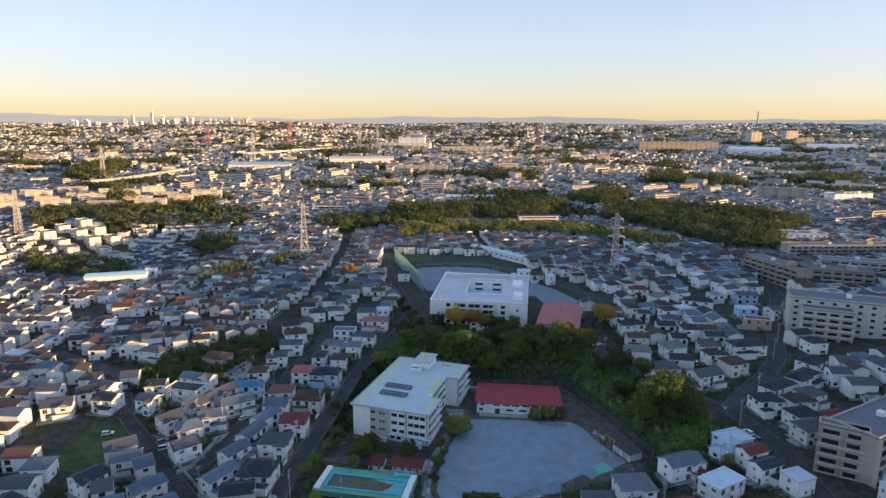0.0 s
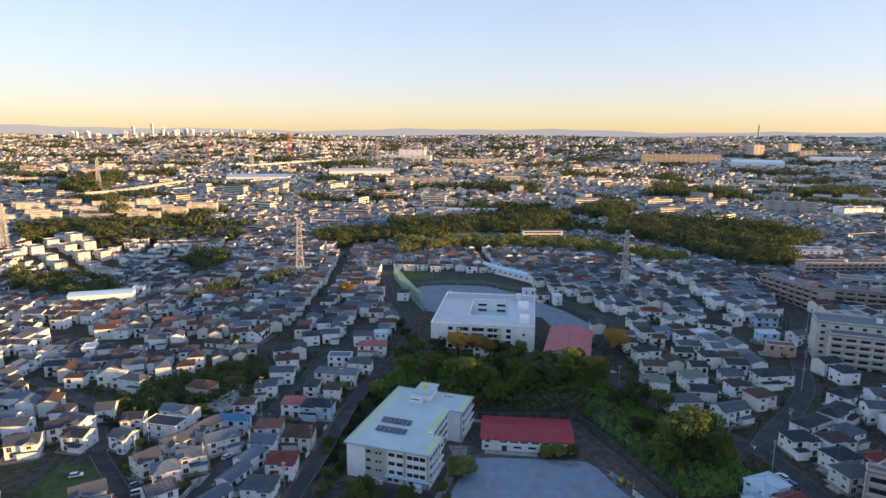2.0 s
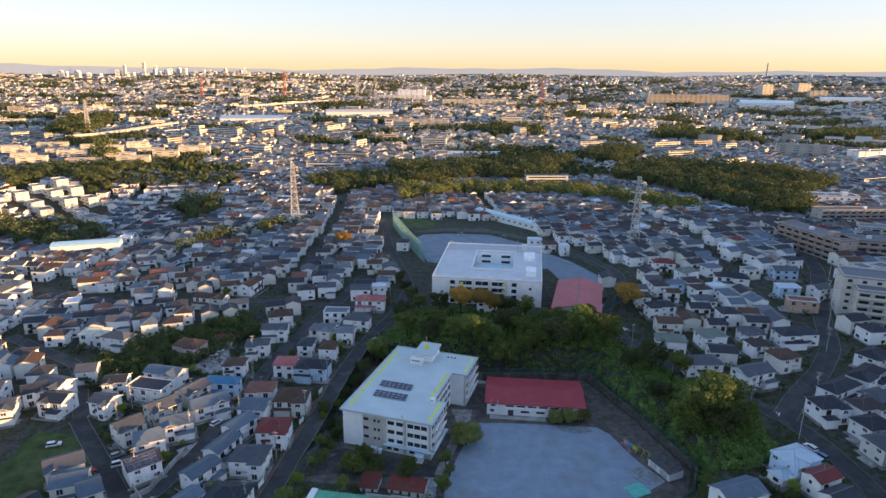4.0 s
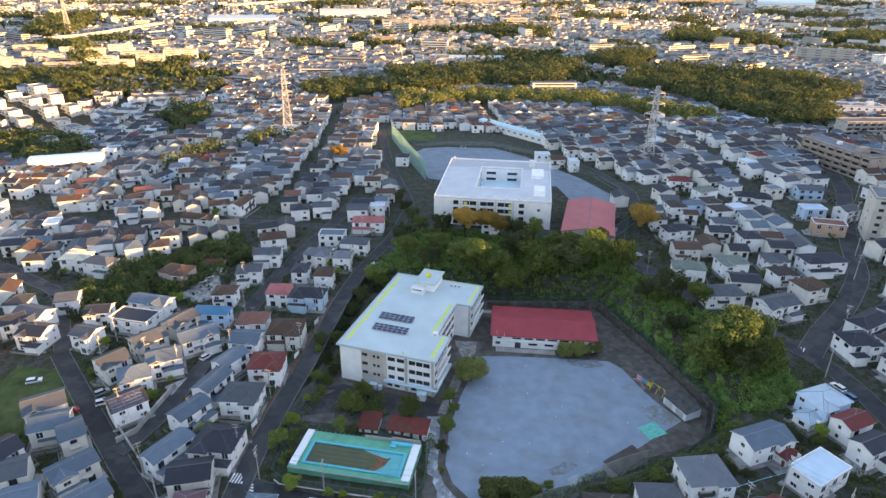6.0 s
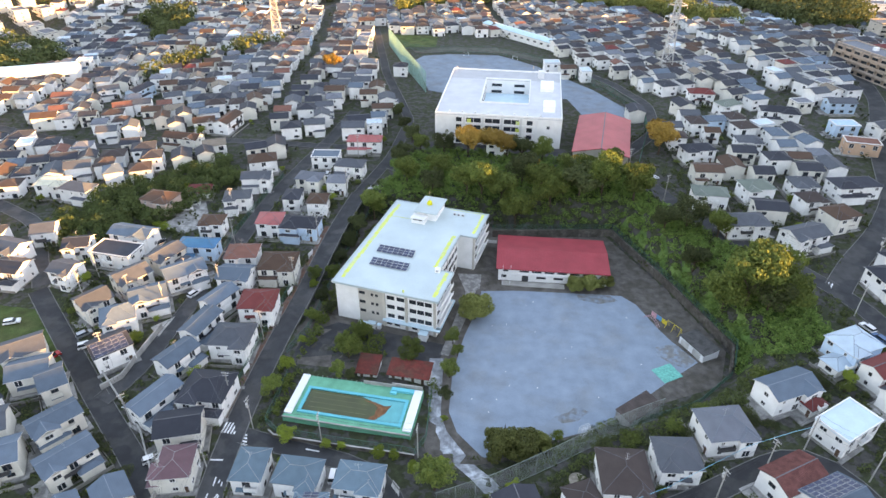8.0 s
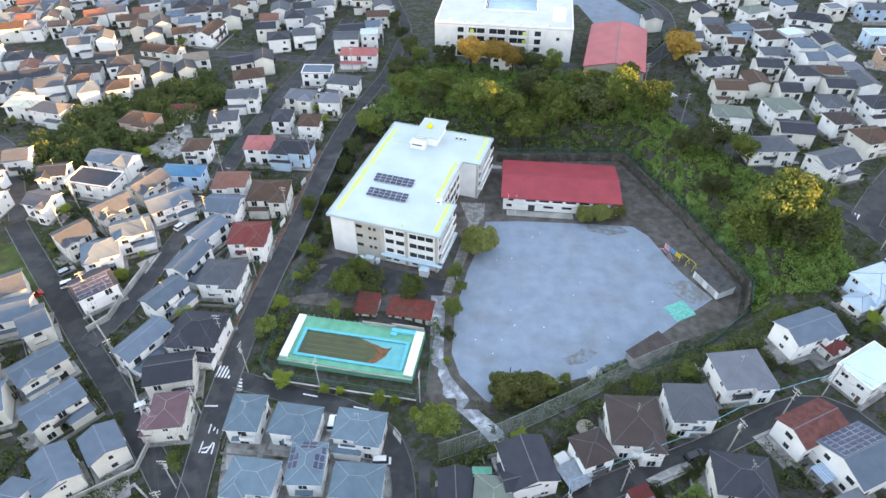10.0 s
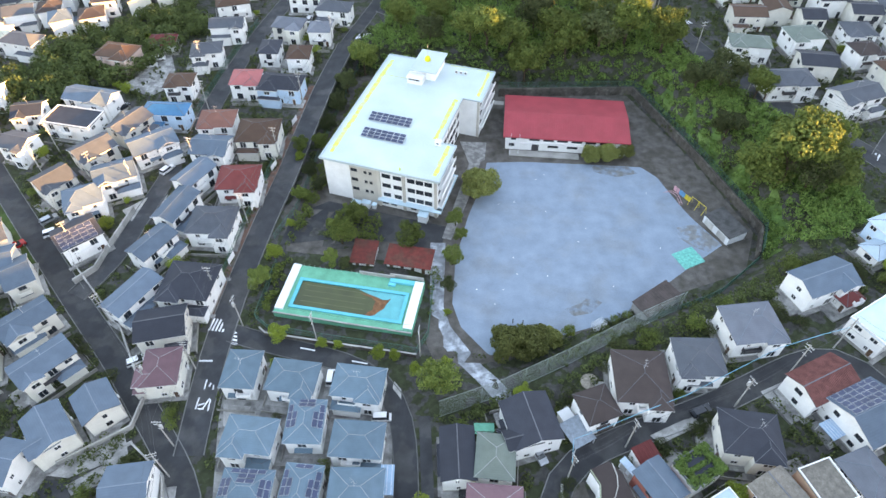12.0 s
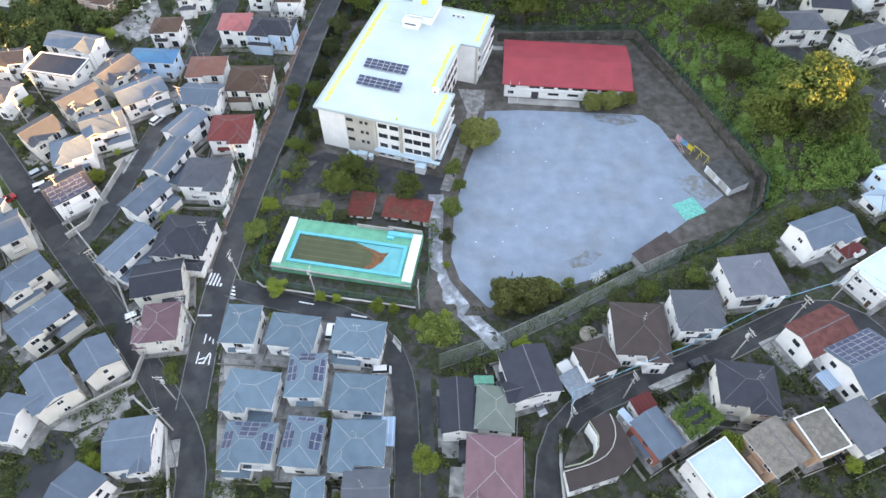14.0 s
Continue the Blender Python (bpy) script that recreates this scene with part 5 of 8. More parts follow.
DARK_WALL = mat("retaining_dark", (0.085, 0.075, 0.065), 0.95, size=1.2, vary=0.35, other=(0.13, 0.12, 0.105), patch=(0.5, 0.65))
wall_along("retaining_wall", [(12, 269.6), (54.6, 270.6), (66.5, 237.8), (75.4, 209.6), (71.6, 201)], 2.8, 0.5, DARK_WALL, "dark stained retaining wall below the wooded slope", base=0.0, coping=DARK_WALL)
wall_along("retaining_wall", [(-91, 190.4), (-87.4, 194.6), (-86.7, 201.2), (-85.6, 208), (-84.6, 214)], 1.7, 0.25, CONCRETE, "pale concrete retaining wall beside a lane")
wall_along("retaining_wall", [(-78, 148), (-66.5, 155.5), (-66, 162), (-76, 178), (-98, 201)], 1.3, 0.25, CONCRETE, "pale concrete retaining wall along the street")
wall_along("retaining_wall", [(-46, 179), (-44.5, 177.6), (-11, 171.8)], 1.1, 0.25, DARK_WALL, "dark retaining wall below the pool")
NET = mat("net_grey", (0.21, 0.25, 0.235), 0.8)
fence([(48, 184), (32, 174.6), (20.2, 168.5), (6.7, 162.2), (-6, 157.8)], 6.5, NET, "tall grey-green ball-stop net along the field", 5.0, 0.35, 0.014)
FENCE_PALE = mat("fence_pale", (0.22, 0.40, 0.36), 0.6, vary=0.15)
fence([(-43, 486), (-30, 440), (-16, 396)], 11.0, FENCE_PALE, "tall pale green ball-stop net beside the upper field", 6.0, 0.6, 0.05)
fence([(-43, 487), (-20, 470), (20, 470), (50, 449), (79, 398), (88, 364), (84, 340), (68, 296)], 4.0, FENCE_GREEN, "green net fence round the upper field", 6.0, 0.6, 0.035)
fence([(-45.5, 198), (-47.5, 182), (-44, 179), (-11, 173), (-8.6, 178), (-7.6, 193)], 2.0, FENCE_GREEN, "green mesh fence round the pool terrace")
fence([(-47.6, 206), (-44.4, 214.7), (-41.7, 237.3), (-38.6, 258), (-34, 284)], 1.8, FENCE_GREEN, "low green fence along the street by the school")


fence([(-58.2, 184), (-57.8, 190.6), (-56.5, 205.5), (-54.0, 224.6), (-52.6, 234)], 2.0, FENCE_GREEN, "green mesh fence along the street opposite the school", wire=0.018)
fence([(-79.2, 252), (-78.2, 262), (-74.8, 284), (-70, 304)], 2.0, FENCE_GREEN, "green mesh fence along a street between the houses", wire=0.018)


# ---- lower school ----
LIME = mat("edge_lime", (0.58, 0.63, 0.12), 0.8, size=0.7, vary=0.1, other=(0.44, 0.535, 0.40), patch=(0.45, 0.75))
ROOF_SHEET = mat("roof_sheet", (0.42, 0.505, 0.53), 0.6, size=6, vary=0.06, fine=0.5, other=(0.46, 0.54, 0.55), patch=(0.45, 0.7))
BEIGE = mat("pier_beige", (0.50, 0.47, 0.42), 0.85, vary=0.1)
CANOPY = mat("canopy_pale", (0.50, 0.66, 0.74), 0.7, vary=0.08)
RED_SHEET = mat("red_sheet", (0.41, 0.06, 0.075), 0.55, size=4, vary=0.12, fine=0.3)
RUST_SHEET = mat("rust_sheet", (0.13, 0.026, 0.02), 0.75, size=1.0, vary=0.25, fine=0.2, other=(0.10, 0.035, 0.025))
POOL_BLUE = mat("pool_blue", (0.055, 0.44, 0.52), 0.6, size=2, vary=0.08)
POOL_GREEN = mat("pool_deck", (0.085, 0.33, 0.22), 0.75, size=2, vary=0.14)
POOL_WATER = mat("pool_water", (0.052, 0.06, 0.02), 0.12, size=4, vary=0.2, spec=0.5)
SILT = mat("pool_silt", (0.19, 0.085, 0.04), 0.8, size=0.8, vary=0.35)
AQUA = mat("pool_shallow", (0.08, 0.44, 0.47), 0.3, size=2, vary=0.1)
WHITE_METAL = mat("white_metal", (0.72, 0.74, 0.76), 0.5, vary=0.06)


def window_row(root, m, xs, z, w, h, dark=True):
    """Windows side by side on a wall whose frame is m (x along the wall, -y outwards)."""
    for x in xs:
        piece("window", window_mesh(w, h, dark), root, m @ pose(x, -0.004, z))


def school_block():
    root = thing("school_building", pose(-37.3, 223.6, 0, 0, 0, -17.2), "four-storey white school building with a pale flat roof", "school building")
    outline = [(0.8, 0.8), (31.6, 0.8), (31.6, 14.2), (27, 14.2), (27, 36.4), (32.8, 36.4), (32.8, 50.8), (0.8, 50.8)]
    Shape().prism(outline, -0.8, 12.6).done("wall", [WALL["white"]], root)
    slab = [(0, 0), (32.4, 0), (32.4, 15), (28, 15), (28, 35.8), (33.6, 35.8), (33.6, 51.4), (0, 51.4)]
    Shape().prism(slab, 12.6, 13.0).done("roof", [ROOF_SHEET], root, "pale turquoise-white roof sheet")
    edge = Shape()
    for (ax, ay), (bx, by) in zip(slab, slab[1:] + slab[:1]):
        if abs(ax - bx) > abs(ay - by):
            edge.box((ax + bx) / 2, ay + (0.15 if ay < by or ay < 10 else -0.15), 13.0, abs(ax - bx), 0.3, 0.22)
        else:
            edge.box(ax + (0.15 if ax < 1 else -0.15), (ay + by) / 2, 13.0, 0.3, abs(ay - by) - 0.6, 0.22)
    edge.done("parapet", [ROOF_SHEET], root)
    rng = random.Random(2)
    for u, v0, v1, wide in ((2.0, 3, 48, 1.3), (26.2, 16, 34, 1.2), (30.4, 2, 13, 1.2), (31.8, 38, 50, 1.0)):
        s = Shape()
        v = v0
        while v < v1:
            n = rng.uniform(0.8, 2.2)
            s.box(u + rng.uniform(-0.15, 0.15), v + n / 2, 13.0, wide * rng.uniform(0.75, 1.1), n, 0.012)
            v += n * rng.uniform(1.0, 1.12)
        s.done("edge_marking", [LIME], root, "lime-yellow stripe along the roof edge")
    for u0, u1, v in ((20, 33, 50.9), (1, 10, 40.5)):
        Shape().box((u0 + u1) / 2, v, 13.0, u1 - u0, 0.25, 0.014).done("edge_marking", [LIME], root)
    # penthouse with tank, mast and grille
    Shape().box(14.5, 46.3, 13.0, 6.6, 9.6, 3.0).done("penthouse", [WALL["white"]], root)
    Shape().box(14.5, 46.2, 16.0, 8.0, 11.4, 0.3).done("penthouse_roof", [ROOF_SHEET], root)
    Shape().box(12.6, 39.8, 13.0, 4.6, 3.2, 1.9).box(12.6, 38.18, 14.3, 3.2, 0.06, 0.35, mi=1).box(12.6, 39.8, 14.9, 5.0, 3.6, 0.16).done("roof_vent", [WALL["white"], FRAME_DARK], root)
    tank = Shape()
    for k in range(6):
        a0, a1 = k / 6 * 1.5, (k + 1) / 6 * 1.5
        tank.tube((14, 46.5, 16.3 + 1.5 * math.sin(a0)), (14, 46.5, 16.3 + 1.5 * math.sin(a1)), 0.95 * math.cos(a0), 0.95 * math.cos(a1), 10)
    tank.done("tank", [mat("tank_yellow", (0.75, 0.70, 0.03), 0.5, vary=0.1)], root, "bright yellow domed tank")
    Shape().tube((14, 46.5, 17.7), (14, 46.5, 21.5), 0.05, 0.03).done("mast", [METAL], root)
    for k, u in enumerate((22.6, 24.0, 25.4)):
        Shape().box(u, 47.6, 13.0, 0.9, 0.6, 0.9).tube((u, 47.28, 13.5), (u, 47.26, 13.5), 0.3, sides=10, mi=1).done("air_conditioner", [FRAME, FRAME_DARK], root)
    Shape().box(27.6, 14.2, 13.0, 1.6, 1.4, 1.2).box(27.6, 13.48, 13.5, 0.6, 0.05, 0.35, mi=1).done("roof_box", [WALL["white"], FRAME_DARK], root)
    Shape().tube((21.5, 1.6, 13), (21.5, 1.6, 13.8), 0.25, 0.2, 8).done("roof_outlet", [LIME], root)
    panel = Shape().box(0, 0, 0, 1.62, 1.05, 0.05).box(0, 0, 0.05, 1.54, 0.97, 0.006, mi=1).mesh("solar_panel", [METAL, SOLAR])
    for v0, u0 in ((18.2, 6.2), (11.1, 6.9)):
        for i in range(7):
            for j in range(3):
                piece("solar_panel", panel, root, pose(u0 + 0.85 + i * 1.7, v0 + 0.6 + j * 1.12, 13.35 + j * 0.18, 9, 0, 0))
    # front wall
    front = pose(0, 0.8, 0)
    Shape().box(11.8, 0.72, 0.2, 7.6, 0.24, 12.4).done("panel", [BEIGE], root, "beige wall panel")
    for u in (15.9, 22.7, 31.2):
        Shape().box(u, 0.55, 0.2, 0.7, 0.5, 12.4).done("pier", [BEIGE], root)
    f2 = pose(0, 0.6, 0)
    for z in (10.3, 7.1, 3.9):
        window_row(root, f2, (9.2,), z, 1.8, 1.0)
        window_row(root, f2, (12.3, 13.7), z - 0.1, 0.8, 0.9)
        window_row(root, front, (17.9, 20.9), z - 0.2, 2.3 if z > 5 else 2.0, 1.3)
        window_row(root, front, (24.6, 26.9, 29.2), z - 0.2, 2.0, 1.35)
    window_row(root, front, (17.2, 19.6, 25, 28), 0.9, 1.6, 1.3)
    Shape().box(24.3, 0.1, 2.95, 17.4, 1.7, 0.3).box(32.2, 7.5, 2.95, 1.5, 14.6, 0.3).done("canopy", [CANOPY], root, "pale blue concrete canopy")
    # right faces with balconies, inner face and wing
    right = pose(31.6, 0, 0, 0, 0, 90)
    for z in (9.7, 6.5, 3.3):
        Shape().box(32.1, 7.5, z - 0.2, 1.1, 12.6, 0.18).box(32.6, 7.5, z - 0.02, 0.1, 12.6, 0.9).done("balcony", [WALL["white"]], root)
        window_row(root, right, (2.6, 5.6, 8.6, 11.8), z + 0.6, 2.2, 1.4)
        Shape().box(33.35, 43.6, z - 0.2, 1.2, 13.6, 0.18).box(33.9, 43.6, z - 0.02, 0.1, 13.6, 0.95).done("balcony", [WALL["white"]], root)
        window_row(root, pose(32.8, 0, 0, 0, 0, 90), (38.4, 41.6, 45, 48.4), z + 0.6, 2.4, 1.4)
        window_row(root, pose(27, 0, 0, 0, 0, 90), (16, 19, 22, 25, 28, 31, 34.4), z + 0.5, 2.4, 1.5)
        window_row(root, pose(0.8, 0, 0, 0, 0, -90), [-v for v in range(5, 50, 4)], z + 0.5, 2.2, 1.4)
    Shape().box(27.05, 25.3, 0, 0.12, 0.5, 12.5).done("pier", [BEIGE], root)
    Shape().box(32.5, 36.3, 0, 0.7, 0.3, 12.5).done("pier", [BEIGE], root)
    window_row(root, pose(27, 0, 0, 0, 0, 90), (17, 21, 29, 33), 0.6, 2.0, 2.0)
    # boxes at the foot of the front wall
    for u, w, d, h in ((28.4, 2.4, 2.0, 2.3), (12.4, 2.2, 1.3, 1.7), (14.6, 1.0, 1.0, 1.4), (9.4, 2.2, 1.2, 0.9)):
        Shape().box(u, -d / 2 - 0.3, 0, w, d, h).box(u, -d / 2 - 0.3, h, w + 0.3, d + 0.3, 0.1, mi=1).done("service_box", [WHITE_METAL, CANOPY], root)


school_block()


def red_hall():
    root = thing("school_hall", pose(11.6, 242.6, 0, 0, 0, -5.2), "low white school hall with a red ribbed metal roof", "hall")
    w, d = 36.0, 21.5
    Shape().box(w / 2, d / 2, -0.5, w - 1.6, d - 1.6, 4.7).done("wall", [WALL["white"]], root)
    roof = Shape()
    z0, z1 = 5.0, 6.1
    for v0, v1, a, b in ((0, d / 2, z0, z1), (d / 2, d, z1, 4.4)):
        roof.add([(0, v0, a), (w, v0, a), (w, v1, b), (0, v1, b), (0, v0, a - 0.3), (w, v0, a - 0.3), (w, v1, b - 0.3), (0, v1, b - 0.3)], [(0, 1, 2, 3), (7, 6, 5, 4), (4, 5, 1, 0), (5, 6, 2, 1), (6, 7, 3, 2), (7, 4, 0, 3)])
    roof.done("roof", [RED_SHEET], root, "red ribbed metal roof sheet")
    rib = Shape()
    for i in range(72):
        u = 0.25 + i * 0.5
        rib.add([(u, 0, z0 + 0.06), (u + 0.08, 0, z0 + 0.06), (u + 0.08, d / 2, z1 + 0.06), (u, d / 2, z1 + 0.06), (u - 0.04, 0, z0), (u + 0.12, 0, z0), (u + 0.12, d / 2, z1), (u - 0.04, d / 2, z1)], [(0, 1, 2, 3), (4, 0, 3, 7), (1, 5, 6, 2)])
    tagged(rib.done("roof_ribs", [RED_SHEET], root), kind="stuff")
    m = pose(0, 0.8, 0)
    for u in (2.0, 8.0, 12.0, 16, 20, 24, 28):
        window_row(root, m, (u + 1,), 3.5, 3.0 if u > 3 else 1.6, 0.6)
    window_row(root, m, (2.6,), 1.2, 1.6, 1.0)
    window_row(root, m, (14.5, 20, 30), 1.3, 3.0, 0.8)
    Shape().box(9.4, 0.76, 0, 2.0, 0.1, 2.2).done("door", [FRAME_DARK], root)
    Shape().box(20, 0.55, 2.6, 30, 0.5, 0.14).done("sill_band", [FRAME], root)
    Shape().box(12, -1.0, 0, 20, 2.4, 0.3).done("step", [CONCRETE], root)
    for u in (2.2, 4.6):
        Shape().tube((u, -1.6, 0), (u, -1.6, 7.5), 0.06, 0.04).done("flagpole", [WHITE_METAL], root)
    Shape().box(-4, 18.5, 3.2, 7.5, 1.8, 0.2).done("link_roof", [CONCRETE], root, "grey roof of a covered walkway")


red_hall()


def pool():
    root = thing("swimming_pool", pose(-43.3, 183.9, 0, 0, 0, -10.2), "outdoor school pool with green algae water and a turquoise rim", "swimming pool")
    w, d = 31.8, 12.9
    deck = Shape().prism([(0, -1.2), (w, -1.2), (w, d + 0.6), (0, d)], -2.5, 2.6)
    deck.done("terrace", [POOL_GREEN], root, "faded green painted terrace")
    Shape().box(1.05, 6.3, 2.6, 1.9, 13.2, 0.42).done("deck_strip", [WHITE_METAL], root, "white deck strip")
    Shape().box(w - 1.1, 6.2, 2.6, 2.1, 13.2, 0.42).done("deck_strip", [WHITE_METAL], root)
    rim = Shape()
    x0, x1, y0, y1 = 3.0, 29.1, 0.6, 9.2
    for a, b, c, e in ((x0, x1, y0, y0 + 0.7), (x0, x1, y1 - 0.7, y1), (x0, x0 + 0.8, y0 + 0.7, y1 - 0.7), (x1 - 0.8, x1, y0 + 0.7, y1 - 0.7)):
        rim.box((a + b) / 2, (c + e) / 2, 2.6, b - a, e - c, 0.38)
    rim.done("rim", [POOL_BLUE], root, "turquoise pool rim")
    Shape().box((x0 + x1) / 2, (y0 + y1) / 2, 2.6, x1 - x0 - 1.6, y1 - y0 - 1.4, 0.05).done("water", [POOL_WATER], root, "murky olive-green water")
    Shape().prism([(21.8, 1.35), (x1 - 0.85, 1.35), (x1 - 0.85, 8.45), (17.1, 8.4), (19.8, 7.5), (22.6, 5.8), (22.4, 3.2)], 2.65, 2.656).done("shallow", [AQUA], root, "clear turquoise shallow end")
    Shape().prism([(20.6, 1.5), (21.6, 1.4), (22.6, 1.9), (23.4, 3.0), (24.3, 4.0), (24.7, 5.6), (25.3, 7.0), (24.4, 6.5), (23.4, 6.4), (22.0, 6.9), (20.4, 7.3), (19.0, 7.3), (17.7, 7.6), (19.2, 6.9), (20.8, 6.6), (22.0, 5.7), (21.8, 4.4), (21.9, 3.2), (20.8, 2.3)], 2.657, 2.662).done("silt", [SILT], root, "reddish-brown patch of silt")
    for k in range(4):
        Shape().box(12.4, 2.9 + k * 1.55, 2.6505, 14.5, 0.1, 0.004).done("lane_line", [mat("lane_dull", (0.12, 0.125, 0.05), 0.5)], root)
    Shape().box(26.8, 12.0, 2.6, 5.8, 1.1, 0.7).box(24.6, 10.9, 2.6, 1.6, 0.8, 0.6).done("wash_basin", [POOL_BLUE], root, "turquoise wash basin")
    Shape().box(20.5, 13.0, 2.6, 8.5, 0.25, 1.0).box(27.6, 13.4, 2.6, 8.0, 0.25, 1.2).done("screen_wall", [CONCRETE], root, "pale grey screen wall behind the pool")
    for k in range(14):
        Shape().tube((1.4 + k * 1.3, 12.75, 2.6), (1.4 + k * 1.3, 12.75, 3.5), 0.035, sides=5).done("rail_post", [METAL], root)
    curb = Shape().box(w / 2, -1.35, 2.6, w, 0.3, 0.25)
    curb.done("kerb", [CONCRETE], root)


pool()


def tin_hut(x0, y0, turn, w, d, h):
    root = thing("changing_hut", pose(x0, y0, 0, 0, 0, turn), "small white hut with a rusty red metal roof", "hut", "pool huts")
    Shape().box(0, 0.3, -0.4, w - 0.8, d - 1.4, h + 0.4).done("wall", [WALL["white"]], root)
    r = Shape()
    r.add([(-w / 2, -d / 2, h - 0.1), (w / 2, -d / 2, h - 0.1), (w / 2, d / 2, h + 0.5), (-w / 2, d / 2, h + 0.5), (-w / 2, -d / 2, h + 0.02), (w / 2, -d / 2, h + 0.02), (w / 2, d / 2, h + 0.62), (-w / 2, d / 2, h + 0.62)],
          [(3, 2, 1, 0), (4, 5, 6, 7), (0, 1, 5, 4), (1, 2, 6, 5), (2, 3, 7, 6), (3, 0, 4, 7)])
    r.done("roof", [RUST_SHEET], root)
    for k in range(int(w / 2.6)):
        piece("door", DOOR_MESH, root, pose(-w / 2 + 1.6 + k * 2.6, -d / 2 + 1.0, 0.1))


tin_hut(-24.4, 200.2, -7, 6.0, 7.2, 3.0)
tin_hut(-13.4, 198.6, -10, 11.4, 6.2, 3.0)


def shed(name, cx, cy, turn, w, d, h, wall, roof, label, slant=0.4):
    root = thing(name, pose(cx, cy, gz(cx, cy), 0, 0, turn), label, "shed")
    Shape().box(0, 0, -0.5, w - 0.4, d - 0.4, h + 0.5).done("wall", [wall], root)
    s = Shape()
    s.add([(-w / 2, -d / 2, h), (w / 2, -d / 2, h), (w / 2, d / 2, h + slant), (-w / 2, d / 2, h + slant), (-w / 2, -d / 2, h + 0.12), (w / 2, -d / 2, h + 0.12), (w / 2, d / 2, h + slant + 0.12), (-w / 2, d / 2, h + slant + 0.12)],
          [(3, 2, 1, 0), (4, 5, 6, 7), (0, 1, 5, 4), (1, 2, 6, 5), (2, 3, 7, 6), (3, 0, 4, 7)])
    for k in range(int(w / 0.8)):
        u = -w / 2 + 0.4 + k * 0.8
        Shape().add([(u, -d / 2, h + 0.17), (u + 0.12, -d / 2, h + 0.17), (u + 0.12, d / 2, h + slant + 0.17), (u, d / 2, h + slant + 0.17), (u, -d / 2, h + 0.1), (u + 0.12, -d / 2, h + 0.1), (u + 0.12, d / 2, h + slant + 0.1), (u, d / 2, h + slant + 0.1)], [(0, 1, 2, 3), (4, 0, 3, 7), (1, 5, 6, 2), (0, 4, 5, 1)]).done("rib", [roof], root)
    s.done("roof", [roof], root)
    for u in (-w * 0.25, w * 0.22):
        Shape().box(u, -d / 2 + 0.17, 0.1, w * 0.3, 0.06, h * 0.8).done("shutter", [METAL], root)
    return root


shed("equipment_shed", 66.4, 210.8, -66, 9.6, 6.0, 2.5, WHITE_METAL, mat("shed_roof", (0.08, 0.08, 0.08), 0.7, size=1.5, vary=0.3), "white equipment shed with a dark striped roof beside the field")
shed("storage_shed", 43.2, 186.2, 35, 11.2, 5.0, 3.2, mat("shed_grey", (0.28, 0.28, 0.28), 0.8), mat("shed_brown", (0.085, 0.065, 0.06), 0.7, size=1.5, vary=0.2), "grey storage shed with a dark brown roof at the field")


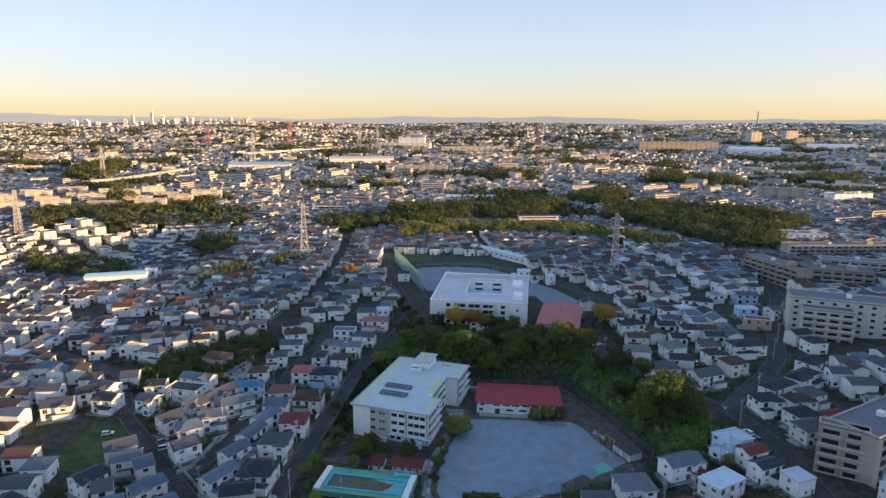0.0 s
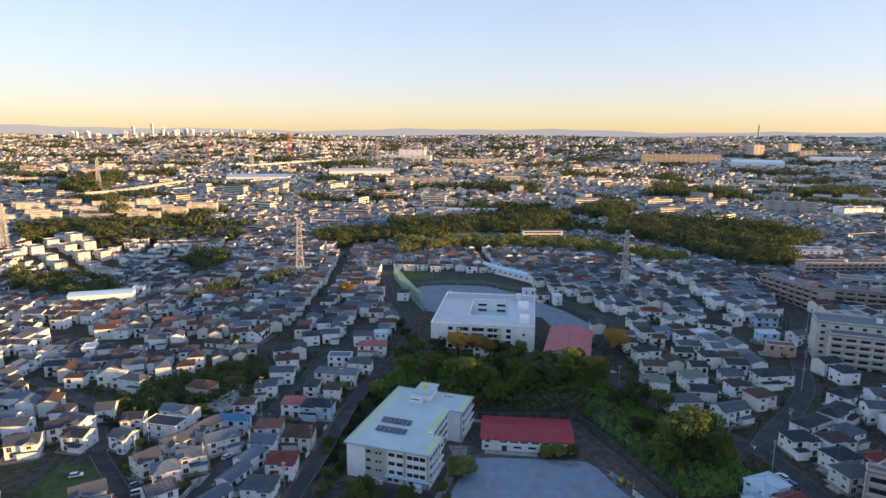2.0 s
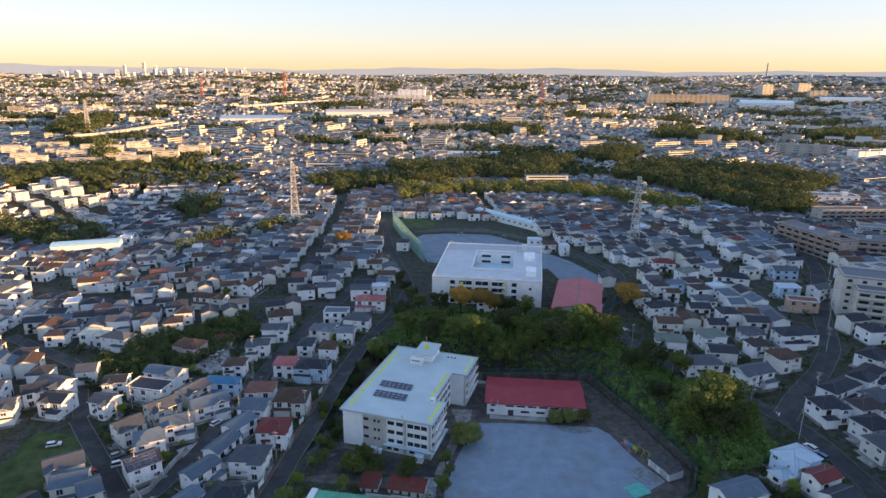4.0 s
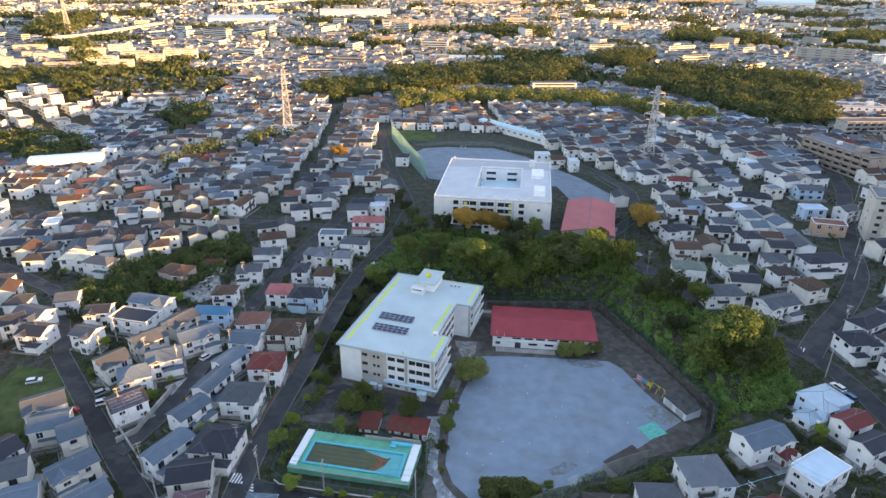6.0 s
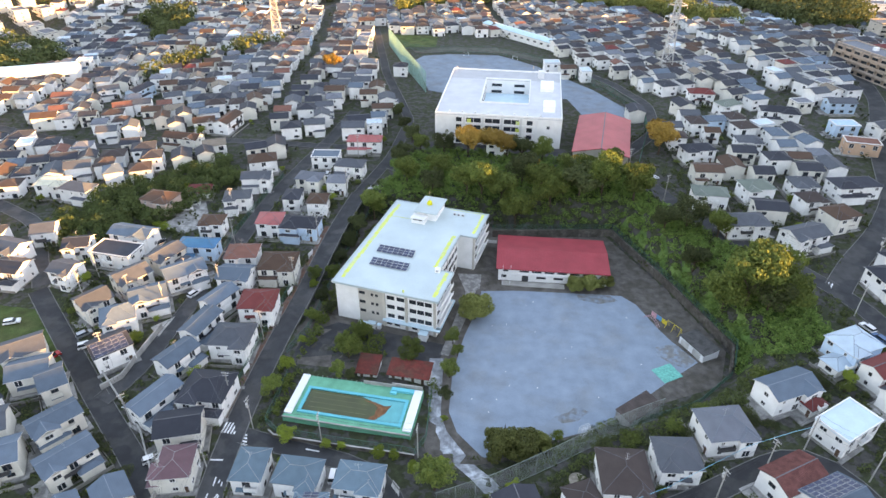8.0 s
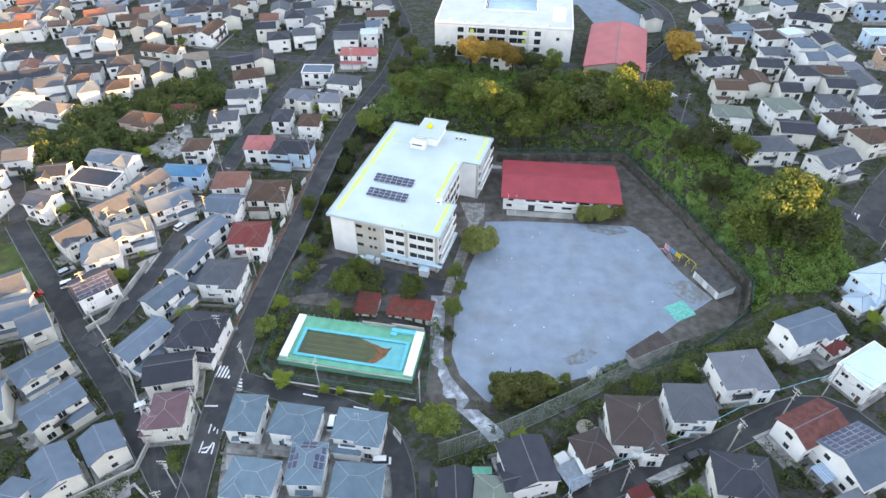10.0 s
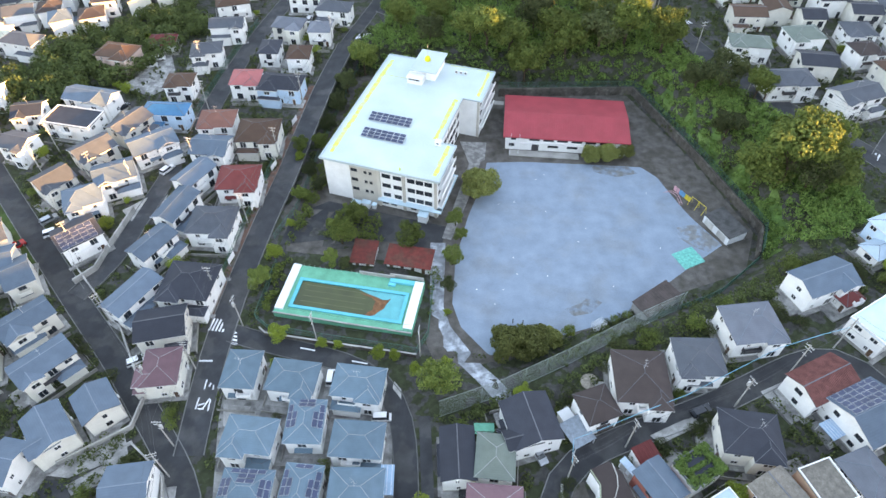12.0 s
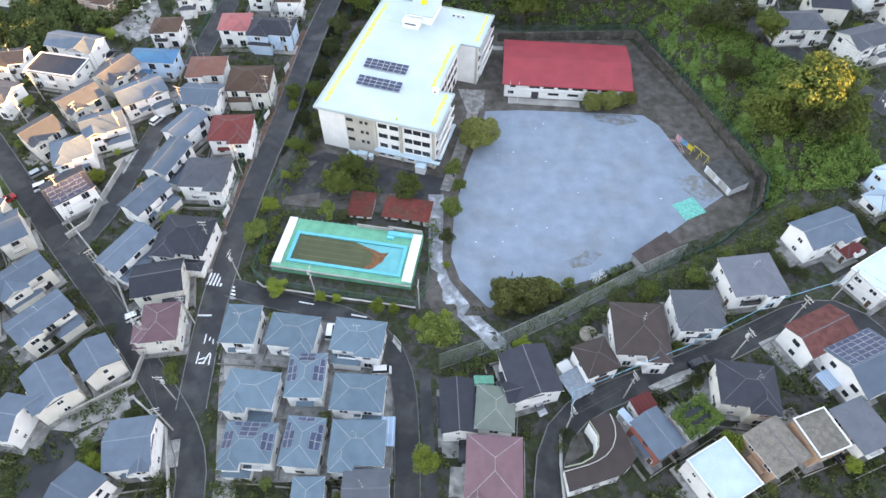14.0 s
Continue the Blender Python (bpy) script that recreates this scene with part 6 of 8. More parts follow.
# ---- upper school ----
def upper_school():
    root = thing("upper_school_building", pose(-10, 332.7, 9.5, 0, 0, -7.5), "four-storey white school building round a courtyard", "school building")
    w, d, h = 53.6, 63.0, 13.0
    cu0, cu1, cv0, cv1 = 18.0, 39.0, 16.0, 49.0
    wall, membrane = Shape(), mat("roof_membrane", (0.49, 0.505, 0.54), 0.6, size=5, vary=0.08, fine=0.5)
    for a, b, c, e in ((0, w, 0, cv0), (0, w, cv1, d), (0, cu0, cv0, cv1), (cu1, w, cv0, cv1)):
        wall.box((a + b) / 2, (c + e) / 2, -1, b - a, e - c, h + 0.7)
        Shape().box((a + b) / 2, (c + e) / 2, h - 0.3, b - a, e - c, 0.3).done("roof", [membrane], root, "white roof membrane")
    wall.done("wall", [WALL["white"]], root)
    Shape().box((cu0 + cu1) / 2, (cv0 + cv1) / 2, 0, cu1 - cu0, cv1 - cv0, 6.2).done("courtyard_roof", [CANOPY], root, "pale blue courtyard roof")
    for x, y, sx, sy in ((w / 2, 0.2, w, 0.4), (w / 2, d - 0.2, w, 0.4), (0.2, d / 2, 0.4, d - 0.8), (w - 0.2, d / 2, 0.4, d - 0.8), ((cu0 + cu1) / 2, cv0 - 0.2, cu1 - cu0 + 0.8, 0.4), ((cu0 + cu1) / 2, cv1 + 0.2, cu1 - cu0 + 0.8, 0.4), (cu0 - 0.2, (cv0 + cv1) / 2, 0.4, cv1 - cv0), (cu1 + 0.2, (cv0 + cv1) / 2, 0.4, cv1 - cv0)):
        Shape().box(x, y, h, sx, sy, 0.7).done("parapet", [WALL["white"]], root)
    recess = Shape()
    for z in (9.3, 6.1, 2.9):
        recess.box(27.5, -0.05, z, 32, 0.5, 0.35)
    recess.done("floor_band", [FRAME], root)
    for u in (12.5, 20.5, 28.5, 36.5, 43.0):
        Shape().box(u, -0.2, -1, 0.9, 0.8, h + 0.6).done("pier", [FRAME], root)
    m = pose(0, 0, 0)
    for z in (9.9, 6.7, 3.5, 0.4):
        window_row(root, m, (10.2, 40.2), z, 2.4, 1.9)
        window_row(root, m, (14.9, 18.1, 22.9, 26.1, 30.9, 34.1), z, 3.0, 1.9)
        window_row(root, pose(w, 0, 0, 0, 0, 90), [4 + k * 4.6 for k in range(13)], z, 3.2, 1.7)
        if z > 6:
            window_row(root, pose(0, cv1, 0), (23, 34), z - 0.2, 5.0, 1.3)
            window_row(root, pose(cu1, 0, 0, 0, 0, -90), [-20, -26, -32, -38, -44], z, 3.4, 1.5)
            window_row(root, pose(cu0, 0, 0, 0, 0, 90), [20, 26, 32, 38, 44], z, 3.4, 1.5)
    window_row(root, m, (48,), 8.6, 1.2, 1.2)
    for u, z in ((14.6, 9.9), (14.6, 6.7), (14.6, 3.5), (35.2, 9.9), (35.2, 6.7)):
        Shape().box(u, -0.1, z - 0.1, 1.6, 0.2, 1.5).done("coloured_panel", [LIME], root, "lime-yellow balcony panel")
    Shape().box(48, 12, h, 5, 8, 2.6).done("roof_plant", [WALL["white"]], root)
    Shape().box(47, 40, h, 6, 12, 1.6).done("roof_plant", [WALL["white"]], root)
    Shape().box(44, 55, h, 3, 3, 3.4).done("roof_tank", [WHITE_METAL], root)
    for k in range(8):
        Shape().box(6 + k * 5.5, 2.4, h, 0.9, 0.7, 0.8).done("air_conditioner", [FRAME], root)
    Shape().tube((40, 58, h), (40, 58, h + 5), 0.08).done("mast", [METAL], root)
    Shape().tube((2, 60, h), (2, 60, h + 2.5), 0.25).done("vent_pipe", [FRAME], root)


upper_school()


def gym():
    root = thing("gymnasium", pose(45, 309, 9.5, 0, 0, -14), "gymnasium with a rose-red gabled metal roof", "gymnasium")
    w, d, h = 22.5, 41.0, 6.2
    b = Shape().box(w / 2, d / 2, -1, w - 1, d - 1, h + 1)
    b.add([(0.5, 0.5, h), (w - 0.5, 0.5, h), (w / 2, 0.5, h + 2.4)], [(0, 1, 2)])
    b.done("wall", [BEIGE], root)
    r = Shape()
    for a, z0, b2, z1 in ((0, h, w / 2, h + 2.6), (w / 2, h + 2.6, w, h)):
        r.add([(a, 0, z0), (b2, 0, z1), (b2, d, z1), (a, d, z0), (a, 0, z0 + 0.25), (b2, 0, z1 + 0.25), (b2, d, z1 + 0.25), (a, d, z0 + 0.25)], [(3, 2, 1, 0), (4, 5, 6, 7), (0, 1, 5, 4), (1, 2, 6, 5), (2, 3, 7, 6), (3, 0, 4, 7)])
    r.done("roof", [mat("rose_sheet", (0.42, 0.09, 0.10), 0.5, size=5, vary=0.12)], root, "rose-red metal roof")
    Shape().box(w / 2, d / 2, h + 2.8, 0.4, d, 0.15).done("ridge", [RIDGE], root)
    window_row(root, pose(0, 0.5, 0), (5, 9, 13, 17), 3.4, 2.2, 1.2)


gym()


# ---- blocks of flats and other large buildings ----
def flats(x, y, turn, w, d, storeys, wall, label, z=None, balconies=True, rooftop=True, floor=3.0, group="", detail=True):
    """A block of flats: slab balconies on its front (-y), windows behind and at the ends, parapet, rooftop boxes."""
    root = thing("apartment_block", pose(x, y, gz(x, y) - 0.3 if z is None else z, 0, 0, turn), label, "apartment block", group)
    h = storeys * floor
    Shape().box(0, 0, -5, w, d, h + 5).done("wall", [wall], root)
    Shape().box(0, 0, h, w + 0.5, d + 0.5, 0.3).box(0, -d / 2, h + 0.3, w + 0.5, 0.3, 0.6, mi=1).box(0, d / 2, h + 0.3, w + 0.5, 0.3, 0.6, mi=1).box(-w / 2, 0, h + 0.3, 0.3, d - 0.3, 0.6, mi=1).box(w / 2, 0, h + 0.3, 0.3, d - 0.3, 0.6, mi=1).done("roof", [ROOF["ash"], wall], root)
    bays = max(2, int(w / (5.5 if detail else 16)))
    for f in range(storeys):
        if balconies:
            Shape().box(0, -d / 2 - 0.6, f * floor - 0.05, w, 1.2, 0.16).box(0, -d / 2 - 1.15, f * floor + 0.11, w, 0.1, 1.0).done("balcony", [wall], root)
        for i in range(bays):
            px = (i + 0.5) / bays * w - w / 2
            piece("window", window_mesh((w / bays * (0.68 if detail else 0.42)) if balconies else 1.8, (1.9 if detail else 1.5) if balconies else 1.3, True), root, pose(px, -d / 2 - 0.004, f * floor + (0.2 if balconies else 1.0)))
            if detail:
                piece("window", window_mesh(1.6, 1.2), root, pose(0, 0, 0, 0, 0, 180) @ pose(px, -d / 2 - 0.004, f * floor + 1.0))
        for e in (90, -90):
            piece("window", window_mesh(1.4, 1.2), root, pose(0, 0, 0, 0, 0, e) @ pose(0, -w / 2 - 0.004, f * floor + 1.0))
    if balconies and detail:
        for i in range(bays + 1):
            Shape().box(i / bays * w - w / 2, -d / 2 - 0.55, 0, 0.3, 1.3, h).done("pier", [wall], root)
    if rooftop:
        Shape().box(w * 0.25, 0, h + 0.3, 5, min(5, d * 0.6), 2.6).done("stair_head", [wall], root)
        Shape().box(-w * 0.1, 0.5, h + 0.3, 2.2, 2.2, 1.6).done("roof_tank", [WHITE_METAL], root)
    return root


GREIGE = mat("flats_greige", (0.44, 0.40, 0.35), 0.85, size=3, vary=0.1)
BROWNISH = mat("flats_brown", (0.38, 0.31, 0.26), 0.85, size=3, vary=0.12)
OFFWHITE = mat("flats_white", (0.54, 0.51, 0.46), 0.85, size=3, vary=0.08)
flats(146.5, 193.5, -31 + 61, 43, 15, 5, GREIGE, "five-storey greige apartment block with balconies", z=9.0, floor=3.3)
flats(126.3, 184.6, -31, 13.5, 4, 5, GREIGE, "five-storey end of the greige apartment block with deep balconies", z=9.0, floor=3.3, rooftop=False)
flats(206, 300, -22, 66, 16, 6, OFFWHITE, "six-storey off-white apartment block", z=14.5, balconies=False, floor=3.2)
flats(186, 297, -22, 22, 12, 5, OFFWHITE, "lower wing of the off-white apartment block", z=14.5, floor=3.2, rooftop=False)
flats(216, 402, 105 - 180, 46, 12, 4, BROWNISH, "four-storey brown apartment block with balconies", z=17, floor=3.2)
flats(240, 384, -20, 44, 12, 4, BROWNISH, "four-storey brown apartment block", z=17, floor=3.2)
flats(330, 520, 3, 95, 13, 4, GREIGE, "long four-storey grey apartment block", floor=3.1)
flats(300, 440, -20, 60, 12, 4, OFFWHITE, "four-storey cream apartment block", floor=3.1)
flats(335, 588, -70 + 60, 40, 16, 3, WALL["white"], "white three-storey clinic-like building", floor=3.6, balconies=False)
estate_rng = random.Random(17)
for k in range(22):
    bx, by = -620 + (k % 6) * 52 + 14 * (k // 6), 700 + (k // 6) * 52 + 9 * (k % 6)
    flats(bx, by, 18 + 7 * math.sin(k), estate_rng.uniform(26, 38), 10, 4 + k % 2, OFFWHITE, "five-storey cream apartment slab in a housing estate", floor=2.8, group="housing estate", detail=False, rooftop=False)
for k, (bx, by) in enumerate([(-384, 584), (-366, 574), (-348, 560), (-330, 545), (-312, 528), (-298, 508), (-384, 608), (-364, 600), (-344, 588), (-326, 574), (-308, 558), (-372, 624), (-352, 614), (-332, 602)]):
    flats(bx, by, -42 + 6 * math.sin(2.0 * k), 15 + k % 3, 10, 2 + k % 3 // 2, WALL["cream"], "cream terraced flats stepping down a slope", floor=3.0, group="terraced flats", detail=False, rooftop=False)
flats(760, 2115, 0, 260, 18, 11, GREIGE, "long eleven-storey apartment block", detail=False)
flats(1120, 2350, 10, 40, 30, 15, OFFWHITE, "tall cream apartment tower", detail=False)
flats(1330, 2500, 10, 50, 30, 14, OFFWHITE, "tall cream apartment tower", detail=False)
flats(1250, 2250, 0, 60, 20, 9, OFFWHITE, "pale nine-storey apartment block", detail=False)
flats(-150, 2150, -4, 170, 40, 7, WALL["white"], "large stepped white building", detail=False)
flats(-130, 2170, -4, 90, 30, 13, WALL["white"], "large white stepped building", detail=False, balconies=False)
flats(70, 1900, 0, 190, 14, 6, OFFWHITE, "long cream apartment block", detail=False)
flats(-70, 1330, -3, 130, 12, 4, OFFWHITE, "long cream apartment block", detail=False)
flats(480, 905, -20, 66, 13, 6, OFFWHITE, "six-storey cream apartment block on a hill", detail=False)
flats(560, 880, 10, 60, 20, 4, WALL["white"], "white four-storey building with a tower", detail=False, balconies=False)


def long_hall(x, y, turn, w, d, h, label, material, category="warehouse"):
    root = thing("long_hall", pose(x, y, gz(x, y), 0, 0, turn), label, category)
    Shape().box(0, 0, -2, w, d, h + 2).done("wall", [WALL["white"]], root)
    n, half = 8, w / 2 + 0.4
    arc = [(-d / 2 - 0.4 + k * (d + 0.8) / n, h + d * 0.12 * math.cos((2 * k / n - 1) * 1.57)) for k in range(n + 1)]
    pts = [(e * half, a, z + t) for t in (0, 0.2) for a, z in arc for e in (-1, 1)]
    o = 2 * (n + 1)
    faces = [(2 * k + 2, 2 * k + 3, 2 * k + 1, 2 * k) for k in range(n)] + [(o + 2 * k, o + 2 * k + 1, o + 2 * k + 3, o + 2 * k + 2) for k in range(n)]
    faces += [(2 * k + 1, 2 * k + 3, o + 2 * k + 3, o + 2 * k + 1) for k in range(n)] + [(2 * k + 2, 2 * k, o + 2 * k, o + 2 * k + 2) for k in range(n)] + [(0, 1, o + 1, o), (2 * n + 1, 2 * n, o + 2 * n, o + 2 * n + 1)]
    Shape().add(pts, faces).done("roof", [material], root)
    for k in range(int(w / 6)):
        piece("window", window_mesh(2.4, 1.2), root, pose(-w / 2 + 3 + k * 6, -d / 2 - 0.004, h * 0.5))


PALE_BLUE = mat("sheet_pale_blue", (0.42, 0.62, 0.70), 0.4, vary=0.08)
long_hall(43.5, 502, -52, 70, 8, 5, "long low shed with a pale blue-white metal roof", PALE_BLUE)
long_hall(-230, 418, 18, 38, 12, 9, "white two-storey hall with a pale blue roof", PALE_BLUE, "hall")
long_hall(225, 560, -5, 46, 10, 5, "low white hall with a pale roof", ROOF["pale"], "hall")
long_hall(960, 2010, -15, 150, 60, 14, "large sports hall with a blue-white arched roof", PALE_BLUE, "sports hall")
long_hall(1240, 2080, -10, 150, 50, 12, "large hall with a pale arched roof", ROOF["pale"], "sports hall")
long_hall(-420, 1390, 6, 130, 46, 10, "long white factory hall", ROOF["pale"], "factory")
long_hall(-210, 1500, 8, 150, 40, 12, "long low cream warehouse", OFFWHITE, "warehouse")
for k in range(4):
    long_hall(-20 + k * 26, 930, 0, 22, 16, 5, "white arched greenhouse beside the wood", ROOF["pale"], "greenhouse")


def skyline():
    rng = random.Random(4)
    for k in range(34):
        a = radians(rng.gauss(-24.5, 3.2)) if k > 4 else radians((-25.2, -26.6, -24.4, -29.8, -30.6)[k])
        r = rng.uniform(4450, 4680)
        x, y = r * math.sin(a), r * math.cos(a)
        top = (92, 78, 62, 46, 46)[k] if k < 5 else rng.uniform(24, 50)
        w = rng.uniform(14, 24)
        root = thing("office_tower", pose(x, y, gz(x, y) - 5, 0, 0, rng.uniform(-20, 20)), "hazy distant high-rise office tower on the horizon", "office tower", "skyline")
        # The towers' haze is put into this pale wall colour.
        Shape().box(0, 0, 0, w, w, top).box(0, 0, top, w * 0.6, w * 0.6, top * 0.06).done("wall", [mat("tower_pale", (0.66, 0.67, 0.70), 0.6, vary=0.08)], root)
        s = Shape()
        for f in range(int(top / 8)):
            s.box(0, -w / 2 - 0.1, 4 + f * 8, w * 0.86, 0.2, 3)
        tagged(s.done("glazing", [GLASS], root), kind="stuff")


skyline()


def lattice_tower(x, y, height, turn, spread=None, paint=None, arms=3):
    """A power pylon: four tapering legs, bracing and cross-arms."""
    root = thing("power_pylon", pose(x, y, gz(x, y), 0, 0, turn), "tall steel lattice power pylon" if paint is None else "tall red and white lattice mast", "pylon")
    b, t, n = (spread or height * 0.15) / 2, height * 0.022, 9
    m = paint or METAL
    zs = [height * (1 - (1 - k / n) ** 1.25) for k in range(n + 1)]
    zs[0] = -0.5

    def half(z):
        return b + (t - b) * max(0, z / height) ** 0.75

    thick = 0.10 + height * 0.004
    for ex, ey in ((-1, -1), (1, -1), (1, 1), (-1, 1)):
        leg = Shape()
        leg.path([(ex * half(z), ey * half(z), z) for z in zs], thick, 4)
        leg.done("leg", [m], root)
    brace = Shape()
    for z0, z1 in zip(zs, zs[1:]):
        h0, h1 = half(z0), half(z1)
        ring0 = [(-h0, -h0), (h0, -h0), (h0, h0), (-h0, h0)]
        ring1 = [(-h1, -h1), (h1, -h1), (h1, h1), (-h1, h1)]
        for k in range(4):
            j = (k + 1) % 4
            brace.tube((*ring0[k], z0), (*ring1[j], z1), thick * 0.6, sides=3).tube((*ring0[j], z0), (*ring1[k], z1), thick * 0.6, sides=3).tube((*ring1[k], z1), (*ring1[j], z1), thick * 0.6, sides=3)
    brace.done("bracing", [m], root)
    for k in range(arms):
        z = height * (0.66 + 0.13 * k)
        a, q = Shape(), half(z)
        tip = q + height * 0.075 * (1.1 - 0.12 * k)
        a.path([(-tip, 0.1, z - 1.4), (-tip, 0, z + 0.3), (-q, -q, z), (q, -q, z), (tip, 0, z + 0.3), (q, q, z), (-q, q, z), (-tip, 0.1, z + 0.3), (-q, 0, z + 1.6), (q, 0, z + 1.6), (tip, 0.1, z + 0.3), (tip, 0.2, z - 1.4)], thick * 0.7, 4)
        a.done("cross_arm", [m], root)


RED_WHITE = mat("mast_red", (0.42, 0.14, 0.09), 0.6, vary=0.1)
lattice_tower(-119, 503, 46, 20)
lattice_tower(114, 420, 46, -15)
lattice_tower(-400, 568, 46, 10)
lattice_tower(-640, 1150, 60, 10)
lattice_tower(-470, 1500, 75, 0)
lattice_tower(290, 2100, 85, 0, None, RED_WHITE)
lattice_tower(-560, 2200, 90, 0, None, RED_WHITE)
lattice_tower(-330, 2300, 85, 0)
lattice_tower(-230, 2000, 75, 0)
lattice_tower(-880, 2300, 80, 0, None, RED_WHITE)
lattice_tower(-760, 2250, 75, 0)
chimney = thing("chimney", pose(2040, 4250, 60), "tall slim distant chimney", "chimney")
Shape().tube((0, 0, 0), (0, 0, 122), 7, 4.5, 10).done("shaft", [mat("chimney_grey", (0.35, 0.34, 0.35), 0.8)], chimney)

def viaduct(points, height, width):
    """A raised road: deck with parapets on single piers."""
    root = thing("viaduct", Matrix(), "pale concrete motorway viaduct crossing the far suburb", "viaduct")
    for (ax, ay), (bx, by) in zip(points, points[1:]):
        l, turn = math.hypot(bx - ax, by - ay), math.degrees(math.atan2(by - ay, bx - ax))
        mx, my = (ax + bx) / 2, (ay + by) / 2
        z = gz(*points[0]) + height
        Shape().box(mx, my, z, l + 0.4, width, 1.4, turn).done("deck", [CONCRETE], root)
        nx, ny = -math.sin(radians(turn)) * width / 2, math.cos(radians(turn)) * width / 2
        for e in (-1, 1):
            Shape().box(mx + e * nx, my + e * ny, z + 1.4, l + 0.4, 0.3, 1.6, turn).done("parapet", [OFFWHITE], root)
        Shape().box(ax, ay, gz(ax, ay) - 1, 3, 6, z - gz(ax, ay) + 1, turn).done("pier", [CONCRETE], root)


viaduct([(-600, 1020), (-572, 1070), (-562, 1120), (-558, 1175), (-555, 1235), (-546, 1290)], 7.0, 12.0)
viaduct([(-520, 1600), (-490, 1680), (-455, 1760), (-408, 1861), (-360, 1950)], 15.0, 16.0)

# ---- trees ----
SCHOOL_TREES = [(-31.6, 281.3, 1.15), (-37.8, 262.6, 0.7), (-46, 240.5, 0.5), (-38.7, 225, 0.5), (-42, 221.4, 0.4), (-47.7, 191, 0.8), (-6.2, 163.2, 0.85), (-30.5, 204.7, 0.75), (-28, 213, 0.65), (-32.2, 197.5, 0.6), (-28.9, 197, 0.4), (-13.4, 204.7, 0.65),
                (-3.1, 198.8, 0.6), (-4.2, 191, 0.5), (-0.9, 207, 0.5), (-2.2, 212, 0.5)]
for tx, ty, k in [(8.6, 174.0, 0.95), (13.6, 175.0, 1.0), (18.0, 176.6, 0.62), (36.6, 238, 0.72), (41.4, 238.6, 0.74), (46, 240.2, 0.66), (4.5, 223.4, 1.32)]:
    plant("olive", tx, ty, k)
for k in range(5):
    plant("shrub", 31.6 + k * 1.5, 181.2 + k * 0.66, 0.72, group="field hedge")
SCHOOL_TREES += [(-43.4, 221, 0.45), (-42.0, 231, 0.55), (-40.8, 242, 0.6), (-39.4, 251, 0.65), (-37.8, 261, 0.7), (-36.2, 271, 0.75)]
for tx, ty, k in SCHOOL_TREES:
    plant("green", tx, ty, k)
for tx, ty, k in [(-46, 199.5, 0.95), (-40.7, 176, 0.85), (-31.5, 174.6, 0.55), (-28, 174.3, 0.5), (-19.1, 171.6, 0.75), (-15.6, 171, 0.55), (-10.8, 167.1, 0.65), (-4.5, 169.7, 0.5), (-4.4, 183.8, 0.4), (22.4, 178.0, 0.6), (-8.6, 138.4, 1.15), (-45.6, 236, 0.6), (-44, 210, 0.5)]:
    plant("bright", tx, ty, k)
for tx, ty, k in [(80, 218.6, 1.5), (75.6, 221.6, 1.15), (86, 222.4, 1.4), (84.6, 215.4, 1.1), (89.6, 217.6, 1.1), (67.4, 256, 1.0), (62, 276, 1.15), (43.5, 280, 1.25), (42, 287, 1.2), (52, 282, 1.15), (20.5, 276, 1.1), (8.4, 284, 1.15), (3, 286, 1.1), (15.6, 282, 1.05), (29.7, 284, 1.2), (33, 279, 1.1), (74.5, 256, 1.0), (83, 251, 0.8), (72, 238, 0.8),
                 (-10, 288, 1.0), (-20, 296, 0.9), (-8, 300, 0.9), (24, 292, 1.1), (55, 290, 1.1), (-24, 312, 0.8), (60, 302, 0.9)]:
    plant("green", tx, ty, k * 1.28)
for tx, ty, k in [(4, 318, 1.4), (13, 319, 1.35), (20, 316, 1.1), (82, 316, 1.5), (84, 326, 1.1), (86, 334, 0.9), (-70, 428, 1.2), (28, 302, 0.9), (46, 300, 0.9)]:
    plant("autumn", tx, ty, k)
for tx, ty, k in [(-16, 322, 0.9), (-6, 320, 1.1), (26, 314, 1.1), (34, 312, 0.9), (50, 300, 0.9), (-20, 332, 0.9), (-24, 345, 0.8), (-28, 362, 0.8), (-22, 318, 0.9), (70, 292, 0.8)]:
    plant("green", tx, ty, k)
shrub_rng = random.Random(13)
for hx, hy, hr in HOUSE_SPOTS[:114]:
    for _ in range(shrub_rng.choice((1, 2, 2, 3))):
        a = shrub_rng.uniform(0, 6.28)
        px, py = hx + math.cos(a) * (hr + 0.6), hy + math.sin(a) * (hr + 0.6)
        if road_gap(px, py) > 1.2 and all(math.hypot(px - q[0], py - q[1]) > q[2] * 0.95 for q in HOUSE_SPOTS[:300]):
            plant("shrub" if shrub_rng.random() < 0.8 else "bright", px, py, shrub_rng.uniform(0.5, 1.1) * (0.8 if shrub_rng.random() < 0.8 else 0.5), group="garden shrubs")


def garden_green():
    """Hedges and garden trees too far off to tell apart."""
    rng = np.random.default_rng(12)
    blobs = []
    for k in range(6000):
        y = 230 + 1150 * rng.random() ** 1.3
        x = (rng.random() * 2 - 1) * 0.74 * y
        if road_gap(x, y) < 1 or any(inside(p, x, y) for p in KEEP_OFF):
            continue
        r = rng.uniform(0.8, 2.3) * (1 if y < 700 else 1.8)
        blobs.append(((x, y, gz(x, y) + r * 0.6), r))
    tagged(leaf_cloud("garden_greenery", blobs, len(blobs) * 30, 0.5, "dark"), "hedges and small garden trees between distant houses", "greenery", kind="stuff")


garden_green()


